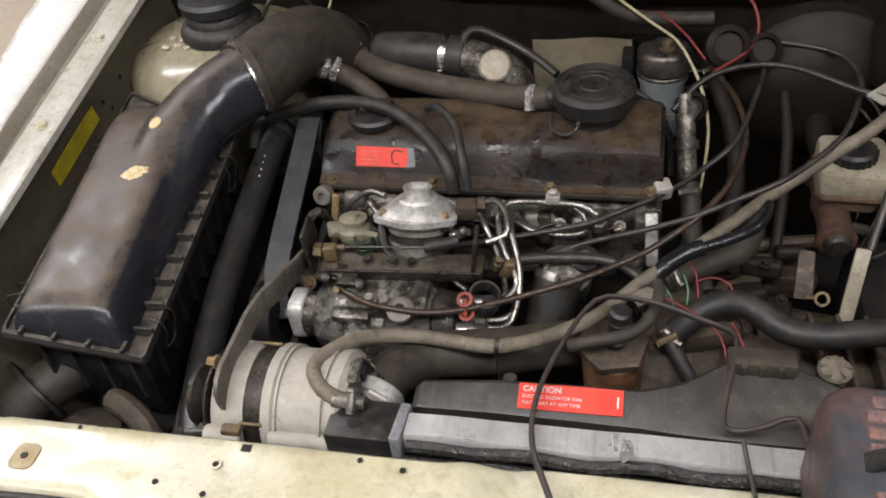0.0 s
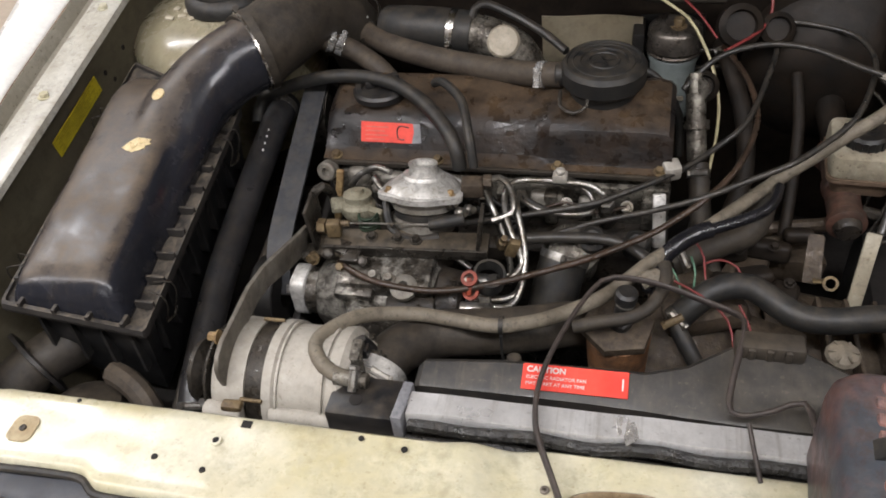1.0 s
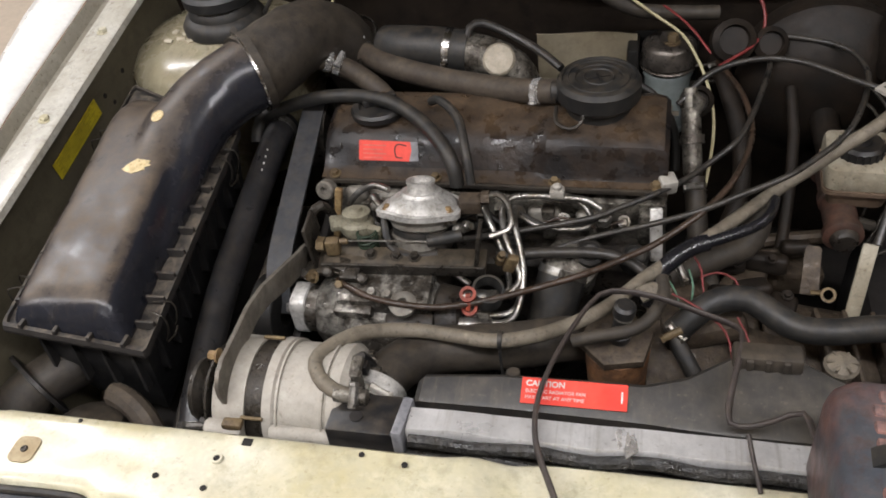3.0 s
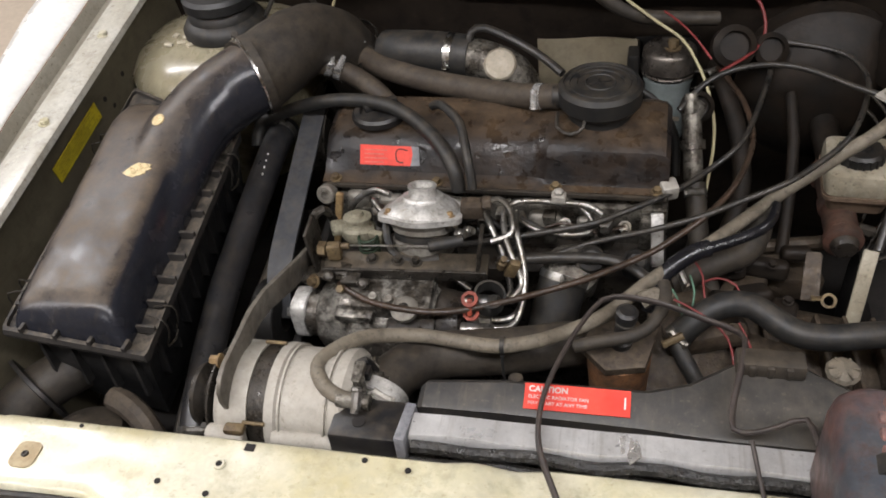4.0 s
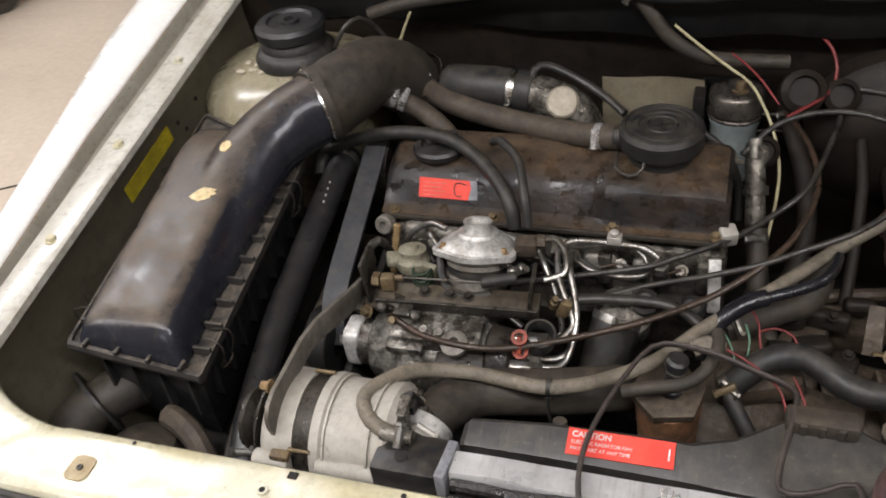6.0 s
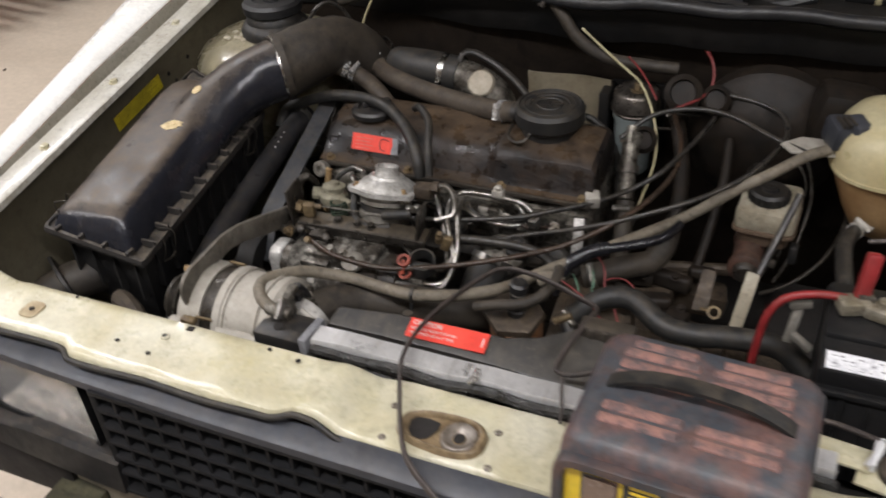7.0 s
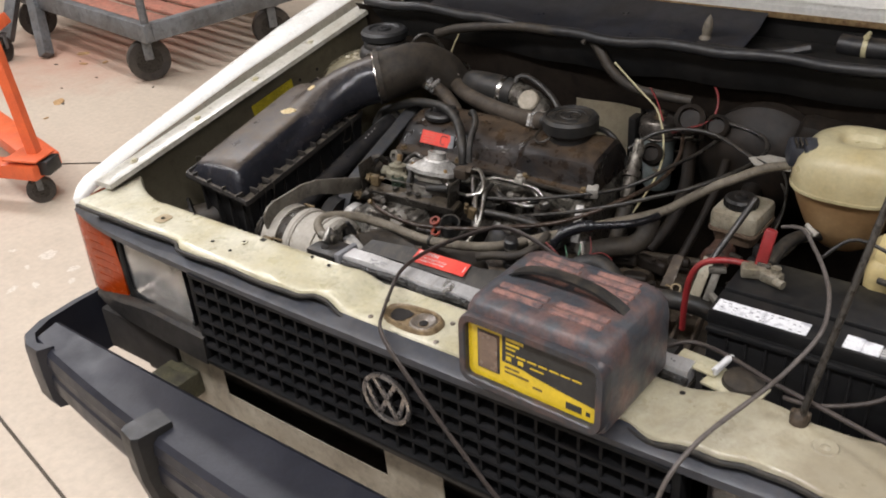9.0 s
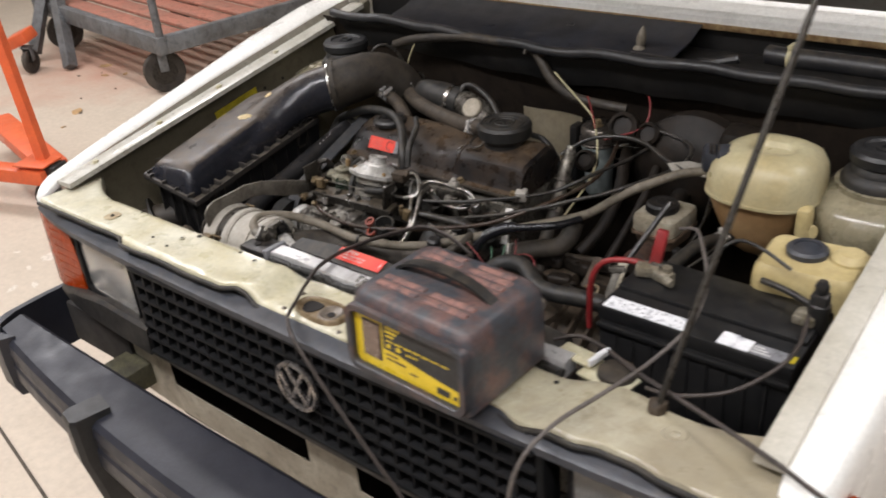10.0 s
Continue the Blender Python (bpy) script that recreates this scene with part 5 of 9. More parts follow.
solid("horn", bm, "hose_dusty", "dusty round horn behind the front panel", "horn")
hose("drain_hose", [(-0.606, 0.196, 0.698), (-0.590, 0.190, 0.700), (-0.568, 0.180, 0.694), (-0.548, 0.165, 0.676), (-0.535, 0.145, 0.645)], 0.0155, "hose_brown", "short dusty brown rubber hose")

# ---- air and breather hoses ----
hose("air_hose", [(-0.528, 0.600, 0.906), (-0.503, 0.640, 0.913), (-0.482, 0.685, 0.915), (-0.462, 0.722, 0.900), (-0.442, 0.748, 0.868), (-0.430, 0.760, 0.82)], 0.054, "hose_dusty",
     "wide dusty black rubber air hose from the air cleaner", seg=28, r_end=0.043, ripple=0.0018, pitch=0.022, clamps=((0.82, (0, -1, 0.6)),), clamp_mat="steel_dark")
hose("breather_hose", [(-0.445, 0.738, 0.880), (-0.420, 0.735, 0.870), (-0.365, 0.702, 0.863), (-0.290, 0.675, 0.859), (-0.205, 0.645, 0.863), (-0.150, 0.622, 0.872), (-0.108, 0.611, 0.879)], 0.0165, "hose_brown",
     "thick brown breather hose clamped to the oil cap", seg=18, clamps=((0.12, (0, -0.3, 1)), (0.955, (0, -1, 0.5))), clamp_mat="steel_bright")
hose("bypass_hose", [(-0.466, 0.666, 0.890), (-0.447, 0.680, 0.880), (-0.432, 0.683, 0.872), (-0.405, 0.680, 0.860), (-0.370, 0.662, 0.845), (-0.345, 0.650, 0.82)], 0.0145, "hose_brown",
     "short brown bypass hose with two bright clamps", seg=16, clamps=((0.20, (0, -0.4, 1)), (0.38, (0, -0.4, 1))), clamp_mat="steel_bright")
hose("intake_boot", [(-0.375, 0.745, 0.868), (-0.340, 0.732, 0.875), (-0.300, 0.727, 0.876), (-0.245, 0.720, 0.874)], 0.031, "rubber", "black rubber intake boot with a steel clamp", seg=24, clamps=((0.88, (0, -1, -0.3)),), clamp_mat="chrome")
elbow = thing("intake_elbow", (-0.21, 0.735, 0.83), "dull aluminium intake elbow with a round face", "intake elbow")
bm = mesh()
tube(bm, [(-0.250, 0.721, 0.874), (-0.215, 0.714, 0.868), (-0.185, 0.709, 0.854), (-0.165, 0.705, 0.815)], 0.029, seg=20)
part("pipe", bm, "alu_dirty", elbow)
bm = mesh()
lathe(bm, (-0.199, 0.697, 0.874), (0.05, -0.75, 0.65), [(0.023, -0.01), (0.023, 0.010), (0.020, 0.013), (0, 0.014)], 24)
part("round_face", bm, "elbow_face", elbow)
hose("thin_pipe", [(-0.246, 0.712, 0.888), (-0.243, 0.722, 0.911), (-0.225, 0.730, 0.914), (-0.187, 0.724, 0.901), (-0.150, 0.702, 0.892), (-0.128, 0.684, 0.886), (-0.11, 0.668, 0.880)], 0.0058, "cable_black", "thin black vacuum pipe bent over the intake", "pipe")
hose("crankcase_hose", [(-0.548, 0.600, 0.790), (-0.544, 0.622, 0.815), (-0.494, 0.622, 0.840), (-0.435, 0.611, 0.863), (-0.383, 0.605, 0.870), (-0.331, 0.588, 0.872), (-0.285, 0.556, 0.868), (-0.247, 0.516, 0.858), (-0.228, 0.492, 0.838), (-0.225, 0.488, 0.815)], 0.0095, "rubber",
     "black rubber hose arched over the cam cover", seg=12)
hose("fuel_return_hose", [(-0.275, 0.592, 0.872), (-0.258, 0.575, 0.885), (-0.228, 0.541, 0.880), (-0.211, 0.495, 0.860), (-0.204, 0.478, 0.825)], 0.006, "rubber", "thin black fuel return hose", seg=10)
hose("coolant_hose", [(-0.516, 0.640, 0.800), (-0.518, 0.595, 0.795), (-0.518, 0.520, 0.778), (-0.518, 0.441, 0.758), (-0.512, 0.331, 0.735), (-0.503, 0.217, 0.695), (-0.495, 0.15, 0.65)], 0.020, "rubber_grey", "smooth black coolant hose beside the air cleaner", seg=18, clamps=((0.03, (0, 0, 1)), (0.93, (0.3, 0, 1))))
bm = mesh()
for i in range(4):
    box(bm, (-0.5135 + 0.001 * i, 0.560 - 0.012 * i, 0.8068 - 0.0027 * i), (0.0020, 0.0032, 0.0010), turn=(12, 20, 14))
solid("hose_print", bm, "ink_white", "small white print marks on the coolant hose", "print")
hose("heater_hose", [(-0.478, 0.55, 0.74), (-0.475, 0.42, 0.72), (-0.478, 0.30, 0.69), (-0.47, 0.20, 0.66)], 0.012, "hose_dusty", "thin dusty hose in the gap beside the engine", seg=12)
hose("lower_loom", [(-0.545, 0.42, 0.72), (-0.535, 0.30, 0.69), (-0.52, 0.18, 0.665), (-0.50, 0.10, 0.65)], 0.010, "rubber", "dark wiring loom running down beside the box", "loom", seg=10)

# ---- engine ----
engine = thing("engine", (-0.18, 0.55, 0.40), "greasy four-cylinder diesel engine lying across the bay", "engine")
bm = mesh()
box(bm, (-0.19, 0.60, 0.52), (0.46, 0.22, 0.40), 0.02, (8, 0, 0))
part("block", bm, "grease", engine, "grease-covered engine block")
bm = mesh()
box(bm, (-0.19, 0.600, 0.745), (0.455, 0.165, 0.085), 0.008, (8, 0, 0))
head = part("cylinder_head", bm, "alu_dirty", engine, "dirty cast aluminium cylinder head")
for i in range(7):
    part("head_rib", box(mesh(), (-0.36 + 0.062 * i, 0.512, 0.742), (0.018, 0.02, 0.055), 0.004, (8, 0, 0)), "alu_dirty", head)


def cam_section(x):
    hump = 0.8 * min(max((x + 0.135) / 0.020, 0), 1)
    end = min((x + 0.420) / 0.015, (0.036 - x) / 0.015, 1)
    e = 0.010 * (1 - end) ** 2
    pts = [(0.517, 0.786), (0.516, 0.797), (0.526, 0.800), (0.534 - 0.006 * hump, 0.805), (0.546 - 0.015 * hump, 0.826 + 0.010 * hump - e), (0.556 - 0.021 * hump, 0.838 + 0.008 * hump - e), (0.572 - 0.026 * hump, 0.848 + 0.006 * hump - e),
           (0.592, 0.853 + 0.008 * hump - e), (0.625, 0.858 + 0.010 * hump - e), (0.645, 0.853 + 0.006 * hump - e), (0.662, 0.835 - e), (0.672, 0.808), (0.686, 0.802), (0.686, 0.788)]
    return [Vector((x, y, z)) for y, z in pts]


bm = mesh()
loft(bm, [cam_section(x) for x in (-0.420, -0.416, -0.405, -0.38, -0.33, -0.28, -0.23, -0.18, -0.140, -0.129, -0.123, -0.117, -0.105, -0.06, -0.02, 0.015, 0.030, 0.036)])
cam_cover = part("cam_cover", bm, "cam_cover", engine, "black cam cover stained with brown oil dirt", 28)
for x in (-0.402, -0.262, -0.105, 0.022):
    part("cover_bolt", bolt(mesh(), (x, 0.5215, 0.799), (0, -0.2, 1), 0.0055, 0.006), "zinc_yellow", cam_cover)
for x in (-0.40, -0.15, 0.02):
    part("cover_bolt", bolt(mesh(), (x, 0.679, 0.805), (0, 0.2, 1), 0.0055, 0.006), "zinc_yellow", cam_cover)
bm = mesh()
box(bm, (-0.190, 0.5145, 0.793), (0.45, 0.004, 0.007), 0.001)
part("gasket", bm, "hose_dusty", cam_cover)
# flange that the oil cap sits on, and the bent wire beside it
bm = mesh()
tube(bm, [(-0.108, 0.585, 0.872), (-0.106, 0.560, 0.866), (-0.088, 0.548, 0.864), (-0.073, 0.556, 0.870), (-0.072, 0.58, 0.885)], 0.0025, seg=6)
part("wire_bail", bm, "steel_dark", cam_cover)
bm = mesh()
tube(bm, [(-0.030, 0.668, 0.858), (-0.006, 0.668, 0.855), (0.018, 0.666, 0.836), (0.036, 0.664, 0.806), (0.046, 0.660, 0.775), (0.048, 0.645, 0.735)], 0.006, seg=10)
part("side_pipe", bm, "rubber", engine)
bm = mesh()
box(bm, (0.036, 0.530, 0.798), (0.022, 0.022, 0.022), 0.004, (10, 0, 20))
part("lifting_eye", bm, "alu", engine)
bm = mesh()
box(bm, (0.026, 0.492, 0.745), (0.016, 0.008, 0.070), 0.002, (-25, 0, 8))
part("bright_stay", bm, "alu_bright", engine, "bright metal stay at the end of the head")

# red sticker on the cam cover
red_sticker = thing("engine_sticker", (-0.33, 0.545, 0.82), "red paper engine sticker, faded and torn at one end", "sticker")
rm = Matrix.Translation((-0.330, 0.5445, 0.8237)) @ pose(0, 0, 0, 59, 0, 0)
part("label_sheet", plate(mesh(), [(-0.040, -0.0135), (0.030, -0.0135), (0.033, 0.002), (0.031, 0.0125), (-0.040, 0.0135)], rm @ pose(0, 0, 0.0004), 0.0008), "sticker_red", red_sticker)
part("torn_end", plate(mesh(), [(0.030, -0.0135), (0.043, -0.0125), (0.041, 0.0125), (0.031, 0.0125), (0.033, 0.002)], rm @ pose(0, 0, 0.0004), 0.0008), "sticker_grey", red_sticker, "pale torn end")
bars([(-0.034, 0.006 - 0.0055 * i, 0.032 - 0.005 * (i % 2), 0.0016) for i in range(4)], rm @ pose(0, 0, 0.0013), "ink_red", red_sticker)
bm = mesh()
tube(bm, [rm @ Vector(p) for p in ((0.020, -0.009, 0.0016), (0.012, -0.008, 0.0016), (0.010, 0.004, 0.0016), (0.015, 0.009, 0.0016), (0.026, 0.007, 0.0016))], 0.0008, seg=6, step=0.003)
part("pen_mark", bm, "ink_dark", red_sticker)

# oil filler cap and oil breather cap
bm = mesh()
lathe(bm, (-0.352, 0.594, 0.848), (0, 0.05, 1), [(0.030, 0), (0.036, 0.003), (0.037, 0.011), (0.034, 0.015), (0.026, 0.016), (0.024, 0.012), (0, 0.012)], 28)
filler = thing("oil_filler_cap", (-0.352, 0.606, 0.846), "black plastic oil filler cap with a raised grip", "cap")
part("disc", bm, "black_plastic", filler)
bm = mesh()
box(bm, (-0.352, 0.606, 0.864), (0.048, 0.011, 0.012), 0.003, (0, 0, 35))
part("grip", bm, "black_plastic", filler)
big = thing("oil_breather_cap", (-0.056, 0.612, 0.86), "large round black rubber breather cap with a moulded cross", "cap")
bm = mesh()
lathe(bm, (-0.056, 0.612, 0.856), (0, 0, 1), [(0.044, -0.01), (0.043, 0.010), (0.049, 0.014), (0.0535, 0.020), (0.054, 0.040), (0.050, 0.046), (0.047, 0.047), (0.046, 0.0445), (0.030, 0.0465), (0.029, 0.0445), (0, 0.045)], 44)
part("body", bm, "rubber", big, "", 25)
bm = mesh()
box(bm, (-0.056, 0.612, 0.9015), (0.030, 0.003, 0.0016), 0.0004, (0, 0, 20))
box(bm, (-0.056, 0.612, 0.9015), (0.003, 0.022, 0.0016), 0.0004, (0, 0, 20))
part("cross_mark", bm, "rubber", big)
part("ring_mark", lathe(mesh(), (-0.056, 0.612, 0.901), (0, 0, 1), [(0.018, 0), (0.019, 0.0015), (0.020, 0), (0.018, 0)], 32), "rubber", big)
part("ring_mark", lathe(mesh(), (-0.056, 0.612, 0.8995), (0, 0, 1), [(0.038, 0.001), (0.039, 0.003), (0.040, 0.001), (0.038, 0.001)], 32), "rubber", big)
bm = mesh()
cyl(bm, (-0.118, 0.610, 0.880), (-0.095, 0.611, 0.880), 0.015, seg=16)
part("spigot", bm, "rubber", big)

# timing belt, its wheels and the dark cover behind
belt = thing("timing_belt", (-0.45, 0.40, 0.70), "wide grey toothed timing belt running over its wheels", "belt")
bm = mesh()
strap(bm, [(-0.459, 0.665, 0.825), (-0.459, 0.640, 0.838), (-0.459, 0.618, 0.832), (-0.456, 0.56, 0.813), (-0.452, 0.48, 0.787), (-0.448, 0.405, 0.762), (-0.446, 0.375, 0.742), (-0.446, 0.35, 0.70)], (1, 0, 0), 0.032, 0.004)
part("belt_band", bm, "belt", belt, "", 60)
bm = mesh()
for i in range(46):
    k = i / 45
    box(bm, (-0.459 + 0.012 * k, 0.610 - 0.215 * k, 0.8285 - 0.070 * k), (0.031, 0.0022, 0.0016), turn=(18, 0, 0))
part("weave_lines", bm, "rubber", belt, smooth=0)
bm = mesh()
lathe(bm, (-0.475, 0.36, 0.692), (1, 0, 0), [(0.02, 0), (0.046, 0), (0.048, 0.003), (0.046, 0.030), (0.048, 0.033), (0.02, 0.034), (0.02, 0)], 36)
part("pump_wheel", bm, "cowl_black", belt)
bm = mesh()
lathe(bm, (-0.475, 0.640, 0.785), (1, 0, 0), [(0.02, 0), (0.050, 0), (0.050, 0.034), (0.02, 0.034), (0.02, 0)], 32)
part("cam_wheel", bm, "steel_dark", belt)
bm = mesh()
box(bm, (-0.430, 0.52, 0.58), (0.012, 0.34, 0.26), 0.004, (17, 0, 0))
part("belt_guard", bm, "dark_void", engine)

# ---- injection pump ----
pump = thing("injection_pump", (-0.28, 0.37, 0.62), "greasy aluminium diesel injection pump with levers and nuts", "injection pump")
bm = mesh()
cyl(bm, (-0.405, 0.360, 0.703), (-0.385, 0.360, 0.703), 0.030, seg=24)
cyl(bm, (-0.385, 0.362, 0.703), (-0.345, 0.362, 0.703), 0.044, 0.050, seg=28)
cyl(bm, (-0.345, 0.362, 0.703), (-0.235, 0.362, 0.700), 0.050, 0.048, seg=28)
body = part("housing", bm, "pump_cast", pump, "dirty cast housing")
bm = mesh()
loft(bm, [[Vector((x, 0.360 + u * k, 0.704 + v * k)) for u, v in round_rect(0.048, 0.060, 0.014)] for x, k in ((-0.424, 0.86), (-0.422, 0.98), (-0.419, 1.0), (-0.404, 1.0), (-0.402, 0.94))])
part("end_plate", bm, "alu_bright", pump, "bright machined end plate", 30)
part("shaft_nut", bolt(mesh(), (-0.424, 0.360, 0.704), (-1, 0, 0), 0.011, 0.010), "steel", pump)
bm = mesh()
box(bm, (-0.295, 0.365, 0.745), (0.115, 0.075, 0.030), 0.005, (5, 0, 2))
part("top_cover", bm, "pump_cast", body)
bm = mesh()
cyl(bm, (-0.235, 0.360, 0.705), (-0.200, 0.360, 0.705), 0.042, 0.038, seg=24)
cyl(bm, (-0.200, 0.360, 0.705), (-0.178, 0.360, 0.705), 0.026, seg=18)
part("distributor_head", bm, "grease", pump)
for i, (y, z) in enumerate(((0.33, 0.725), (0.365, 0.738), (0.39, 0.715), (0.345, 0.695))):
    bm = mesh()
    cyl(bm, (-0.200, y, z), (-0.165, y, z), 0.009, seg=12)
    lathe(bm, (-0.172, y, z), (1, 0, 0), [(0, 0), (0.010, 0), (0.010, 0.012), (0, 0.012)], 6)
    part("outlet_nut", bm, "steel", pump)
for x, y in ((-0.305, 0.336), (-0.285, 0.334), (-0.325, 0.395), (-0.255, 0.395)):
    bm = mesh()
    lathe(bm, (x, y, 0.757), (0, -0.25, 1), [(0, 0), (0.009, 0), (0.009, 0.004), (0.0055, 0.006), (0.0055, 0.013), (0.004, 0.014), (0, 0.012)], 10)
    part("cover_screw", bm, "alu_mid", pump)
bm = mesh()
lathe(bm, (-0.266, 0.328, 0.752), (0, -0.3, 1), [(0.006, 0), (0.017, 0), (0.017, 0.006), (0.010, 0.010), (0.006, 0.010), (0.006, 0)], 20)
part("vent_plug", bm, "alu_mid", pump)
bm = mesh()
box(bm, (-0.33, 0.330, 0.735), (0.05, 0.02, 0.03), 0.005, (20, 0, 0))
part("boss", bm, "pump_cast", body)
part("boss", box(mesh(), (-0.26, 0.325, 0.725), (0.06, 0.02, 0.025), 0.004, (20, 0, 6)), "grease", body)
part("boss", box(mesh(), (-0.295, 0.318, 0.70), (0.09, 0.03, 0.05), 0.008, (10, 0, 0)), "pump_cast", body)
# throttle bracket across the pump
bracket = part("throttle_bracket", box(mesh(), (-0.275, 0.385, 0.776), (0.205, 0.032, 0.006), 0.002, (12, 0, 3)), "bracket_tan", pump, "tan dusty flat throttle bracket")
bm = mesh()
box(bm, (-0.275, 0.371, 0.771), (0.205, 0.004, 0.018), 0.001, (12, 0, 3))
part("bracket_lip", bm, "steel_dark", bracket)
part("bracket_ear", box(mesh(), (-0.182, 0.392, 0.800), (0.005, 0.036, 0.052), 0.001, (0, 8, 5)), "steel_dark", bracket)
part("bracket_ear", box(mesh(), (-0.391, 0.388, 0.797), (0.005, 0.044, 0.062), 0.002, (0, -4, 5)), "steel_dark", bracket)
part("bracket_foot", box(mesh(), (-0.374, 0.380, 0.767), (0.040, 0.036, 0.006), 0.002, (12, 0, 3)), "bracket_tan", bracket)
for x in (-0.318, -0.285, -0.262):
    part("bracket_bolt", bolt(mesh(), (x, 0.386, 0.779), (0, -0.2, 1), 0.0055, 0.006), "steel_dark", bracket)
# governor lever with its spring
bm = mesh()
lathe(bm, (-0.345, 0.424, 0.780), (0, 0.2, 1), [(0, 0), (0.018, 0), (0.022, 0.006), (0.022, 0.016), (0.019, 0.020), (0.015, 0.021), (0.015, 0.027), (0.018, 0.028), (0.018, 0.031), (0.009, 0.033), (0.007, 0.037), (0, 0.037)], 24)
box(bm, (-0.365, 0.425, 0.795), (0.030, 0.022, 0.010), 0.003, (10, 10, 25))
box(bm, (-0.322, 0.418, 0.788), (0.026, 0.010, 0.022), 0.003, (10, 0, -15))
lever = part("governor_lever", bm, "cast_green", pump, "dirty greenish cast governor lever")
bm = mesh()
turns = []
for k in range(97):
    a = math.pi * k / 6
    turns.append((-0.326 + 0.0120 * math.cos(a), 0.401 + 0.0120 * math.sin(a) + 0.00006 * k, 0.757 + 0.00045 * k))
tube(bm, turns, 0.0017, seg=6, step=0.004)
part("spring", bm, "green_spring", lever, "dark green coil spring")
bm = mesh()
box(bm, (-0.364, 0.382, 0.793), (0.018, 0.014, 0.022), 0.003, (0, 0, 8))
cyl(bm, (-0.364, 0.385, 0.798), (-0.345, 0.387, 0.798), 0.004, seg=10)
lathe(bm, (-0.384, 0.383, 0.794), (1, 0, 0), [(0, 0), (0.010, 0), (0.010, 0.010), (0, 0.010)], 6)
lathe(bm, (-0.366, 0.371, 0.764), (0, -0.3, 1), [(0, 0), (0.007, 0), (0.007, 0.006), (0.004, 0.012), (0, 0.012)], 6)
part("cable_clamp", bm, "zinc_yellow", pump, "brass cable clamp")
bm = mesh()
cyl(bm, (-0.372, 0.386, 0.798), (-0.235, 0.394, 0.800), 0.0011, seg=6)
part("throttle_wire", bm, "steel", pump)
bm = mesh()
for x, y, z, a in ((-0.392, 0.372, 0.762, 20), (-0.355, 0.372, 0.772, -20), (-0.340, 0.361, 0.768, 0)):
    box(bm, (x, y, z), (0.026, 0.020, 0.010), 0.003, (15, 0, a))
for x, y, z in ((-0.398, 0.360, 0.762), (-0.366, 0.358, 0.770), (-0.322, 0.356, 0.764)):
    lathe(bm, (x, y, z), (0, -0.6, 0.8), [(0, 0), (0.007, 0), (0.007, 0.010), (0.004, 0.012), (0, 0.012)], 8)
part("linkage", bm, "steel_dark", pump)
bm = mesh()
tube(bm, [(-0.395, 0.41, 0.795), (-0.398, 0.415, 0.815), (-0.388, 0.425, 0.822), (-0.384, 0.44, 0.80), (-0.385, 0.45, 0.77)], 0.006, seg=8)
part("bracket_loop", bm, "steel_dark", pump)

part("side_cover", plate(mesh(), [(-0.030, -0.014), (0.030, -0.020), (0.034, -0.004), (0.006, 0.016), (-0.026, 0.018)], pose(-0.292, 0.302, 0.722, 62, 0, 4), 0.006, 0.0015), "pump_cast", body, "flat cover with worn bright edges")
part("yellow_bolt", bolt(mesh(), (-0.350, 0.347, 0.762), (0, -0.7, 0.7), 0.0055, 0.007, False), "zinc_yellow", pump)
part("brass_nut", bolt(mesh(), (-0.385, 0.352, 0.768), (-0.4, -0.8, 0.5), 0.006, 0.008), "zinc_yellow", pump)
part("stud", box(mesh(), (-0.396, 0.488, 0.757), (0.010, 0.007, 0.088), 0.002, (0, 12, 0)), "rust_plate", head, "rusty flat stay on the head")
part("boss", lathe(mesh(), (-0.412, 0.512, 0.782), (-0.15, -1, 0.3), [(0, 0), (0.0135, 0), (0.0135, 0.012), (0.0115, 0.014), (0.006, 0.014), (0.0055, 0.006), (0, 0.006)], 20), "alu_mid", head, "bright cast boss with a bolt hole")
for x, z, w in ((-0.372, 0.772, 0.030), (-0.325, 0.766, 0.034), (-0.118, 0.752, 0.044), (-0.060, 0.748, 0.034)):
    part("cast_lump", box(mesh(), (x, 0.512, z), (w, 0.022, 0.030), 0.009, (-18, 0, 8), seg=3), "alu_mid", head, "bare cast lump of the head")

# ---- fuel filter head (silver, with three lugs) ----
ff = thing("fuel_filter", (-0.262, 0.44, 0.74), "bright aluminium fuel filter head with three bolted lugs", "fuel filter")
bm = mesh()
rows = []
for z, r, lob in ((0.810, 0.046, 0.006), (0.811, 0.050, 0.009), (0.8185, 0.0505, 0.009), (0.820, 0.048, 0.008), (0.8195, 0.0455, 0.006), (0.823, 0.042, 0.003), (0.829, 0.036, 0.0), (0.833, 0.0275, 0), (0.836, 0.0265, 0), (0.8375, 0.025, 0), (0.838, 0.0185, 0), (0.847, 0.0168, 0), (0.848, 0.0180, 0), (0.851, 0.0180, 0), (0.8512, 0.0135, 0), (0.844, 0.0125, 0)):
    rows.append([Vector((-0.262 + (r + lob * max(0, math.cos(3 * (t + 0.52))) ** 3) * math.cos(t), 0.446 - 0.1 * (z - 0.83) + (r + lob * max(0, math.cos(3 * (t + 0.52))) ** 3) * math.sin(t), z)) for t in [2 * math.pi * k / 48 for k in range(48)]])
loft(bm, rows)
top = part("head", bm, "alu_bright", ff, "", 30)
for t in (-0.52, -0.52 + 2 * math.pi / 3, -0.52 + 4 * math.pi / 3):
    part("lug_screw", bolt(mesh(), (-0.262 + 0.045 * math.cos(t), 0.446 + 0.047 * math.sin(t), 0.8195), (0, 0, 1), 0.004, 0.005), "rust_plate", ff)
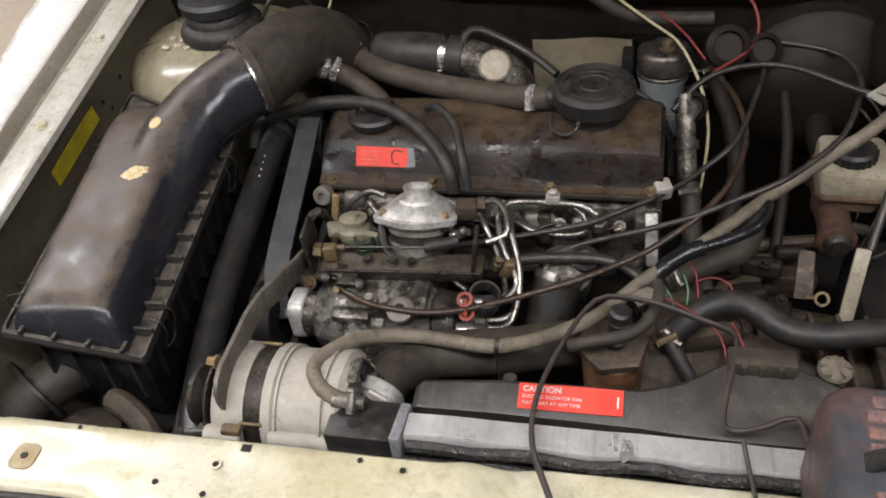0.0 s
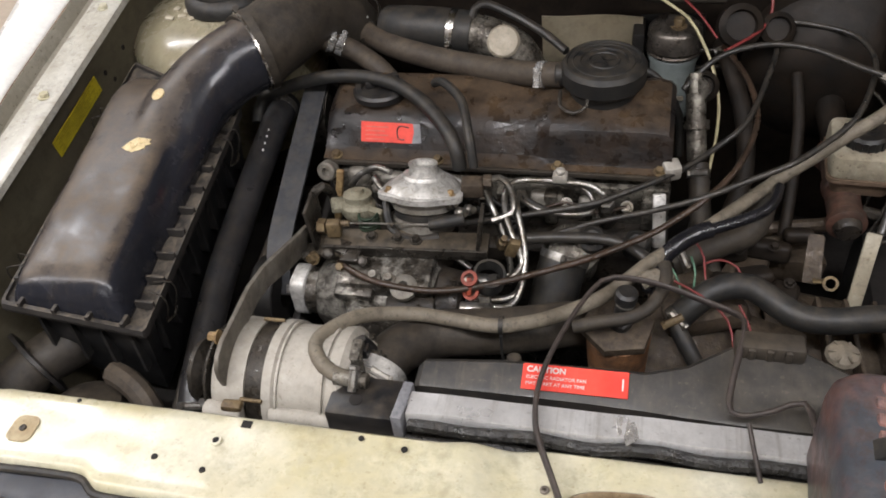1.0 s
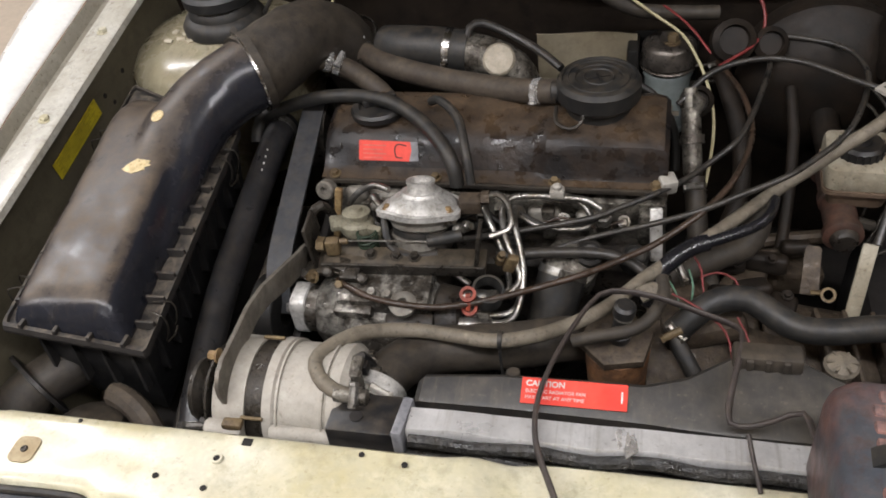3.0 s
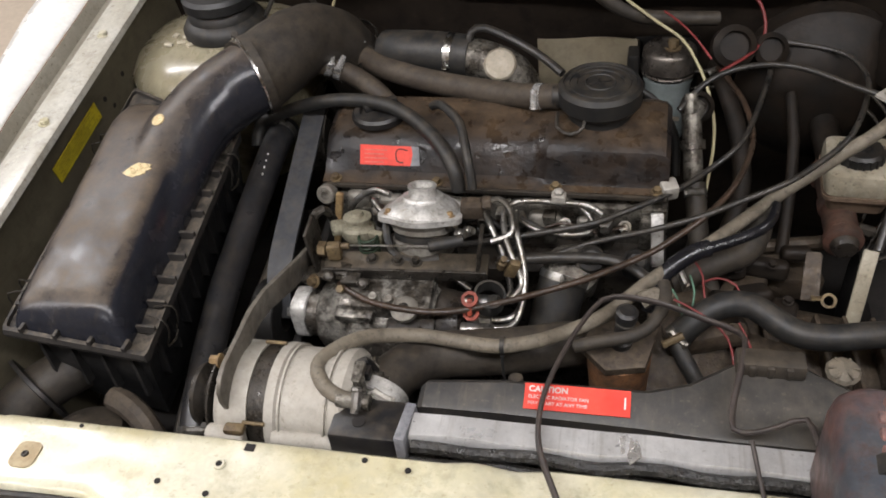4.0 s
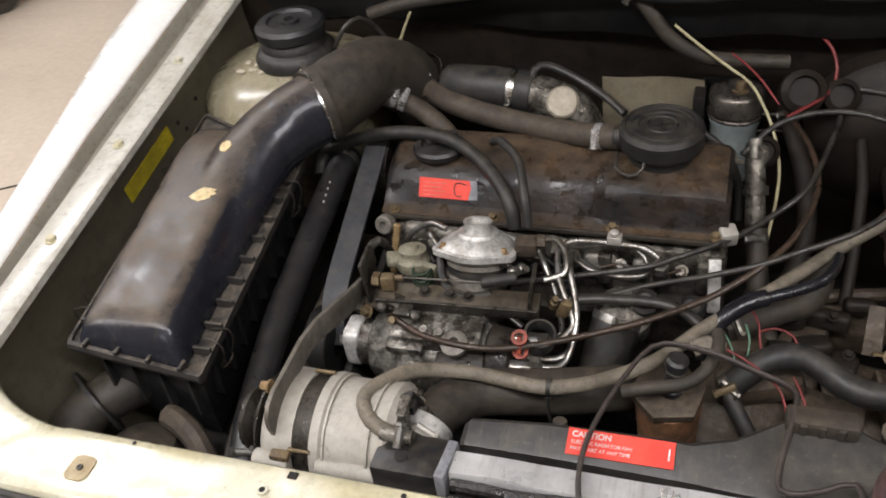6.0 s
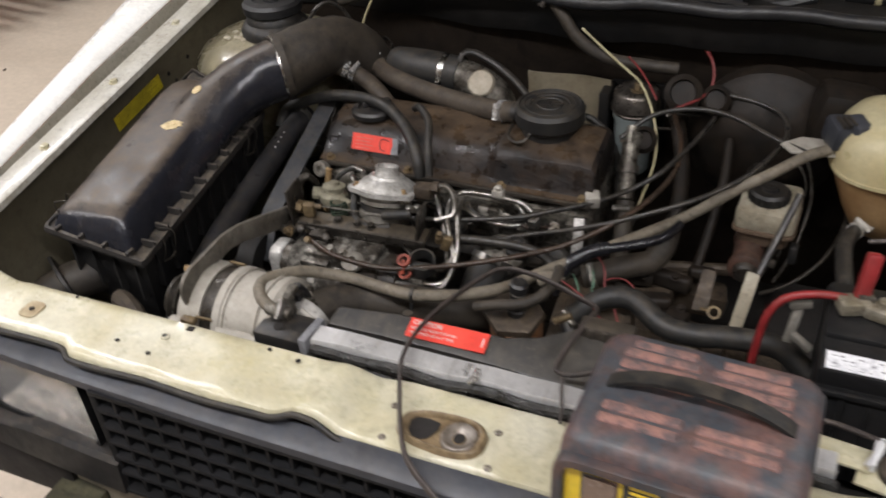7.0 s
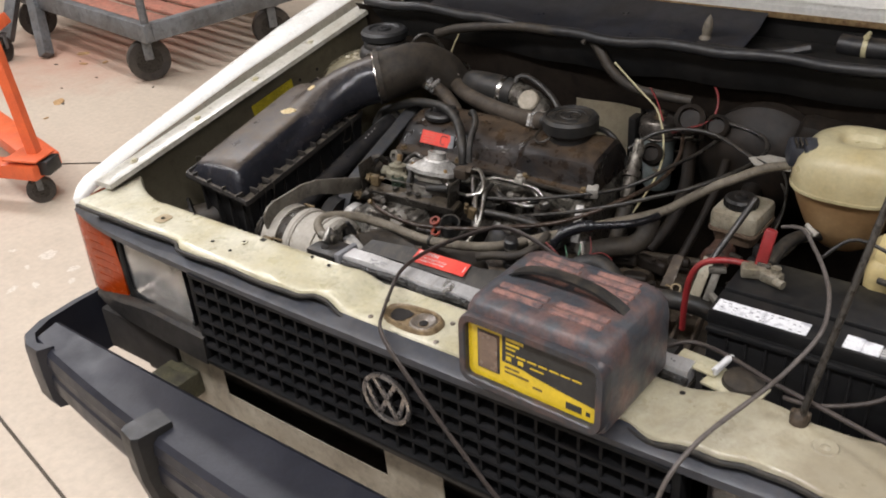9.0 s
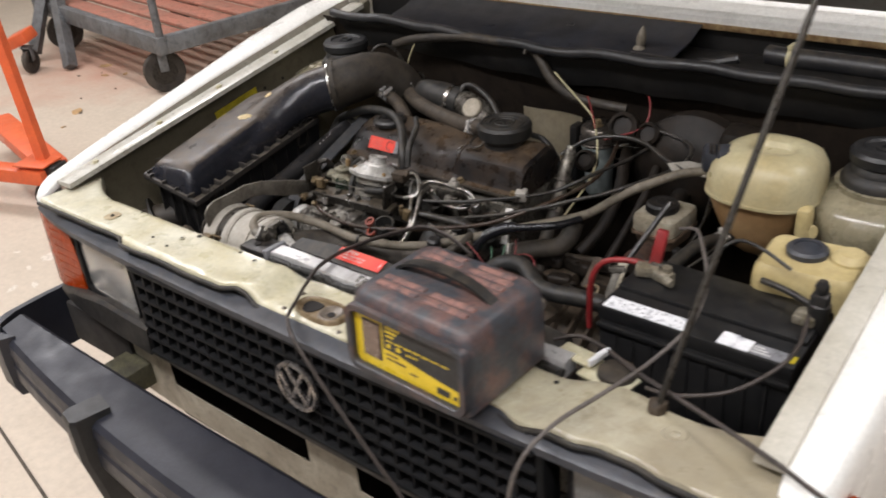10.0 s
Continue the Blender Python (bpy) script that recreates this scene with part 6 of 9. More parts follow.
bm = mesh()
lathe(bm, (-0.262, 0.443, 0.745), (0, 0.05, 1), [(0, 0.02), (0.038, 0.02), (0.040, 0.026), (0.040, 0.036), (0.034, 0.040), (0.034, 0.046), (0.040, 0.050), (0.040, 0.056), (0.043, 0.060), (0.043, 0.066), (0, 0.067)], 32)
part("bowl", bm, "alu_mid", ff)
part("black_band", lathe(mesh(), (-0.262, 0.443, 0.788), (0, 0.05, 1), [(0.033, -0.004), (0.0375, -0.003), (0.0375, 0.004), (0.033, 0.005), (0.033, -0.004)], 32), "rubber", ff, "black rubber band")
part("canister", lathe(mesh(), (-0.262, 0.443, 0.710), (0, 0.05, 1), [(0, 0), (0.040, 0), (0.042, 0.006), (0.042, 0.050), (0.038, 0.056), (0, 0.057)], 32), "grease", ff, "black filter canister")
bm = mesh()
tube(bm, [(-0.305, 0.436, 0.815), (-0.306, 0.425, 0.800), (-0.296, 0.410, 0.775), (-0.270, 0.403, 0.765), (-0.235, 0.408, 0.770)], 0.005, seg=8)
part("fuel_line", bm, "rubber", ff)
lean = Matrix.Translation((-0.262, 0.444, 0.815)) @ pose(0, 0, -0.004, -18, 0, 0) @ Matrix.Translation((0.262, -0.444, -0.815))
for ob in ff.children:
    ob.data.transform(lean)
bm = mesh()
box(bm, (-0.200, 0.448, 0.818), (0.028, 0.022, 0.020), 0.003, (0, 0, 5))
lathe(bm, (-0.186, 0.449, 0.826), (1, 0.1, 0), [(0, 0), (0.009, 0), (0.009, 0.010), (0, 0.010)], 6)
part("banjo_fitting", bm, "cast_dirty", ff, "grimy brown banjo fitting")
bm = mesh()
for p in ((-0.226, 0.424, 0.808), (-0.214, 0.418, 0.800), (-0.206, 0.428, 0.797)):
    lathe(bm, p, (1, -0.4, 0.4), [(0, 0), (0.007, 0), (0.007, 0.006), (0.005, 0.008), (0.005, 0.012), (0, 0.012)], 12)
part("bright_fitting", bm, "steel", ff)
bm = mesh()
tube(bm, [(-0.186, 0.449, 0.826), (-0.168, 0.456, 0.828), (-0.155, 0.452, 0.818), (-0.150, 0.445, 0.800), (-0.152, 0.435, 0.790), (-0.175, 0.425, 0.785)], 0.0042, seg=8)
part("fuel_pipe", bm, "steel", ff)

cable("leak_pipe", [(-0.372, 0.478, 0.782), (-0.362, 0.478, 0.797), (-0.346, 0.478, 0.810), (-0.328, 0.472, 0.820), (-0.308, 0.462, 0.822)], 0.0042, "steel", "bent pale fuel pipe behind the filter head", "pipe", "fuel pipes", seg=10, step=0.006)
union = thing("union_pipe", (-0.174, 0.354, 0.715), "steel pipe with a pale union nut on the pump", "pipe")
part("nut", lathe(mesh(), (-0.184, 0.353, 0.720), (1, 0.08, 0), [(0, 0), (0.010, 0), (0.0105, 0.002), (0.0105, 0.016), (0.007, 0.018), (0, 0.018)], 6), "alu_mid", union, "pale hexagon union nut")
part("pipe", tube(mesh(), [(-0.168, 0.354, 0.720), (-0.150, 0.357, 0.720), (-0.138, 0.364, 0.723), (-0.132, 0.378, 0.733), (-0.131, 0.40, 0.755)], 0.0040, seg=10, step=0.005), "steel", union)

# injector pipes, injectors
def injector(x):
    j = thing("injector", (x, 0.497, 0.745), "steel injector with hexagon union and pipe stub", "injector", "injectors")
    bm = mesh()
    lathe(bm, (x, 0.497, 0.735), (0, -0.35, 1), [(0, 0), (0.013, 0), (0.013, 0.016), (0.010, 0.018), (0.010, 0.034), (0, 0.034)], 14)
    part("body", bm, "steel_dark", j)
    bm = mesh()
    lathe(bm, (x, 0.4855, 0.768), (0, -0.35, 1), [(0, 0), (0.0105, 0), (0.0105, 0.014), (0.008, 0.016), (0, 0.016)], 6)
    part("union_nut", bm, "steel", j)
    return j


for x in (-0.335, -0.194, -0.148, -0.040):
    injector(x)
for name, pts, r in (
        ("injection_pipe", [(-0.165, 0.365, 0.738), (-0.145, 0.372, 0.742), (-0.133, 0.390, 0.750), (-0.142, 0.405, 0.766), (-0.156, 0.428, 0.785), (-0.163, 0.462, 0.798), (-0.154, 0.482, 0.802), (-0.128, 0.488, 0.802), (-0.098, 0.490, 0.800), (-0.062, 0.490, 0.797), (-0.043, 0.485, 0.788)], 0.0042),
        ("injection_pipe", [(-0.170, 0.336, 0.726), (-0.150, 0.340, 0.722), (-0.137, 0.352, 0.722), (-0.131, 0.372, 0.735), (-0.130, 0.395, 0.752), (-0.136, 0.418, 0.772), (-0.146, 0.445, 0.79), (-0.150, 0.475, 0.793)], 0.0042),
        ("injection_pipe", [(-0.168, 0.39, 0.715), (-0.150, 0.40, 0.722), (-0.160, 0.425, 0.76), (-0.178, 0.45, 0.785), (-0.192, 0.475, 0.795), (-0.194, 0.484, 0.785)], 0.0042),
        ("injection_pipe", [(-0.200, 0.40, 0.725), (-0.25, 0.42, 0.75), (-0.31, 0.45, 0.79), (-0.335, 0.472, 0.802), (-0.336, 0.486, 0.785)], 0.0042),
        ("return_pipe", [(-0.100, 0.494, 0.802), (-0.085, 0.500, 0.795), (-0.060, 0.492, 0.780), (-0.055, 0.474, 0.772), (-0.075, 0.462, 0.772), (-0.118, 0.462, 0.775), (-0.142, 0.472, 0.78)], 0.0036)):
    cable(name, pts, r, "steel", "bent bright steel fuel pipe across the cylinder head", "pipe", "fuel pipes", seg=10, step=0.006)
bm = mesh()
box(bm, (-0.098, 0.492, 0.806), (0.018, 0.014, 0.012), 0.002)
lathe(bm, (-0.098, 0.492, 0.811), (0, 0, 1), [(0, 0), (0.006, 0), (0.006, 0.006), (0.003, 0.008), (0, 0.008)], 10)
solid("pipe_clip", bm, "alu", "small pale pipe clip with a nut", "clip")
bm = mesh()
lathe(bm, (-0.170, 0.360, 0.744), (0.2, -0.3, 1), [(0.0165, 0), (0.0195, 0), (0.0195, 0.022), (0.0165, 0.022), (0.0165, 0)], 24)
solid("open_pipe_end", bm, "rubber", "open dark pipe end beside the pump", "pipe")
bm = mesh()
for zz in (0.745, 0.768):
    lathe(bm, (-0.187, 0.338, zz), (0, -0.5, 1), [(0.006, 0), (0.010, 0), (0.010, 0.004), (0.006, 0.004), (0.006, 0)], 14)
box(bm, (-0.187, 0.334, 0.760), (0.006, 0.006, 0.022), 0.001, (-26, 0, 0))
solid("orange_clip", bm, "orange_clip", "orange plastic pipe clip", "clip")
bm = mesh()
lathe(bm, (-0.160, 0.402, 0.765), (0.3, -0.4, 1), [(0, 0), (0.006, 0), (0.006, 0.014), (0.004, 0.016), (0.004, 0.024), (0, 0.024)], 8)
box(bm, (-0.145, 0.397, 0.768), (0.014, 0.010, 0.026), 0.002, (10, 20, 10))
solid("brass_connector", bm, "zinc_yellow", "small brass connector on the fuel pipes", "connector")

inj = (-0.335, -0.194, -0.148, -0.040)
for a, b, sag in zip(inj, inj[1:], (0.016, 0.008, 0.016)):
    cable("leak_off_hose", [(a + 0.004, 0.481, 0.780), (a + 0.012, 0.474, 0.779), ((a + b) / 2, 0.470, 0.779 - sag), (b - 0.012, 0.474, 0.779), (b - 0.004, 0.481, 0.780)], 0.0034, "rubber", "thin black leak-off hose between two injectors", "hose", "leak-off hoses", seg=8, step=0.006)
for x in (-0.305, -0.235, -0.170, -0.092, -0.015):
    part("glow_terminal", bolt(mesh(), (x, 0.506, 0.752), (0, -0.8, 0.6), 0.0055, 0.010), "steel", head, "steel terminal nut")
cable("glow_wire", [(-0.310, 0.500, 0.758), (-0.27, 0.494, 0.752), (-0.235, 0.498, 0.760), (-0.20, 0.493, 0.752), (-0.170, 0.498, 0.760), (-0.13, 0.492, 0.751), (-0.092, 0.498, 0.760), (-0.05, 0.492, 0.752), (-0.015, 0.498, 0.760)], 0.0022, "cable_brown", "thin brown wire linking the terminals on the head", "wire", seg=8, step=0.008)

# water outlet with its hose
neck = thing("water_outlet", (-0.078, 0.435, 0.70), "dirty aluminium water outlet flange", "water outlet")
bm = mesh()
lathe(bm, (-0.078, 0.450, 0.712), (0.02, -0.35, 1), [(0.032, -0.02), (0.033, 0.010), (0.036, 0.014), (0.036, 0.022), (0.028, 0.030), (0.012, 0.036), (0, 0.037)], 28)
box(bm, (-0.055, 0.448, 0.742), (0.042, 0.026, 0.014), 0.004, (-20, 10, 15))
part("casting", bm, "alu_dirty", neck)
part("outlet_bolt", bolt(mesh(), (-0.045, 0.443, 0.749), (0, -0.3, 1), 0.006, 0.007), "steel", neck)
hose("outlet_hose", [(-0.085, 0.425, 0.732), (-0.092, 0.405, 0.708), (-0.098, 0.385, 0.675), (-0.100, 0.37, 0.63)], 0.030, "rubber", "thick black hose dropping from the water outlet", seg=20, clamps=((0.12, (0.3, -1, 0.3)),), clamp_mat="steel")
for x, y, z in ((-0.055, 0.440, 0.755), (-0.165, 0.475, 0.748), (0.0, 0.46, 0.735)):
    bm = mesh()
    lathe(bm, (x, y + 0.01, z - 0.02), (0.1, -0.4, 1), [(0, 0), (0.018, 0), (0.018, 0.018), (0.014, 0.022), (0.011, 0.018), (0, 0.016)], 18)
    part("rubber_cap", bm, "rubber", engine, "small black rubber cap")

# ---- alternator ----
alt = thing("alternator", (-0.35, 0.165, 0.70), "pale aluminium alternator with a dark middle band", "alternator")
AY, AZ = 0.174, 0.756


def round_x(bm, x0, x1, prof, seg=40):
    return lathe(bm, (x0, AY, AZ), (1, 0, 0), prof, seg)


bm = mesh()
round_x(bm, -0.424, 0, [(0.03, 0.0), (0.052, 0.0), (0.060, 0.004), (0.0645, 0.012), (0.0645, 0.042), (0.03, 0.042)])
for a in (165, 290):
    r = radians(a)
    cyl(bm, (-0.424, AY + 0.066 * math.cos(r), AZ + 0.066 * math.sin(r)), (-0.382, AY + 0.066 * math.cos(r), AZ + 0.066 * math.sin(r)), 0.011, seg=14)
part("drive_housing", bm, "alu_cast", alt)
bm = mesh()
round_x(bm, -0.382, 0, [(0.03, 0), (0.062, 0), (0.062, 0.020), (0.03, 0.020)])
part("stator_band", bm, "steel_dark", alt, "dark laminated stator band")
bm = mesh()
round_x(bm, -0.362, 0, [(0.03, 0), (0.0655, 0), (0.0655, 0.010), (0.062, 0.013), (0.062, 0.066), (0.0645, 0.069), (0.0645, 0.080), (0.058, 0.088), (0.050, 0.088), (0.048, 0.070), (0.03, 0.070)])
rear = part("rear_housing", bm, "alu_cast", alt)
for a in (165, 290):
    r = radians(a)
    part("lug", cyl(mesh(), (-0.354, AY + 0.061 * math.cos(r), AZ + 0.061 * math.sin(r)), (-0.276, AY + 0.061 * math.cos(r), AZ + 0.061 * math.sin(r)), 0.010, seg=14), "alu_cast", rear)
for k in range(10):
    r = 2 * math.pi * k / 10
    part("vent_fin", box(mesh(), (-0.281, AY + 0.040 * math.cos(r), AZ + 0.040 * math.sin(r)), (0.008, 0.026, 0.005), 0.001, (math.degrees(r), 0, 0)), "alu_mid", rear)
for x0 in (-0.349, -0.300):
    part("raised_rib", lathe(mesh(), (x0, AY, AZ), (1, 0, 0), [(0.06, 0), (0.0652, 0.0006), (0.0652, 0.0030), (0.06, 0.0036), (0.06, 0)], 40), "alu_cast", rear)
for a in (62, 150, 290):
    r = radians(a)
    bm = mesh()
    cyl(bm, (-0.384, AY + 0.067 * math.cos(r), AZ + 0.067 * math.sin(r)), (-0.360, AY + 0.067 * math.cos(r), AZ + 0.067 * math.sin(r)), 0.0022, seg=8)
    part("long_bolt", bm, "zinc_yellow", alt, "yellow-plated through bolt")
bm = mesh()
round_x(bm, -0.288, 0, [(0.0, 0), (0.044, 0), (0.044, 0.010), (0.036, 0.014), (0.0, 0.014)], 32)
part("rear_cover", bm, "black_plastic", alt)
bm = mesh()
cyl(bm, (-0.279, AY + 0.022, AZ + 0.02), (-0.262, AY + 0.022, AZ + 0.02), 0.014, seg=18)
lathe(bm, (-0.262, AY + 0.022, AZ + 0.02), (1, 0, 0), [(0, 0), (0.012, 0), (0.012, 0.006), (0.008, 0.007), (0.008, 0.012), (0, 0.012)], 14)
cyl(bm, (-0.282, AY + 0.046, AZ + 0.028), (-0.268, AY + 0.046, AZ + 0.028), 0.005, seg=8)
box(bm, (-0.270, AY - 0.006, AZ + 0.036), (0.010, 0.012, 0.020), 0.002)
part("terminals", bm, "alu_dirty", alt)
part("terminal_cap", lathe(mesh(), (-0.289, 0.208, 0.772), (0.2, -0.5, 0.8), [(0, 0), (0.008, 0), (0.009, 0.004), (0.008, 0.018), (0.005, 0.021), (0, 0.021)], 16), "rubber", alt, "black rubber cap")
part("terminal_nut", bolt(mesh(), (-0.272, 0.214, 0.772), (0.2, -0.4, 0.9), 0.0085, 0.010), "alu_mid", alt, "bright hexagon nut")
bm = mesh()
tube(bm, [(-0.283, AY + 0.012, AZ + 0.05), (-0.270, AY + 0.020, AZ + 0.056), (-0.265, AY + 0.03, AZ + 0.03)], 0.0045, seg=8)
box(bm, (-0.274, AY + 0.014, AZ + 0.044), (0.022, 0.014, 0.014), 0.003)
part("plug", bm, "black_plastic", alt)
bm = mesh()
lathe(bm, (-0.462, AY, AZ), (1, 0, 0), [(0.012, 0), (0.034, 0), (0.036, 0.006), (0.027, 0.014), (0.036, 0.022), (0.034, 0.026), (0.055, 0.030), (0.056, 0.033), (0.012, 0.034), (0.012, 0)], 32)
part("pulley", bm, "steel_dark", alt)
bm = mesh()
strap(bm, [(-0.449, AY + 0.028, AZ + 0.022), (-0.449, AY + 0.12, AZ - 0.06), (-0.449, AY + 0.18, AZ - 0.14)], (1, 0, 0), 0.011, 0.006)
strap(bm, [(-0.449, AY - 0.034, AZ - 0.012), (-0.449, AY + 0.04, AZ - 0.14), (-0.449, AY + 0.12, AZ - 0.26)], (1, 0, 0), 0.011, 0.006)
part("drive_belt", bm, "rubber", alt)
arm = thing("adjusting_bracket", (-0.41, 0.15, 0.79), "curved flat steel adjusting arm above the alternator", "bracket")
bm = mesh()
outer = ((0.1213, 0.8119), (0.1223, 0.8255), (0.1320, 0.8372), (0.1475, 0.8420), (0.1835, 0.8425), (0.2224, 0.8440), (0.2622, 0.8362), (0.3099, 0.8187), (0.3585, 0.7992), (0.4119, 0.7808))
inner = ((0.4090, 0.7574), (0.3585, 0.7672), (0.3196, 0.7808), (0.2875, 0.7954), (0.2622, 0.8070), (0.2321, 0.8158), (0.1981, 0.8158), (0.1767, 0.8119), (0.1563, 0.7992), (0.1446, 0.7847), (0.1281, 0.7808))
plate(bm, [(y, z) for y, z in outer + inner], pose(-0.4056, 0, 0, 90, 0, 90), 0.005, 0.001)
part("arm_plate", bm, "arm_steel", arm, "", 50)
part("pivot", bolt(mesh(), (-0.426, 0.176, 0.812), (-1, 0, 0), 0.0055, 0.010), "rust_plate", arm)
bm = mesh()
box(bm, (-0.390, 0.108, 0.788), (0.022, 0.012, 0.009), 0.003, (0, 0, 2))
solid("alternator_stay", bm, "zinc_yellow", "tan plated stay under the alternator", "bracket")

# ---- radiator and shroud ----
rad = thing("radiator", (-0.0, 0.125, 0.45), "aluminium-topped radiator with black plastic end tank", "radiator")
bm = mesh()
sec = []
for i in range(29):
    x = -0.203 + 0.60 * i / 28
    w = 0.0012 * math.sin(x * 70) + 0.0010 * math.sin(x * 31)
    sec.append([Vector((x, 0.1075 + w, 0.785)), Vector((x, 0.1075 + w, 0.808)), Vector((x, 0.109 + w, 0.8105)), Vector((x, 0.134, 0.8115 + 0.4 * w)), Vector((x, 0.1355, 0.809)), Vector((x, 0.1355, 0.785))])
loft(bm, sec)
part("top_bar", bm, "alu_sheet", rad, "bright aluminium top bar", 40)
bm = mesh()
box(bm, (0.10, 0.122, 0.62), (0.60, 0.030, 0.33), 0.002)
part("core", bm, "steel_dark", rad)
bm = mesh()
box(bm, (-0.248, 0.128, 0.785), (0.078, 0.050, 0.036), 0.004)
tank_end = part("end_tank", bm, "black_plastic", rad, "black plastic end tank")
bm = mesh()
lathe(bm, (-0.258, 0.122, 0.8032), (0, 0, 1), [(0, 0), (0.007, 0), (0.007, 0.001), (0, 0.001)], 14)
part("tank_hole", bm, "dark_void", tank_end)
bm = mesh()
box(bm, (-0.209, 0.121, 0.797), (0.011, 0.046, 0.034), 0.002, (0, 0, -4))
part("end_clip", bm, "sticker_grey", rad, "pale grey end clip")
bm = mesh()
for dx, dy, w, tilt in ((-0.006, 0.0, 0.010, 25), (0.001, 0.003, 0.006, -30), (0.007, -0.004, 0.007, 18), (0.003, -0.010, 0.012, -15)):
    plate(bm, [(-w / 2, -0.010), (w / 2, -0.007), (w / 3, 0.010), (-w / 3, 0.008)], pose(0.006 + dx, 0.121 + dy, 0.8108, tilt * 0.4, tilt, 20), 0.0012)
part("dent_mark", bm, "steel_bright", rad, "bright torn dent in the bar")
bm = mesh()
tube(bm, [(x, 0.101 + 0.002 * math.sin(x * 60), 0.801 + 0.0015 * math.sin(x * 43)) for x in [-0.20 + 0.03 * i for i in range(21)]], 0.0065, seg=8)
tube(bm, [(x, 0.092 + 0.002 * math.sin(x * 50 + 1), 0.792) for x in [-0.20 + 0.03 * i for i in range(21)]], 0.005, seg=8)
part("foam_strip", bm, "foam_black", rad, "ragged black foam strip")

shroud = thing("fan_shroud", (0.05, 0.18, 0.5), "dark grey plastic fan shroud behind the radiator", "fan shroud")
bm = mesh()
sec = []
for x, yf, zf, yb, zb in ((-0.206, 0.152, 0.798, 0.184, 0.800), (-0.200, 0.150, 0.803, 0.186, 0.806), (-0.12, 0.151, 0.803, 0.188, 0.814), (-0.04, 0.151, 0.802, 0.190, 0.814), (0.02, 0.151, 0.800, 0.192, 0.812), (0.06, 0.150, 0.798, 0.205, 0.813),
                          (0.10, 0.149, 0.797, 0.232, 0.816), (0.13, 0.149, 0.797, 0.240, 0.816), (0.17, 0.149, 0.797, 0.238, 0.812), (0.22, 0.149, 0.797, 0.215, 0.806), (0.30, 0.149, 0.797, 0.190, 0.803), (0.36, 0.149, 0.797, 0.186, 0.800)):
    sec.append([Vector((x, yf, 0.55)), Vector((x, yf, zf - 0.012)), Vector((x, yf, zf - 0.002)), Vector((x, yf + 0.003, zf)), Vector((x, yb - 0.008, zb)), Vector((x, yb, zb - 0.006)), Vector((x, yb + 0.006, zb - 0.04)), Vector((x, yb + 0.006, 0.55))])
loft(bm, sec)
part("shell", bm, "shroud_plastic", shroud, "", 30)
bm = mesh()
box(bm, (0.135, 0.230, 0.818), (0.066, 0.026, 0.018), 0.004, (-5, 0, 0))
part("clip_block", bm, "hose_dusty", shroud)
for k in range(3):
    part("clip_tooth", box(mesh(), (0.118 + 0.017 * k, 0.218, 0.819), (0.007, 0.006, 0.014), 0.002), "hose_dusty", shroud)
part("plug", lathe(mesh(), (-0.11, 0.190, 0.806), (0, 0.2, 1), [(0, 0), (0.008, 0), (0.007, 0.005), (0, 0.006)], 14), "hose_dusty", shroud)
caut = thing("caution_label", (-0.048, 0.168, 0.81), "red caution label with white print on the fan shroud", "label")
cm = pose(-0.0475, 0.1695, 0.8095, 17.5, 0, 0.5)
part("label_sheet", plate(mesh(), [(-0.051, -0.0135), (0.052, -0.0135), (0.052, 0.0135), (-0.051, 0.0135)], cm @ pose(0, 0, 0.0006), 0.0008), "sticker_red", caut)
lettering("CAUTION", 0.0085, cm @ pose(-0.047, 0.0050, 0.0016), "ink_white", caut, bold=0.0002)
lettering("ELECTRIC RADIATOR FAN", 0.0050, cm @ pose(-0.047, -0.0020, 0.0016), "ink_white", caut)
lettering("MAY START AT ANY TIME", 0.0050, cm @ pose(-0.047, -0.0085, 0.0016), "ink_white", caut)
bars([(0.046, -0.006, 0.0015, 0.012)], cm @ pose(0, 0, 0.0014), "ink_white", caut)

hose("radiator_hose", [(-0.268, 0.165, 0.752), (-0.263, 0.195, 0.756), (-0.250, 0.232, 0.752), (-0.222, 0.268, 0.742), (-0.175, 0.288, 0.732), (-0.122, 0.308, 0.722), (-0.070, 0.336, 0.708), (-0.040, 0.365, 0.675)], 0.0275, "hose_dusty",
     "thick black radiator hose along the shroud", seg=22, clamps=((0.06, (0.5, -0.5, 1)),), clamp_mat="alu")
bm = mesh()
lathe(bm, (-0.262, 0.182, 0.758), (0.2, 0.9, 0.15), [(0.028, 0), (0.031, 0.001), (0.031, 0.016), (0.028, 0.017), (0.028, 0)], 28)
solid("hose_collar", bm, "alu_bright", "pale metal collar on the radiator hose", "clamp")
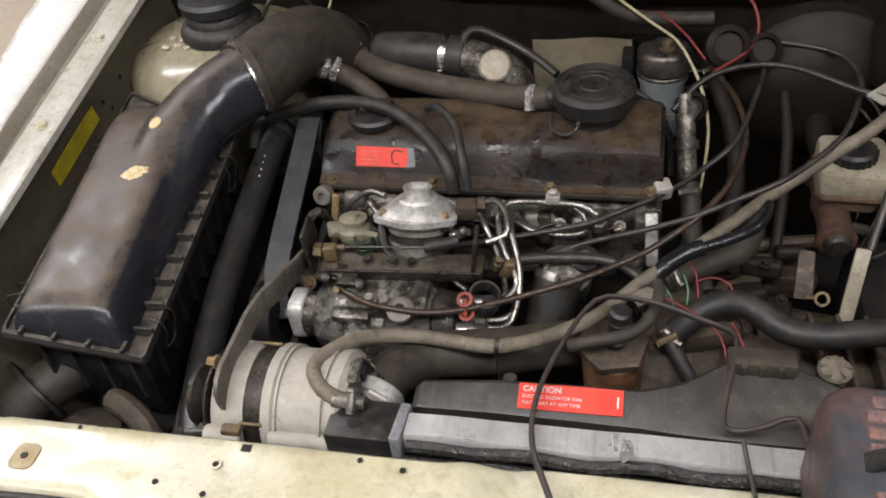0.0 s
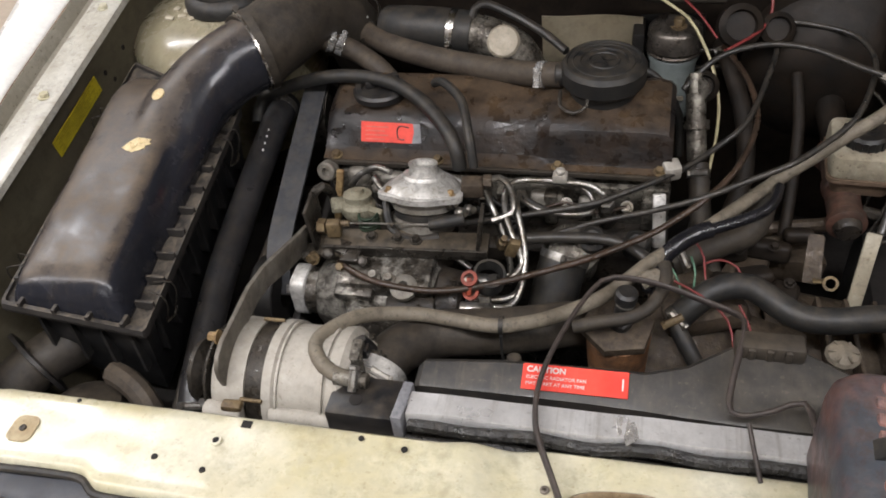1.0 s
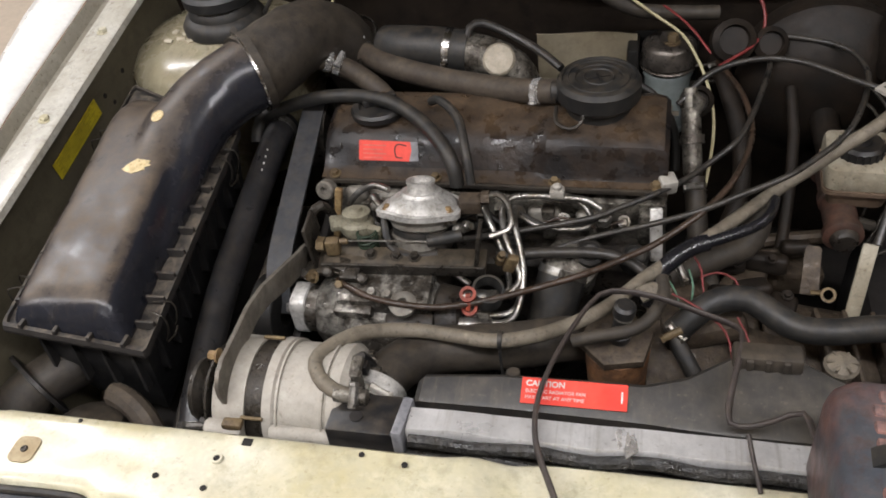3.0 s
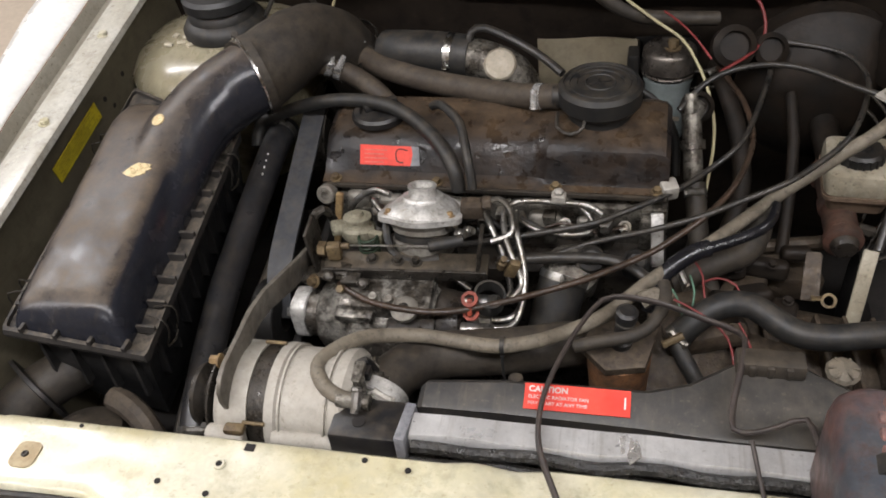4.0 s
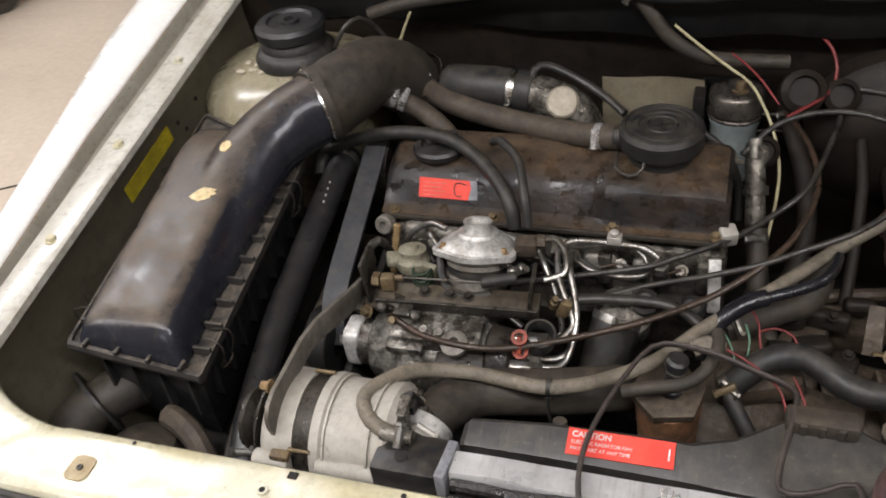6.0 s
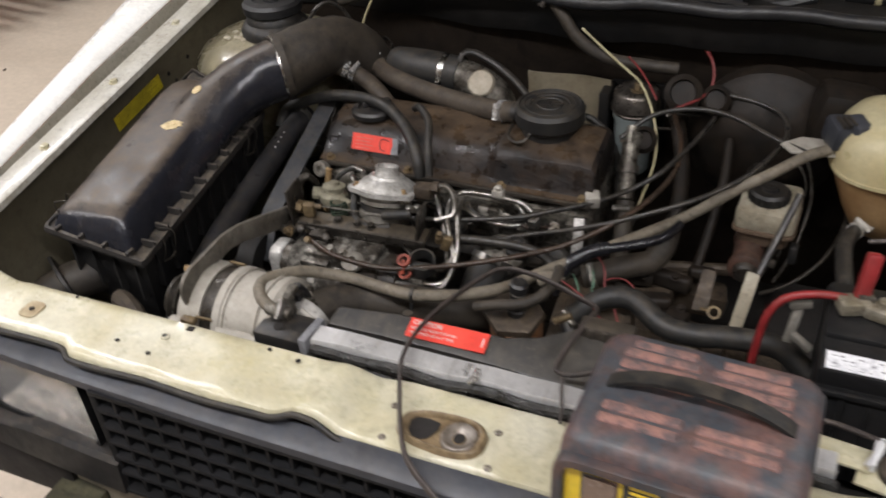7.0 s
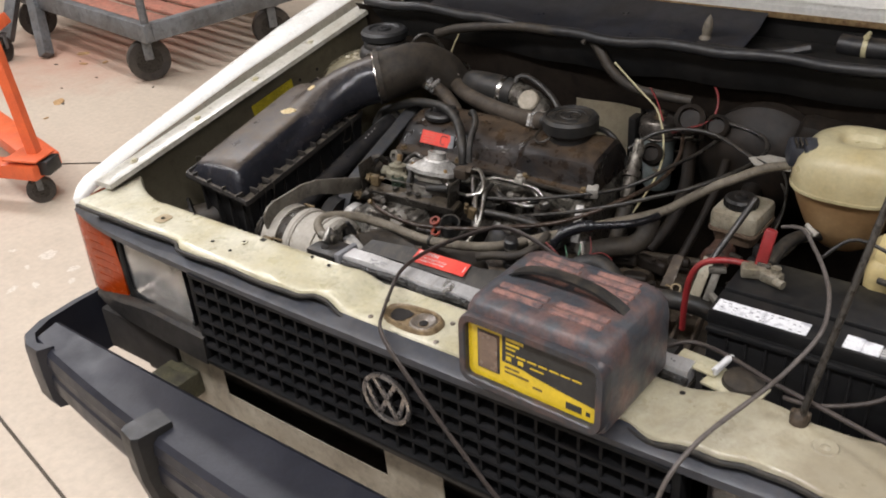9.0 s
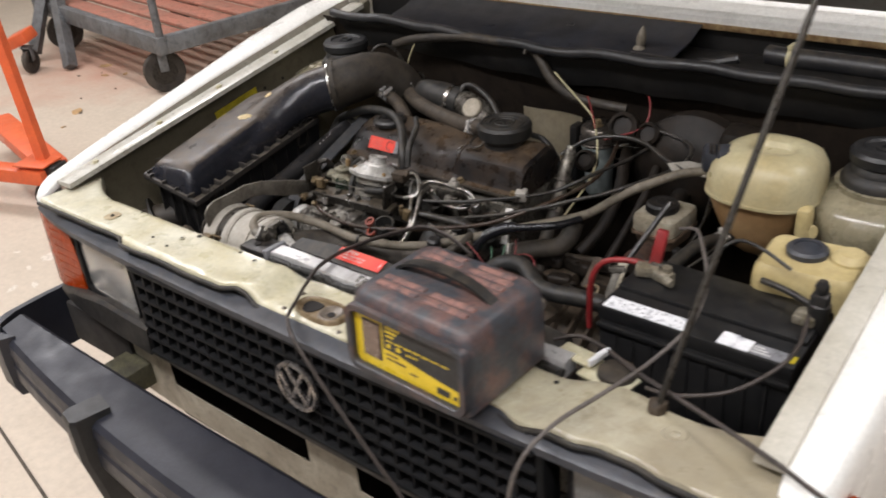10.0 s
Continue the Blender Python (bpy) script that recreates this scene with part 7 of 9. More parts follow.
hose("overflow_hose", [(-0.262, 0.141, 0.811), (-0.279, 0.142, 0.812), (-0.298, 0.150, 0.815), (-0.313, 0.168, 0.816), (-0.315, 0.185, 0.816), (-0.306, 0.205, 0.812), (-0.288, 0.232, 0.803), (-0.262, 0.252, 0.790), (-0.228, 0.260, 0.785), (-0.198, 0.264, 0.778), (-0.143, 0.256, 0.782), (-0.102, 0.272, 0.777), (-0.074, 0.296, 0.768), (-0.039, 0.324, 0.765), (-0.016, 0.348, 0.765), (0.014, 0.388, 0.765), (0.045, 0.420, 0.768), (0.083, 0.452, 0.775), (0.116, 0.488, 0.777), (0.150, 0.525, 0.780), (0.177, 0.548, 0.788), (0.206, 0.556, 0.810), (0.241, 0.568, 0.836), (0.270, 0.580, 0.852), (0.315, 0.620, 0.868), (0.345, 0.650, 0.868)], 0.0082, "hose_pale",
     "long pale dusty expansion hose looping across the engine", seg=16, clamps=((0.008, (0, -1, 1)),), clamp_mat="steel")
bm = mesh()
lathe(bm, (-0.136, 0.258, 0.782), (1, 0.05, 0), [(0.0082, -0.002), (0.0100, -0.002), (0.0100, 0.003), (0.0082, 0.003), (0.0082, -0.002)], 18)
tube(bm, [(-0.135, 0.250, 0.774), (-0.134, 0.246, 0.75), (-0.132, 0.25, 0.72)], 0.002, seg=6)
solid("cable_tie", bm, "rubber", "black cable tie round the pale hose", "cable tie")
bm = mesh()
cyl(bm, (-0.285, 0.141, 0.812), (-0.250, 0.141, 0.810), 0.0085, seg=14)
lathe(bm, (-0.272, 0.17, 0.80), (0, 0, 1), [(0, 0), (0.008, 0), (0.008, 0.012), (0.006, 0.014), (0, 0.014)], 10)
box(bm, (-0.272, 0.176, 0.812), (0.012, 0.026, 0.010), 0.002, (10, 0, 0))
solid("tank_spigot", bm, "alu_dirty", "metal spigot of the radiator tank", "pipe")

# ---- gearbox side ----
gearbox = thing("gearbox", (0.15, 0.42, 0.40), "dirt-caked gearbox casing beside the engine", "gearbox")
bm = mesh()
loft(bm, [[Vector((x, 0.44 + r * math.cos(t), 0.56 + r * 0.9 * math.sin(t))) for t in [2 * math.pi * k / 20 for k in range(20)]] for x, r in ((0.02, 0.15), (0.06, 0.155), (0.09, 0.14), (0.13, 0.115), (0.20, 0.10), (0.28, 0.09), (0.34, 0.07))])
part("casing", bm, "cast_dirty", gearbox)
bm = mesh()
for k in range(7):
    box(bm, (0.10 + 0.033 * k, 0.40, 0.645), (0.006, 0.12, 0.03), 0.002, (10, 0, 8))
part("casting_ribs", bm, "cast_dirty", gearbox)
bm = mesh()
box(bm, (0.18, 0.55, 0.64), (0.13, 0.05, 0.04), 0.008, (0, 8, 10))
box(bm, (0.14, 0.50, 0.66), (0.05, 0.06, 0.03), 0.006, (0, 0, -20))
cyl(bm, (0.10, 0.58, 0.655), (0.25, 0.60, 0.665), 0.010, seg=10)
cyl(bm, (0.13, 0.54, 0.675), (0.22, 0.56, 0.67), 0.007, seg=8)
part("shift_linkage", bm, "cast_dirty", gearbox)
bm = mesh()
box(bm, (0.085, 0.40, 0.69), (0.10, 0.07, 0.03), 0.01, (0, -10, 12))
box(bm, (0.165, 0.37, 0.665), (0.08, 0.06, 0.03), 0.01, (0, 12, -8))
part("mount_bracket", bm, "cast_dirty", gearbox)
for x, y, z, w, d, h, r in ((0.115, 0.505, 0.690, 0.050, 0.026, 0.022, 12), (0.165, 0.520, 0.684, 0.060, 0.022, 0.026, -6), (0.150, 0.480, 0.672, 0.045, 0.030, 0.020, 20), (0.185, 0.455, 0.668, 0.034, 0.040, 0.022, -14), (0.110, 0.455, 0.676, 0.030, 0.028, 0.030, 5), (0.205, 0.545, 0.690, 0.040, 0.020, 0.018, 8)):
    part("casting_lump", box(mesh(), (x, y, z), (w, d, h), 0.007, (-12, 4, r), seg=3), "booster_black", gearbox)
for x, y, z in ((0.128, 0.494, 0.703), (0.172, 0.508, 0.700), (0.190, 0.462, 0.682)):
    part("casing_bolt", bolt(mesh(), (x, y, z), (0, -0.3, 1), 0.0050, 0.005), "booster_black", gearbox)
bm = mesh()
lathe(bm, (0.223, 0.296, 0.735), (0, -0.1, 1), [(0.009, -0.05), (0.009, 0.0), (0.017, 0.004), (0.0185, 0.009), (0.016, 0.013), (0.008, 0.016), (0, 0.015)], 12)
for k in range(6):
    a = math.pi * k / 3
    box(bm, (0.223 + 0.0115 * math.cos(a), 0.2945 + 0.0115 * math.sin(a), 0.749), (0.009, 0.003, 0.005), 0.001, (0, 0, math.degrees(a)))
solid("dipper_cap", bm, "hose_pale", "dirty cream ribbed plastic cap on the gearbox", "cap")
# Added near-black sheet and blocks: they stand in for the shade below the bay.
base = thing("dark_bay_floor", (0, 0.5, 0.36), "near-black sheet added below the bay, standing in for its shade", "tray")
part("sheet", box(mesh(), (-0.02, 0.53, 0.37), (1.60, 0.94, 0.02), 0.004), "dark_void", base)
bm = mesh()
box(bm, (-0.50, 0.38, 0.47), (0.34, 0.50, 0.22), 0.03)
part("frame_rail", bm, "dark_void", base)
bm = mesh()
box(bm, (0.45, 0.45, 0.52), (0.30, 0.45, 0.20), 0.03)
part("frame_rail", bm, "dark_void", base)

# oil filter flange with its pressure switch
sw = thing("oil_filter_head", (-0.01, 0.31, 0.68), "dirty tan oil filter flange with a pressure switch", "oil filter")
bm = mesh()
plate(bm, [(0.046 * math.cos(radians(60 * k + 12)) * (1.0 if k % 2 else 0.9), 0.040 * math.sin(radians(60 * k + 12))) for k in range(6)], pose(-0.012, 0.318, 0.728, 12, 0, 0), 0.012, 0.003)
part("flange_plate", bm, "cast_dirty", sw)
bm = mesh()
cyl(bm, (-0.012, 0.33, 0.64), (-0.012, 0.320, 0.728), 0.034, 0.038, seg=24)
part("filter_can", bm, "rust", sw)
bm = mesh()
lathe(bm, (-0.010, 0.316, 0.738), (0.10, -0.05, 1), [(0, 0), (0.013, 0), (0.013, 0.008), (0.010, 0.010), (0.010, 0.040), (0.0125, 0.042), (0.0125, 0.054), (0.009, 0.057), (0, 0.057)], 16)
part("switch", bm, "black_plastic", sw)
bm = mesh()
lathe(bm, (-0.006, 0.314, 0.776), (0.10, -0.05, 1), [(0, 0), (0.0115, 0), (0.0115, 0.010), (0.009, 0.013), (0, 0.013)], 16)
part("switch_cap", bm, "alu_mid", sw, "bright switch cap")
hose("switch_boot", [(-0.06, 0.290, 0.755), (-0.03, 0.292, 0.765), (0.005, 0.300, 0.770), (0.025, 0.318, 0.775), (0.036, 0.345, 0.782), (0.034, 0.37, 0.785)], 0.0075, "hose_dusty", "dusty rubber hose bent up beside the switch", seg=12)
bm = mesh()
tube(bm, [(0.010, 0.352, 0.772), (0.025, 0.356, 0.778), (0.042, 0.352, 0.774)], 0.010, seg=10)
solid("loom_plug", bm, "hose_pale", "pale dusty wiring plug", "plug")

hose("gearbox_hose", [(0.055, 0.362, 0.708), (0.078, 0.376, 0.728), (0.103, 0.387, 0.740), (0.135, 0.388, 0.742), (0.165, 0.370, 0.734), (0.190, 0.358, 0.730), (0.225, 0.357, 0.730), (0.273, 0.366, 0.731), (0.33, 0.372, 0.725), (0.37, 0.36, 0.70)], 0.0155, "rubber",
     "smooth black coolant hose winding over the gearbox", seg=18, clamps=((0.03, (-0.5, -1, 0.3)),))
hose("stub_hose", [(0.050, 0.350, 0.715), (0.062, 0.335, 0.700), (0.078, 0.318, 0.680), (0.09, 0.305, 0.65)], 0.010, "rubber", "short black hose stub with a dirty clamp", seg=12, clamps=((0.1, (0, -1, 1)),), clamp_mat="zinc_yellow")
hose("glossy_hose", [(0.020, 0.384, 0.728), (0.024, 0.391, 0.745), (0.036, 0.409, 0.765), (0.066, 0.430, 0.780), (0.085, 0.439, 0.782)], 0.0105, "rubber_gloss", "glossy new black hose beside the pale one", seg=16)
hose("sleeved_hose", [(0.074, 0.434, 0.781), (0.112, 0.451, 0.785), (0.146, 0.473, 0.787), (0.160, 0.500, 0.785), (0.166, 0.528, 0.781)], 0.0070, "rubber_gloss", "thin glossy black hose running along the pale one", seg=14)
hose("elbow_hose", [(0.045, 0.46, 0.705), (0.080, 0.474, 0.715), (0.108, 0.488, 0.722), (0.134, 0.500, 0.726), (0.148, 0.518, 0.742), (0.150, 0.536, 0.768)], 0.018, "hose_dusty", "dusty black elbow hose with a bright clamp", seg=18, clamps=((0.12, (0, -1, 1)),), clamp_mat="steel")
bm = mesh()
plate(bm, [(-0.010, -0.032), (0.007, -0.032), (0.013, -0.025), (0.010, -0.018), (0.010, 0.026), (0.007, 0.030), (-0.007, 0.030), (-0.010, 0.026)], pose(0.217, 0.490, 0.702, 45, 0, -6), 0.004, 0.001)
solid("speckled_bracket", bm, "cast_dirty", "speckled tan steel bracket on the gearbox", "bracket")
bm = mesh()
lathe(bm, (0.236, 0.461, 0.688), (0.1, -0.75, 0.7), [(0.0062, 0), (0.0095, 0), (0.0095, 0.003), (0.0062, 0.003), (0.0062, 0)], 24)
box(bm, (0.223, 0.464, 0.688), (0.014, 0.010, 0.003), 0.001, (-20, 0, 0))
solid("tan_ring", bm, "zinc_yellow", "flat tan ring on the end of the bracket", "ring")
bm = mesh()
box(bm, (0.272, 0.470, 0.700), (0.018, 0.005, 0.105), 0.0015, (-25, 8, 0))
solid("white_strap", bm, "res_white", "white-painted flat metal strap", "strap")
cable("black_stay", [(0.285, 0.49, 0.748), (0.300, 0.53, 0.785), (0.318, 0.58, 0.83)], 0.0055, "cable_black", "black sleeved stay running up from the strap", "stay")

# brake booster, master cylinder and reservoir
boost = thing("brake_booster", (0.27, 0.80, 0.66), "dusty black drum-shaped brake booster on the firewall", "brake booster")
bm = mesh()
lathe(bm, (0.245, 0.870, 0.775), (0.05, -1, 0), [(0, 0), (0.112, 0), (0.118, 0.012), (0.116, 0.042), (0.122, 0.046), (0.122, 0.054), (0.110, 0.060), (0.085, 0.090), (0.045, 0.105), (0, 0.106)], 44)
part("drum", bm, "booster_black", boost, "", 30)
bm = mesh()
cyl(bm, (0.252, 0.775, 0.748), (0.262, 0.690, 0.722), 0.020, seg=16)
part("push_tube", bm, "booster_black", boost)
res = thing("brake_reservoir", (0.277, 0.634, 0.69), "dirty white brake fluid reservoir with black cap", "reservoir")
bm = mesh()
loft(bm, [[pose(0.280, 0.640, 0, 0, 0, -3) @ Vector((x, y, z)) for x, y in round_rect(0.086 * s, 0.098 * s, 0.012)] for z, s in ((0.748, 0.96), (0.751, 1.0), (0.772, 1.0), (0.779, 0.96), (0.782, 0.86))])
part("upper_half", bm, "res_white", res)
bm = mesh()
loft(bm, [[pose(0.280, 0.640, 0, 0, 0, -3) @ Vector((x, y, z)) for x, y in round_rect(0.086 * s, 0.098 * s, 0.012)] for z, s in ((0.716, 0.72), (0.719, 0.82), (0.740, 0.93), (0.743, 1.04), (0.7485, 1.04))])
part("lower_half", bm, "res_brown", res, "brown fluid-stained lower half")
cap = mesh()
lathe(cap, (0.277, 0.634, 0.780), (0, 0, 1), [(0, 0), (0.027, 0), (0.029, 0.004), (0.029, 0.015), (0.025, 0.019), (0.012, 0.019), (0.011, 0.023), (0.005, 0.024), (0, 0.021)], 28)
c = part("cap", cap, "black_plastic", res, "black ribbed screw cap")
bm = mesh()
for k in range(20):
    a = 2 * math.pi * k / 20
    box(bm, (0.277 + 0.029 * math.cos(a), 0.634 + 0.029 * math.sin(a), 0.789), (0.003, 0.003, 0.012), turn=(0, 0, math.degrees(a)))
part("grip_ribs", bm, "black_plastic", c, smooth=0)
mc = thing("master_cylinder", (0.28, 0.60, 0.65), "rusty brown brake master cylinder", "brake cylinder")
bm = mesh()
lathe(bm, (0.262, 0.705, 0.708), (0.01, -1, -0.06), [(0, 0), (0.030, 0), (0.030, 0.010), (0.022, 0.014), (0.022, 0.060), (0.025, 0.064), (0.025, 0.078), (0.022, 0.082), (0.022, 0.130), (0.0255, 0.134), (0.0255, 0.145), (0.020, 0.148), (0, 0.148)], 24)
for y in (0.61, 0.67):
    cyl(bm, (0.266, y, 0.705), (0.270, y, 0.722), 0.015, seg=14)
part("barrel", bm, "rust_cast", mc, "rough rusty cast barrel")
bm = mesh()
cyl(bm, (0.264, 0.558, 0.699), (0.2645, 0.546, 0.698), 0.0185, 0.016, seg=16)
part("end_plug", bm, "grease", mc)
part("union", cyl(mesh(), (0.282, 0.585, 0.704), (0.304, 0.582, 0.700), 0.0085, seg=8), "steel_dark", mc)
bm = mesh()
box(bm, (0.325, 0.60, 0.715), (0.012, 0.018, 0.03), 0.003)
part("switch", bm, "black_plastic", mc)

# coolant expansion tank with its bracket and level plug
tank = thing("expansion_tank", (0.443, 0.690, 0.72), "rounded yellowed coolant tank, brown coolant below the seam", "coolant tank")


def tank_rows(levels):
    rows = []
    for z, sx, sy, dx in levels:
        rows.append([Vector((0.443 + dx + sx * math.copysign(abs(math.cos(t)) ** 0.75, math.cos(t)), 0.690 + sy * math.copysign(abs(math.sin(t)) ** 0.75, math.sin(t)), z)) for t in [2 * math.pi * k / 40 for k in range(40)]])
    return rows


part("lower_shell", loft(mesh(), tank_rows(((0.722, 0.022, 0.022, 0.0), (0.726, 0.034, 0.034, 0), (0.742, 0.052, 0.052, 0), (0.775, 0.068, 0.068, 0), (0.815, 0.084, 0.082, 0), (0.842, 0.092, 0.090, 0)))), "tank_brown", tank, "lower shell brown with coolant", 50)
part("seam", loft(mesh(), tank_rows(((0.841, 0.092, 0.090, 0), (0.8425, 0.0975, 0.0955, 0), (0.8475, 0.0975, 0.0955, 0), (0.849, 0.092, 0.090, 0)))), "tank_yellow", tank)
part("upper_shell", loft(mesh(), tank_rows(((0.8485, 0.096, 0.094, 0), (0.868, 0.095, 0.093, 0), (0.890, 0.091, 0.089, 0.002), (0.908, 0.080, 0.079, 0.004), (0.919, 0.062, 0.060, 0.005), (0.922, 0.045, 0.043, 0.006), (0.919, 0.036, 0.026, 0.006), (0.910, 0.031, 0.021, 0.006)))), "tank_yellow", tank, "yellowed translucent upper shell", 50)
bm = mesh()
cyl(bm, (0.528, 0.640, 0.805), (0.548, 0.630, 0.81), 0.012, seg=12)
box(bm, (0.531, 0.632, 0.825), (0.024, 0.03, 0.055), 0.008)
part("strap_lug", bm, "tank_pale", tank)
sens = thing("tank_plug", (0.352, 0.670, 0.86), "dark level plug on a pale bracket beside the tank", "plug")
bm = mesh()
plate(bm, [(-0.035, -0.018), (0.035, -0.022), (0.040, 0.018), (-0.01, 0.024), (-0.045, 0.004)], pose(0.322, 0.655, 0.864, 4, 6, 20), 0.003)
part("bracket_plate", bm, "alu_cast", sens, "pale grey bracket plate")
bm = mesh()
box(bm, (0.360, 0.668, 0.888), (0.050, 0.046, 0.040), 0.008, (4, 6, 25))
box(bm, (0.378, 0.660, 0.893), (0.030, 0.050, 0.046), 0.010, (0, 0, 25))
cyl(bm, (0.372, 0.672, 0.890), (0.396, 0.684, 0.890), 0.022, seg=8)
part("plug_body", bm, "trim_grey", sens, "slate-grey faceted plug body", 25)
for k in range(5):
    part("plug_fin", box(mesh(), (0.352 + 0.007 * k, 0.653 + 0.003 * k, 0.911), (0.003, 0.030, 0.008), 0.001, (0, 0, 25)), "hose_dusty", sens)

# washer bottle
wash = thing("washer_bottle", (0.615, 0.45, 0.74), "pale yellow washer bottle with round grey cap", "washer bottle")
bm = mesh()
m = pose(0.603, 0.452, 0, 0, 0, 4)
loft(bm, [[m @ Vector((x, y, z)) for x, y in round_rect(0.146 * s, 0.115 * s, 0.018, 5)] for z, s in ((0.70, 0.94), (0.71, 0.98), (0.845, 1.0), (0.860, 0.97), (0.868, 0.88))])
body = part("bottle", bm, "tank_pale", wash, "", 40)
bm = mesh()
lathe(bm, (0.592, 0.458, 0.866), (0, 0, 1), [(0, 0), (0.029, 0), (0.030, 0.010), (0.026, 0.014), (0.020, 0.014), (0.019, 0.011), (0, 0.011)], 28)
part("cap", bm, "trim_grey", wash, "round grey cap")
bm = mesh()
lathe(bm, (0.650, 0.470, 0.862), (0, 0, 1), [(0.028, 0), (0.027, 0.010), (0.018, 0.018), (0, 0.020)], 24)
part("pump_bulge", bm, "tank_pale", body)
bm = mesh()
box(bm, (0.648, 0.352, 0.848), (0.024, 0.024, 0.056), 0.006)
cyl(bm, (0.648, 0.352, 0.815), (0.648, 0.352, 0.86), 0.015, seg=14)
lathe(bm, (0.648, 0.352, 0.874), (0, 0, 1), [(0, 0), (0.008, 0), (0.010, 0.012), (0.006, 0.020), (0, 0.020)], 12)
part("pump", bm, "black_plastic", wash, "black washer pump")
cable("washer_hose", [(0.556, 0.386, 0.848), (0.580, 0.376, 0.852), (0.612, 0.368, 0.850), (0.644, 0.356, 0.846)], 0.005, "cable_black", "thin dark washer hose on the bottle", "hose")
cable("washer_tube", [(0.475, 0.375, 0.862), (0.508, 0.395, 0.895), (0.545, 0.390, 0.898), (0.595, 0.385, 0.878)], 0.0028, "cable_black", "thin black tube looping to the washer bottle", "tube")

# rubber bump stops on the strut towers
for x, y, z in ((-0.632, 0.760, 0.905), (0.612, 0.745, 0.876)):
    s = thing("strut_bearing", (x, y, z), "black ribbed rubber strut bearing cap on its tower", "strut bearing", "strut bearings")
    bm = mesh()
    lathe(bm, (x, y, z - 0.008), (0, 0, 1), [(0, 0), (0.064, 0), (0.064, 0.010), (0.058, 0.020), (0.052, 0.024), (0.050, 0.034), (0.046, 0.038), (0, 0.038)], 36)
    part("lower_ring", bm, "rubber", s)
    bm = mesh()
    lathe(bm, (x, y, z + 0.028), (0, 0, 1), [(0, 0), (0.048, 0.002), (0.054, 0.006), (0.055, 0.020), (0.050, 0.026), (0.036, 0.028), (0.033, 0.024), (0.016, 0.024), (0.015, 0.028), (0.008, 0.028), (0.007, 0.023), (0, 0.023)], 36)
    part("cap", bm, "rubber_clean", s, "shiny black cap")
cable("strut_wire", [(-0.565, 0.76, 0.915), (-0.545, 0.77, 0.945), (-0.530, 0.79, 0.950), (-0.515, 0.81, 0.93), (-0.505, 0.82, 0.905)], 0.0035, "cable_black", "black cable looped behind the strut tower")
bm = mesh()
for k in range(6):
    box(bm, (-0.705 + 0.018 * (k % 3), 0.705 + 0.022 * (k // 3) + 0.006 * (k % 2), 0.897), (0.013, 0.008, 0.004), 0.0015, (5 * k, 8, 30 * k))
solid("foam_scraps", bm, "foam_pale", "pale scraps of old foam on the strut tower", "scraps")

# ---- battery ----
bat = thing("battery", (0.512, 0.325, 0.65), "black car battery with white and grey labels", "battery")
bm = mesh()
box(bm, (0.512, 0.327, 0.725), (0.284, 0.166, 0.150), 0.005)
part("case", bm, "battery_black", bat)
bm = mesh()
box(bm, (0.512, 0.324, 0.808), (0.288, 0.160, 0.024), 0.004)
box(bm, (0.512, 0.350, 0.822), (0.282, 0.100, 0.010), 0.003)
lid = part("lid", bm, "battery_black", bat)
bm = mesh()
for k in range(9):
    box(bm, (0.40 + 0.028 * k, 0.243, 0.730), (0.004, 0.004, 0.12), 0.001)
box(bm, (0.512, 0.241, 0.790), (0.285, 0.006, 0.008), 0.002)
part("case_ribs", bm, "battery_black", bat)
for x0, x1, mt, y0, y1 in ((0.375, 0.503, "sticker_worn", 0.2475, 0.2765), (0.549, 0.572, "sticker_worn", 0.2475, 0.278), (0.5725, 0.594, "sticker_worn", 0.2475, 0.275), (0.596, 0.640, "sticker_grey", 0.2475, 0.272), (0.642, 0.653, "sticker_yellow", 0.254, 0.270)):
    bm = mesh()
    plate(bm, [(x0, y0), (x1, y0), (x1, y1), (x0, y1)], pose(0, 0, 0.8202), 0.0008)
    part("label", bm, mt, lid, "printed battery label")
print_rng = random.Random(9)
bars([(0.379 + 0.0100 * (k // 4) + print_rng.uniform(0, 0.003), 0.2500 + 0.0062 * (k % 4) + print_rng.uniform(0, 0.0012), print_rng.uniform(0.002, 0.007), print_rng.uniform(0.0006, 0.0022)) for k in range(48) if print_rng.random() > 0.35], pose(0, 0, 0.8211), "sticker_grey", lid)
bars([(0.592, 0.252 + 0.006 * k, 0.030 - 0.006 * k, 0.0025) for k in range(3)], pose(0, 0, 0.8211), "ink_white", lid)
bars([(0.57, 0.2445, 0.018, 0.005), (0.605, 0.2445, 0.03, 0.004)], pose(0, 0, 0.8125), "ink_white", lid)
bm = mesh()
cyl(bm, (0.405, 0.352, 0.825), (0.405, 0.352, 0.846), 0.009, seg=12)
box(bm, (0.396, 0.346, 0.838), (0.036, 0.026, 0.018), 0.004, (0, 0, 20))
part("positive_clamp", bm, "lead", bat, "corroded lead terminal clamp")
bm = mesh()
box(bm, (0.424, 0.343, 0.836), (0.028, 0.022, 0.016), 0.003, (0, 0, -15))
cyl(bm, (0.432, 0.330, 0.838), (0.446, 0.325, 0.838), 0.007, seg=8)
lathe(bm, (0.428, 0.345, 0.842), (0, 0, 1), [(0, 0), (0.008, 0), (0.008, 0.010), (0, 0.010)], 6)
part("clamp_bolts", bm, "lead", bat)
bm = mesh()
cyl(bm, (0.630, 0.352, 0.825), (0.630, 0.352, 0.843), 0.009, seg=12)
box(bm, (0.634, 0.345, 0.835), (0.030, 0.028, 0.014), 0.003)
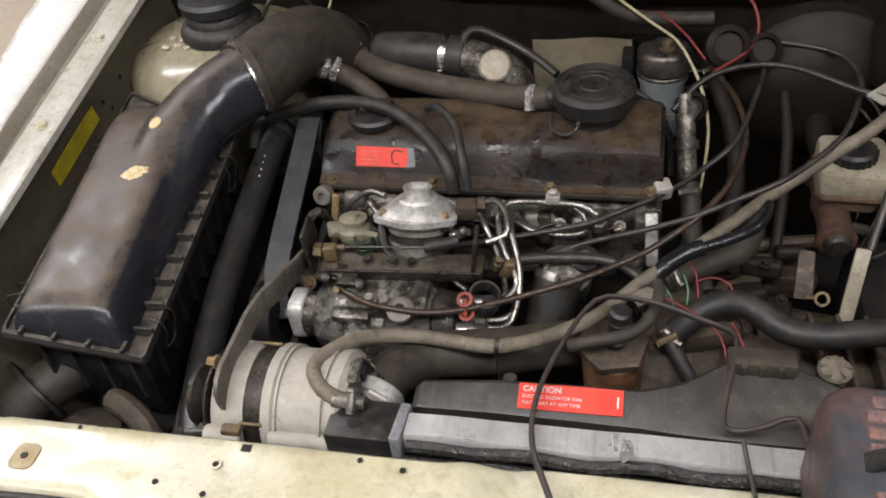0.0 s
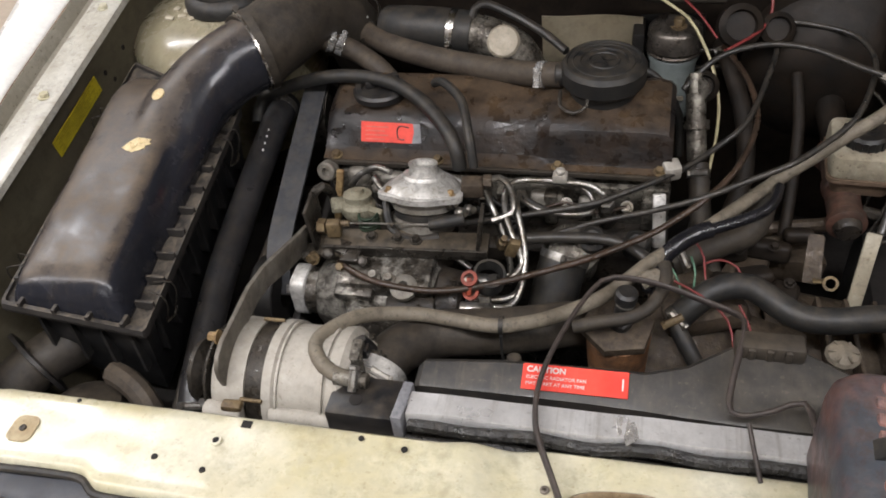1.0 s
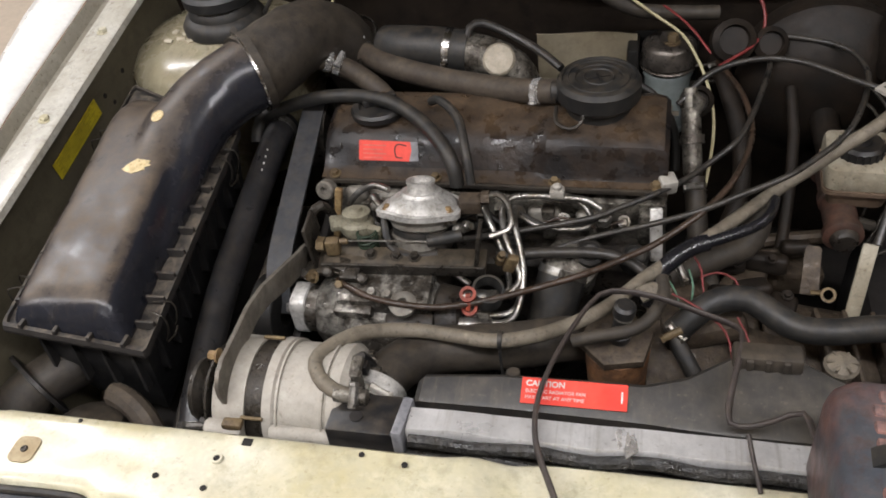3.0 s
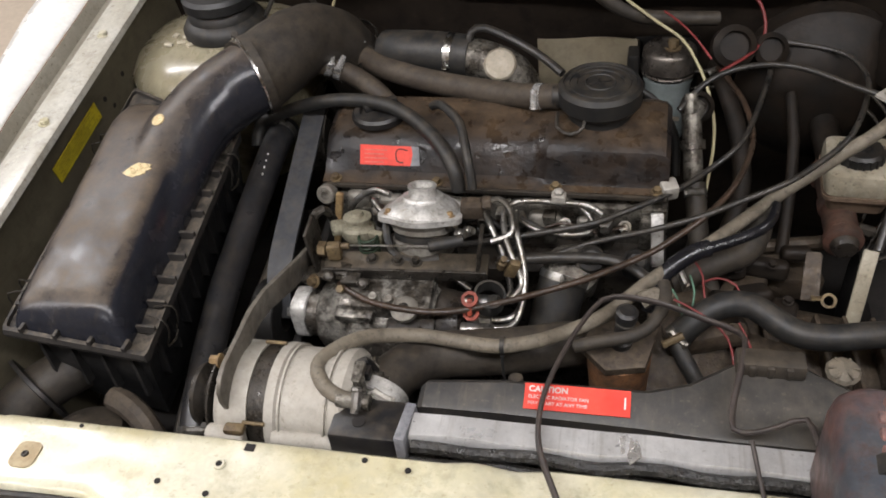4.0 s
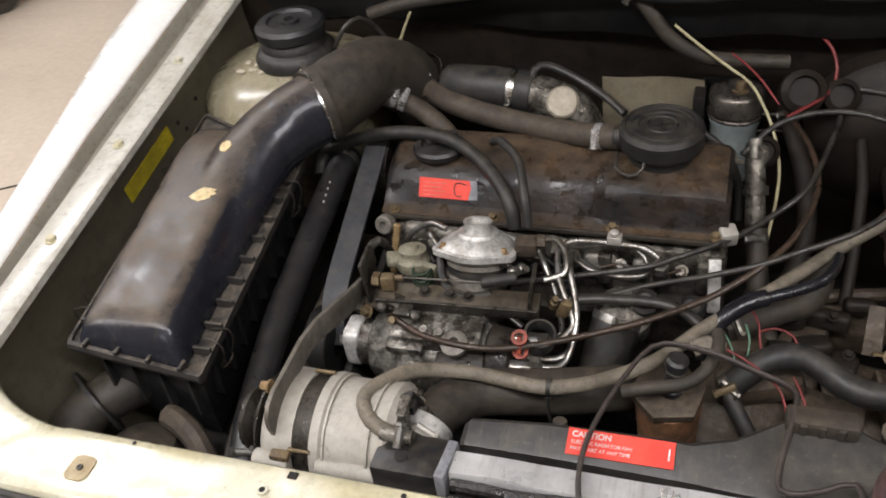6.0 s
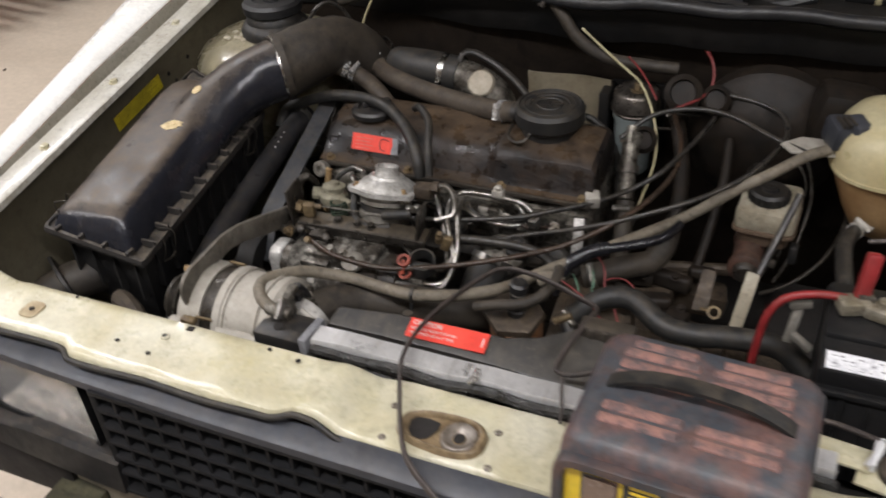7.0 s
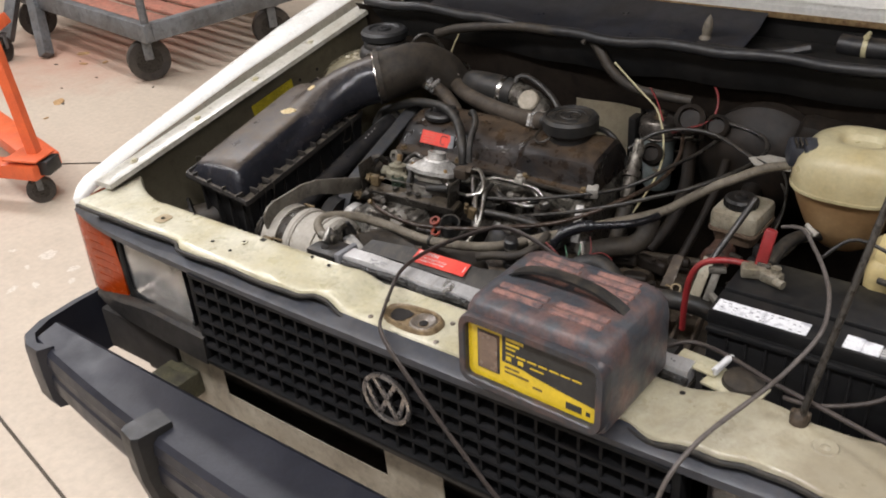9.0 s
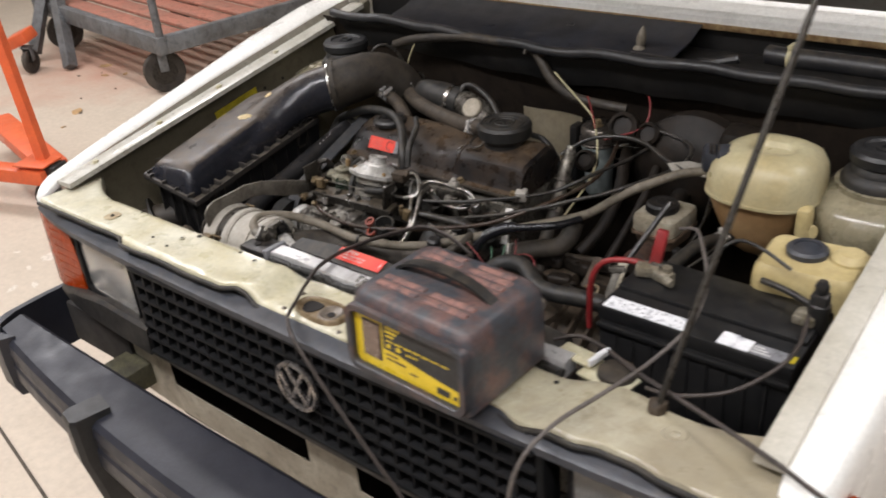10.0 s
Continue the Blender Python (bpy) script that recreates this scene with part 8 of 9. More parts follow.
part("negative_clamp", bm, "lead", bat)
cable("positive_cable", [(0.396, 0.350, 0.842), (0.370, 0.350, 0.842), (0.342, 0.347, 0.838), (0.320, 0.343, 0.828), (0.307, 0.338, 0.808), (0.302, 0.336, 0.780), (0.299, 0.338, 0.740), (0.298, 0.340, 0.700)], 0.0050, "cable_red", "bright red battery cable bent down the side", seg=12)
jaw = thing("red_clamp", (0.408, 0.356, 0.84), "red plastic charger clamp gripping the terminal", "clamp")
bm = mesh()
box(bm, (0.405, 0.362, 0.868), (0.018, 0.014, 0.062), 0.004, (-14, 8, 10))
part("handle", bm, "cable_red", jaw)
bm = mesh()
box(bm, (0.408, 0.352, 0.842), (0.020, 0.012, 0.016), 0.002, (-14, 8, 10))
part("jaw", bm, "alu_dirty", jaw)
bm = mesh()
box(bm, (0.337, 0.345, 0.792), (0.012, 0.005, 0.050), 0.002, (-20, 12, 10))
box(bm, (0.350, 0.332, 0.777), (0.030, 0.010, 0.010), 0.003, (0, 20, -25))
box(bm, (0.341, 0.352, 0.818), (0.026, 0.008, 0.010), 0.002, (0, -10, 12))
solid("hold_down", bm, "alu_mid", "corroded pale battery hold-down bracket", "bracket")
hose("battery_hose", [(0.400, 0.33, 0.74), (0.396, 0.38, 0.778), (0.391, 0.43, 0.792), (0.387, 0.50, 0.786), (0.388, 0.56, 0.777), (0.403, 0.617, 0.765), (0.422, 0.655, 0.750), (0.436, 0.680, 0.738)], 0.011, "rubber", "dark grey hose rising behind the battery", seg=14, clamps=((0.80, (0, -1, 1)),), clamp_mat="alu")

# brackets on the panel beside the charger
brk = thing("battery_bracket", (0.43, 0.15, 0.79), "cream sheet-metal bracket beside the battery", "bracket")
bm = mesh()
box(bm, (0.400, 0.140, 0.806), (0.060, 0.030, 0.004), 0.001, (0, 0, -6))
box(bm, (0.455, 0.125, 0.800), (0.075, 0.045, 0.004), 0.001, (0, 0, -10))
part("plate", bm, "paint_inner", brk)
bm = mesh()
tube(bm, [(0.425, 0.125, 0.812), (0.433, 0.140, 0.820), (0.437, 0.158, 0.818)], 0.004, seg=8)
box(bm, (0.431, 0.140, 0.815), (0.006, 0.040, 0.012), 0.002, (0, 0, -8))
part("tab", bm, "sticker_white", brk, "bent white tab")
bm = mesh()
lathe(bm, (0.462, 0.135, 0.800), (0, 0, 1), [(0, 0), (0.028, 0), (0.026, 0.008), (0.012, 0.012), (0, 0.012)], 20)
part("rubber_pad", bm, "hose_dusty", brk)

# bonnet prop
prop = thing("bonnet_prop", (0.548, 0.085, 0.82), "thin dark steel rod propping the bonnet", "prop rod")
part("rod", tube(mesh(), [(0.548, 0.079, 0.82), (0.567, 0.188, 1.0), (0.599, 0.370, 1.30), (0.615, 0.47, 1.46)], 0.0045, seg=10, step=0.05), "steel_dark", prop)
bm = mesh()
lathe(bm, (0.546, 0.083, 0.812), (0, 0.2, 1), [(0, 0), (0.011, 0), (0.011, 0.010), (0.007, 0.016), (0.005, 0.018), (0, 0.018)], 16)
box(bm, (0.546, 0.088, 0.820), (0.024, 0.011, 0.014), 0.003, (0, 0, 10))
part("socket", bm, "cast_dirty", prop)

# ---- battery charger resting on the front panel ----
ch = thing("battery_charger", (0.26, 0.03, 0.812), "old metal battery charger, grey paint worn to red", "battery charger")
CB = pose(0.262, 0.030, 0.814, 0, 0, -2.5)


def charger_ring(w, d0, d1, z, r=0.010):
    return [CB @ Vector((x, (d0 + d1) / 2 + y, z)) for x, y in round_rect(w, d1 - d0, r, 4)]


bm = mesh()
loft(bm, [charger_ring(0.208, -0.085, 0.080, 0.000, 0.008), charger_ring(0.212, -0.085, 0.082, 0.006, 0.012), charger_ring(0.212, -0.081, 0.084, 0.085, 0.014), charger_ring(0.209, -0.080, 0.083, 0.103, 0.018), charger_ring(0.201, -0.077, 0.079, 0.114, 0.022), charger_ring(0.186, -0.070, 0.072, 0.1205, 0.022), charger_ring(0.16, -0.056, 0.058, 0.1225, 0.022)])
case = part("case", bm, "charger", ch, "grey metal case, paint worn to red primer", 45)
for gx in (-0.042, 0.042):
    for k, y in enumerate((-0.046, -0.030, 0.012, 0.028, 0.044, 0.058)):
        bm = mesh()
        w = 0.074 if abs(y) < 0.05 else 0.062
        m = CB @ Matrix.Translation((gx, y, 0.1205 - 0.05 * max(0, abs(y) - 0.045)))
        loft(bm, [[m @ Vector((s * w / 2, yy, zz)) for yy, zz in ((-0.0070 * e, -0.001), (-0.0052 * e, 0.0034 * e), (0, 0.0046 * e), (0.0052 * e, 0.0034 * e), (0.0070 * e, -0.001))] for s, e in ((-1, 0.3), (-0.94, 1), (0.94, 1), (1, 0.3))])
        part("louvre", bm, "charger_red", case)
bm = mesh()
strap(bm, [CB @ Vector(p) for p in ((-0.082, 0.0, 0.120), (-0.072, 0.0, 0.128), (-0.045, -0.001, 0.139), (0.0, -0.002, 0.144), (0.045, -0.001, 0.139), (0.072, 0.0, 0.128), (0.084, 0.0, 0.120))], CB.to_3x3() @ Vector((0, 1, 0)), 0.017, 0.004)
part("carry_handle", bm, "rubber", ch, "black arched carrying handle", 60)
bm = mesh()
fm = CB @ Matrix.Translation((0, -0.086, 0.0525)) @ pose(0, 0, 0, 87, 0, 0)
o, i = round_rect(0.212, 0.105, 0.020), round_rect(0.190, 0.082, 0.010)
loft(bm, [[fm @ Vector((x, y, d)) for x, y in s] for s, d in ((o, -0.012), (o, 0.003), (round_rect(0.209, 0.102, 0.019), 0.006), (round_rect(0.193, 0.085, 0.011), 0.006), (i, 0.004), (i, -0.004))], caps=False)
part("front_rim", bm, "charger_rim", ch, "worn front rim")
bm = mesh()
plate(bm, round_rect(0.191, 0.081, 0.008), fm @ pose(0, 0, -0.005), 0.002)
face = part("face_plate", bm, "yellow_face", ch, "yellow and black printed face plate")
fz = fm @ pose(0, 0, -0.0028)
for out, mt, nm in (([(-0.042, 0.038), (0.093, 0.038), (0.093, -0.018), (0.045, -0.013), (0.0, -0.007), (-0.012, -0.004), (-0.042, -0.003)], "ink_dark", "dark_field"), ([(-0.080, 0.032), (-0.046, 0.032), (-0.046, -0.026), (-0.080, -0.026)], "charger_rim", "meter_frame")):
    part(nm, plate(mesh(), out, fz, 0.0006), mt, face)
bm = mesh()
plate(bm, round_rect(0.029, 0.053, 0.003), fz @ pose(-0.063, 0.003, 0.0006), 0.0015)
part("meter_window", bm, "meter_brown", face, "brown meter window")
bars([(-0.036, 0.030, 0.026, 0.0045), (-0.036, 0.024, 0.020, 0.0035), (-0.036, 0.018, 0.014, 0.0025)], fz @ pose(0, 0, 0.0007), "yellow_face", face)
bars([(-0.036 + 0.016 * k, 0.0105, 0.013, 0.0022) for k in range(7)] + [(-0.036, 0.001, 0.008, 0.006), (-0.018, 0.001, 0.008, 0.006), (0.0, 0.002, 0.020, 0.002)], fz @ pose(0, 0, 0.0007), "yellow_face", face)
bars([(-0.038, -0.012, 0.022, 0.003), (-0.038, -0.019, 0.036, 0.003), (0.004, -0.026, 0.014, 0.003)], fz @ pose(0, 0, 0.0001), "zinc_yellow", face)
bars([(0.052, -0.034, 0.022, 0.010), (0.080, -0.033, 0.006, 0.006)], fz @ pose(0, 0, 0.0001), "ink_dark", face)

# ---- firewall equipment ----
fb = thing("filter_canister", (0.032, 0.828, 0.665), "clear-bodied filter canister with a dark cap in a black holder", "filter")
FX, FY, FZ = 0.032, 0.828, 0.796
bm = mesh()
lathe(bm, (FX, FY, FZ - 0.120), (0, 0, 1), [(0, 0), (0.024, 0), (0.030, 0.01), (0.034, 0.08), (0.036, 0.105), (0.039, 0.112), (0.039, 0.118), (0, 0.118)], 28)
part("bowl", bm, "bowl_grey", fb, "smoky grey bowl")
bm = mesh()
lathe(bm, (FX, FY, FZ), (0, 0, 1), [(0, 0), (0.041, 0), (0.0425, 0.003), (0.0405, 0.005), (0.0405, 0.008), (0.0425, 0.010), (0.041, 0.014), (0.039, 0.034), (0.032, 0.041), (0.015, 0.043), (0.013, 0.052), (0.006, 0.054), (0, 0.054)], 32)
part("cap", bm, "cap_steel", fb, "dull dark metal cap", 40)
bm = mesh()
bolt(bm, (FX + 0.004, FY - 0.012, FZ + 0.042), (0, 0, 1), 0.008, 0.012)
part("cap_union", bm, "zinc_yellow", fb, "brass union on the cap")
bm = mesh()
box(bm, (FX - 0.052, FY + 0.004, FZ - 0.030), (0.018, 0.056, 0.130), 0.005)
box(bm, (FX - 0.004, FY + 0.041, FZ - 0.030), (0.096, 0.008, 0.130), 0.003)
part("holder", bm, "cowl_black", fb)
bm = mesh()
for k in range(3):
    box(bm, (FX - 0.008 + 0.010 * k, FY - 0.0345 + 0.0006 * abs(k - 1), FZ - 0.045 - 0.010 * k), (0.016, 0.0015, 0.007))
part("print_marks", bm, "hose_pale", fb)
bm = mesh()
cyl(bm, (0.07, 0.60, 0.76), (0.062, 0.655, 0.83), 0.013, seg=14)
cyl(bm, (0.063, 0.648, 0.822), (0.060, 0.672, 0.850), 0.009, seg=12)
lathe(bm, (0.0665, 0.625, 0.793), (-0.1, 0.6, 0.75), [(0.013, 0), (0.017, 0), (0.017, 0.012), (0.013, 0.012), (0.013, 0)], 16)
box(bm, (0.068, 0.655, 0.835), (0.014, 0.02, 0.026), 0.003, (0, 20, 30))
solid("heater_valve", bm, "alu_dirty", "dirty metal heater valve with fittings", "valve")
hose("valve_hose", [(0.072, 0.598, 0.758), (0.078, 0.56, 0.72), (0.085, 0.52, 0.69), (0.10, 0.48, 0.66)], 0.014, "hose_dusty", "dusty hose running down from the heater valve", seg=14, clamps=((0.1, (0, -1, 0.5)),))
for k, (x, y, z, r) in enumerate(((0.115, 0.79, 0.855, 0.030), (0.165, 0.80, 0.845, 0.024), (0.07, 0.72, 0.80, 0.022))):
    bm = mesh()
    lathe(bm, (x, y, z), (0.1, -0.8, 0.5), [(0, 0), (r, 0), (r, 0.024), (r * 0.7, 0.030), (r * 0.65, 0.022), (0, 0.022)], 22)
    solid("rubber_grommet", bm, "booster_black", "round black rubber grommet on the firewall", "grommet", "firewall grommets")
bm = mesh()
box(bm, (0.36, 0.80, 0.845), (0.10, 0.08, 0.10), 0.02, (0, 10, 10))
solid("heater_box", bm, "booster_black", "dusty black box on the firewall", "box")
cable("steering_shaft", [(0.20, 0.76, 0.80), (0.205, 0.70, 0.76), (0.200, 0.63, 0.71), (0.19, 0.56, 0.66)], 0.008, "booster_black", "dark steel shaft dropping from the firewall", "shaft", step=0.03)

for pts in ([(0.305, 0.60, 0.655), (0.325, 0.63, 0.70), (0.335, 0.70, 0.765), (0.30, 0.77, 0.80), (0.20, 0.80, 0.815), (0.05, 0.815, 0.80)],
            [(0.300, 0.64, 0.66), (0.318, 0.68, 0.71), (0.325, 0.74, 0.755), (0.28, 0.79, 0.775), (0.17, 0.82, 0.775), (0.02, 0.83, 0.76)],
            [(0.290, 0.56, 0.66), (0.33, 0.56, 0.69), (0.37, 0.60, 0.72), (0.39, 0.68, 0.74), (0.38, 0.76, 0.73)]):
    cable("brake_pipe", pts, 0.0028, "steel_dark", "thin dull brake pipe bent along the firewall", "pipe", "brake pipes", seg=8)
hose("heater_return_hose", [(0.10, 0.84, 0.80), (0.115, 0.79, 0.785), (0.135, 0.73, 0.745), (0.14, 0.66, 0.70), (0.12, 0.60, 0.66)], 0.013, "booster_black", "dusty heater hose dropping from the firewall", seg=14, clamps=((0.1, (0, -1, 0.5)),), clamp_mat="steel")

# ---- cables and wires over the engine ----
hose("cowl_hose", [(-0.52, 0.815, 0.945), (-0.47, 0.812, 0.962), (-0.424, 0.810, 0.972), (-0.35, 0.806, 0.985), (-0.273, 0.805, 0.992), (-0.18, 0.808, 0.990), (-0.135, 0.809, 0.989), (-0.112, 0.807, 0.982), (-0.092, 0.803, 0.960), (-0.069, 0.800, 0.930), (-0.040, 0.801, 0.908), (-0.008, 0.805, 0.894), (0.045, 0.816, 0.886), (0.096, 0.828, 0.880)], 0.0105, "hose_dusty",
     "grey loom sleeve hanging from the cowl", "sleeve", seg=12, clamps=((0.62, (0, -1, 0.4)),), clamp_mat="hose_dusty")
cable("yellow_wire", [(-0.060, 0.800, 0.946), (-0.025, 0.797, 0.918), (0.015, 0.786, 0.893), (0.047, 0.772, 0.876), (0.066, 0.756, 0.854), (0.081, 0.736, 0.831), (0.091, 0.714, 0.808), (0.096, 0.688, 0.788), (0.095, 0.655, 0.768), (0.090, 0.62, 0.748), (0.085, 0.59, 0.73)], 0.0022, "wire_yellow", "pale yellow wire hanging past the breather cap", "wire")
cable("yellow_wire_end", [(-0.475, 0.80, 0.90), (-0.462, 0.80, 0.93), (-0.45, 0.805, 0.955)], 0.002, "wire_yellow", "short yellow wire by the firewall", "wire")
cable("black_sheath", [(0.086, 0.595, 0.733), (0.078, 0.565, 0.715), (0.068, 0.53, 0.695)], 0.0055, "cable_black", "black sheath at the end of the yellow wire", "wire")
cable("glow_cable", [(-0.356, 0.358, 0.760), (-0.342, 0.345, 0.763), (-0.304, 0.326, 0.764), (-0.259, 0.320, 0.762), (-0.215, 0.325, 0.758), (-0.162, 0.343, 0.758), (-0.109, 0.366, 0.760), (-0.058, 0.386, 0.767), (-0.020, 0.410, 0.769), (0.018, 0.434, 0.774), (0.050, 0.458, 0.783), (0.081, 0.482, 0.796), (0.113, 0.526, 0.807), (0.135, 0.590, 0.813), (0.140, 0.640, 0.818), (0.131, 0.700, 0.823), (0.114, 0.750, 0.825), (0.100, 0.790, 0.822)], 0.0040, "cable_brown",
      "brown sleeved cable sweeping across the pump and engine", seg=10)
cable("throttle_cable", [(-0.235, 0.394, 0.800), (-0.194, 0.415, 0.790), (-0.160, 0.438, 0.780), (-0.106, 0.455, 0.781), (-0.051, 0.465, 0.790), (-0.025, 0.480, 0.793), (0.014, 0.504, 0.796), (0.054, 0.536, 0.798), (0.088, 0.572, 0.802), (0.121, 0.600, 0.818), (0.139, 0.644, 0.824), (0.155, 0.708, 0.822), (0.169, 0.768, 0.827), (0.170, 0.800, 0.830)], 0.0038, "cable_black", "black throttle cable curving back to the firewall", seg=10)
bm = mesh()
cyl(bm, (-0.246, 0.393, 0.799), (-0.205, 0.408, 0.800), 0.0075, seg=12)
solid("cable_boot", bm, "rubber", "black rubber boot on the throttle cable", "boot")
cable("stop_cable", [(-0.170, 0.420, 0.752), (-0.106, 0.450, 0.746), (-0.051, 0.472, 0.753), (0.017, 0.476, 0.774), (0.075, 0.480, 0.796), (0.119, 0.496, 0.809), (0.168, 0.508, 0.829), (0.206, 0.540, 0.836), (0.247, 0.584, 0.848), (0.276, 0.664, 0.848), (0.284, 0.720, 0.852), (0.265, 0.765, 0.858), (0.215, 0.785, 0.862), (0.150, 0.800, 0.862)], 0.0038, "cable_black", "black cable looping past the brake reservoir", seg=10)
cable("clutch_cable", [(0.035, 0.40, 0.745), (-0.02, 0.435, 0.755), (-0.10, 0.43, 0.76), (-0.165, 0.41, 0.765)], 0.007, "cable_black", "thick black cable behind the pump", seg=10)
cable("tie_cable", [(0.045, 0.655, 0.835), (0.085, 0.690, 0.862), (0.14, 0.71, 0.872), (0.20, 0.705, 0.872), (0.27, 0.66, 0.868), (0.33, 0.63, 0.865)], 0.004, "cable_black", "thin black cable across to the tank")
cable("red_wire", [(0.135, 0.840, 0.915), (0.150, 0.822, 0.905), (0.158, 0.805, 0.885), (0.155, 0.788, 0.868), (0.140, 0.765, 0.860), (0.118, 0.745, 0.855), (0.098, 0.730, 0.850)], 0.0024, "wire_red", "thin red wire hooked over the firewall", "wire")
cable("red_lead", [(0.020, 0.80, 0.905), (0.040, 0.775, 0.902), (0.062, 0.748, 0.893), (0.085, 0.72, 0.875)], 0.0016, "wire_red", "short red lead by the canister", "wire")
for k, (pts, mt) in enumerate((
        ([(0.062, 0.475, 0.735), (0.072, 0.455, 0.745), (0.082, 0.440, 0.735), (0.086, 0.420, 0.715), (0.10, 0.40, 0.70)], "wire_red"),
        ([(0.082, 0.442, 0.722), (0.100, 0.446, 0.728), (0.122, 0.440, 0.724), (0.135, 0.420, 0.705)], "wire_red"),
        ([(0.040, 0.420, 0.740), (0.052, 0.405, 0.730), (0.060, 0.385, 0.715)], "wire_green"),
        ([(0.066, 0.430, 0.745), (0.072, 0.412, 0.735), (0.070, 0.395, 0.715)], "wire_green"),
        ([(0.045, 0.345, 0.785), (0.075, 0.335, 0.775), (0.105, 0.320, 0.755), (0.115, 0.29, 0.73)], "wire_red"),
        ([(0.118, 0.345, 0.755), (0.130, 0.320, 0.745), (0.133, 0.295, 0.73)], "wire_red"))):
    cable("thin_wire", pts, 0.0013, mt, "thin coloured wire in the loom by the gearbox", "wire", "loom wires", seg=8)

# charger leads and cords
cable("charger_cord", [(0.168, 0.115, 0.835), (0.159, 0.150, 0.836), (0.135, 0.146, 0.827), (0.115, 0.142, 0.821), (0.098, 0.145, 0.819), (0.097, 0.165, 0.821), (0.102, 0.193, 0.825), (0.112, 0.245, 0.822), (0.110, 0.276, 0.810), (0.082, 0.297, 0.803), (0.029, 0.316, 0.806), (-0.020, 0.315, 0.812), (-0.042, 0.291, 0.813), (-0.066, 0.219, 0.819), (-0.079, 0.156, 0.821), (-0.076, 0.103, 0.821), (-0.056, 0.054, 0.819), (-0.035, 0.010, 0.815), (-0.008, -0.030, 0.818), (0.030, -0.055, 0.810), (0.070, -0.062, 0.775), (0.120, -0.064, 0.720), (0.180, -0.064, 0.655), (0.240, -0.066, 0.59), (0.30, -0.085, 0.50), (0.33, -0.10, 0.30), (0.34, -0.12, 0.01)], 0.0027, "cable_cord",
      "thin brown charger cord draped over radiator and grille", "cord", seg=10, flat=1.7)
cable("cord_branch", [(0.111, 0.124, 0.832), (0.114, 0.110, 0.826), (0.118, 0.098, 0.815), (0.122, 0.080, 0.809)], 0.0022, "cable_cord", "short end of the thin brown cord", "cord")
cable("grey_cord", [(0.404, 0.436, 0.868), (0.435, 0.425, 0.880), (0.466, 0.380, 0.880), (0.500, 0.320, 0.876), (0.522, 0.260, 0.872), (0.530, 0.195, 0.864), (0.512, 0.115, 0.848), (0.488, 0.045, 0.838), (0.466, -0.030, 0.832), (0.450, -0.080, 0.800), (0.440, -0.10, 0.72), (0.43, -0.11, 0.60), (0.43, -0.13, 0.3), (0.45, -0.2, 0.01)], 0.0030, "cord_grey", "grey cord hanging over the front edge to the floor", "cord", seg=10)
cable("earth_cord", [(0.520, 0.105, 0.824), (0.560, 0.100, 0.832), (0.619, 0.133, 0.842), (0.655, 0.190, 0.858), (0.655, 0.26, 0.85), (0.640, 0.335, 0.845)], 0.0029, "cable_cord", "thin dark cord to the battery's negative post", "cord", seg=10)
cable("dark_cord", [(0.345, 0.16, 0.80), (0.375, 0.180, 0.805), (0.430, 0.158, 0.818), (0.498, 0.122, 0.828), (0.560, 0.098, 0.834), (0.614, 0.078, 0.838), (0.680, 0.050, 0.845), (0.745, 0.020, 0.850), (0.80, -0.01, 0.845), (0.85, -0.05, 0.76), (0.87, -0.06, 0.55)], 0.0032, "cable_cord", "dark brown cord running out over the wing", "cord", seg=10)
cable("rear_cord", [(0.270, 0.112, 0.83), (0.275, 0.150, 0.825), (0.300, 0.18, 0.80), (0.33, 0.19, 0.77)], 0.0035, "cable_cord", "cord leaving the back of the charger", "cord")

# ---- workshop things on the floor ----
def caster(parent_thing, x, y, r, top, turn=0.0):
    """A swivel caster: wheel, fork and plate."""
    t = radians(turn)
    ax = Vector((math.cos(t), math.sin(t), 0))
    c = Vector((x, y, r))
    bm = mesh()
    lathe(bm, c - ax * r * 0.22, ax, [(r * 0.62, 0), (r * 0.95, 0), (r, r * 0.06), (r, r * 0.38), (r * 0.95, r * 0.44), (r * 0.62, r * 0.44), (r * 0.62, 0)], 32)
    wheel = part("wheel", bm, "tyre", parent_thing, "dark rubber caster wheel")
    bm = mesh()
    lathe(bm, c - ax * r * 0.20, ax, [(0, 0), (r * 0.62, 0), (r * 0.62, r * 0.40), (0, r * 0.40)], 24)
    lathe(bm, c - ax * r * 0.30, ax, [(0, 0), (r * 0.2, 0), (r * 0.2, r * 0.60), (0, r * 0.60)], 14)
    part("hub", bm, "steel_dark", wheel)
    bm = mesh()
    for s in (-1, 1):
        p = c + ax * s * r * 0.34
        box(bm, (p.x, p.y, (r + top) / 2 + r * 0.05), (r * 0.06, r * 0.42, top - r), r * 0.02, (0, 0, turn))
    box(bm, (x, y, top - 0.006), (r * 0.8, r * 0.8, 0.012), 0.002, (0, 0, turn))
    part("fork", bm, "cart_steel", parent_thing)


cart = thing("platform_cart", (-3.6, 2.6, 0), "grey steel platform cart with red slats on casters", "cart")
D0 = Vector((-3.29, 1.945, 0))
cu, cv = Vector((-0.99, 0.14, 0)).normalized(), Vector((0.14, 0.99, 0)).normalized()
ca = math.degrees(math.atan2(cu.y, cu.x))


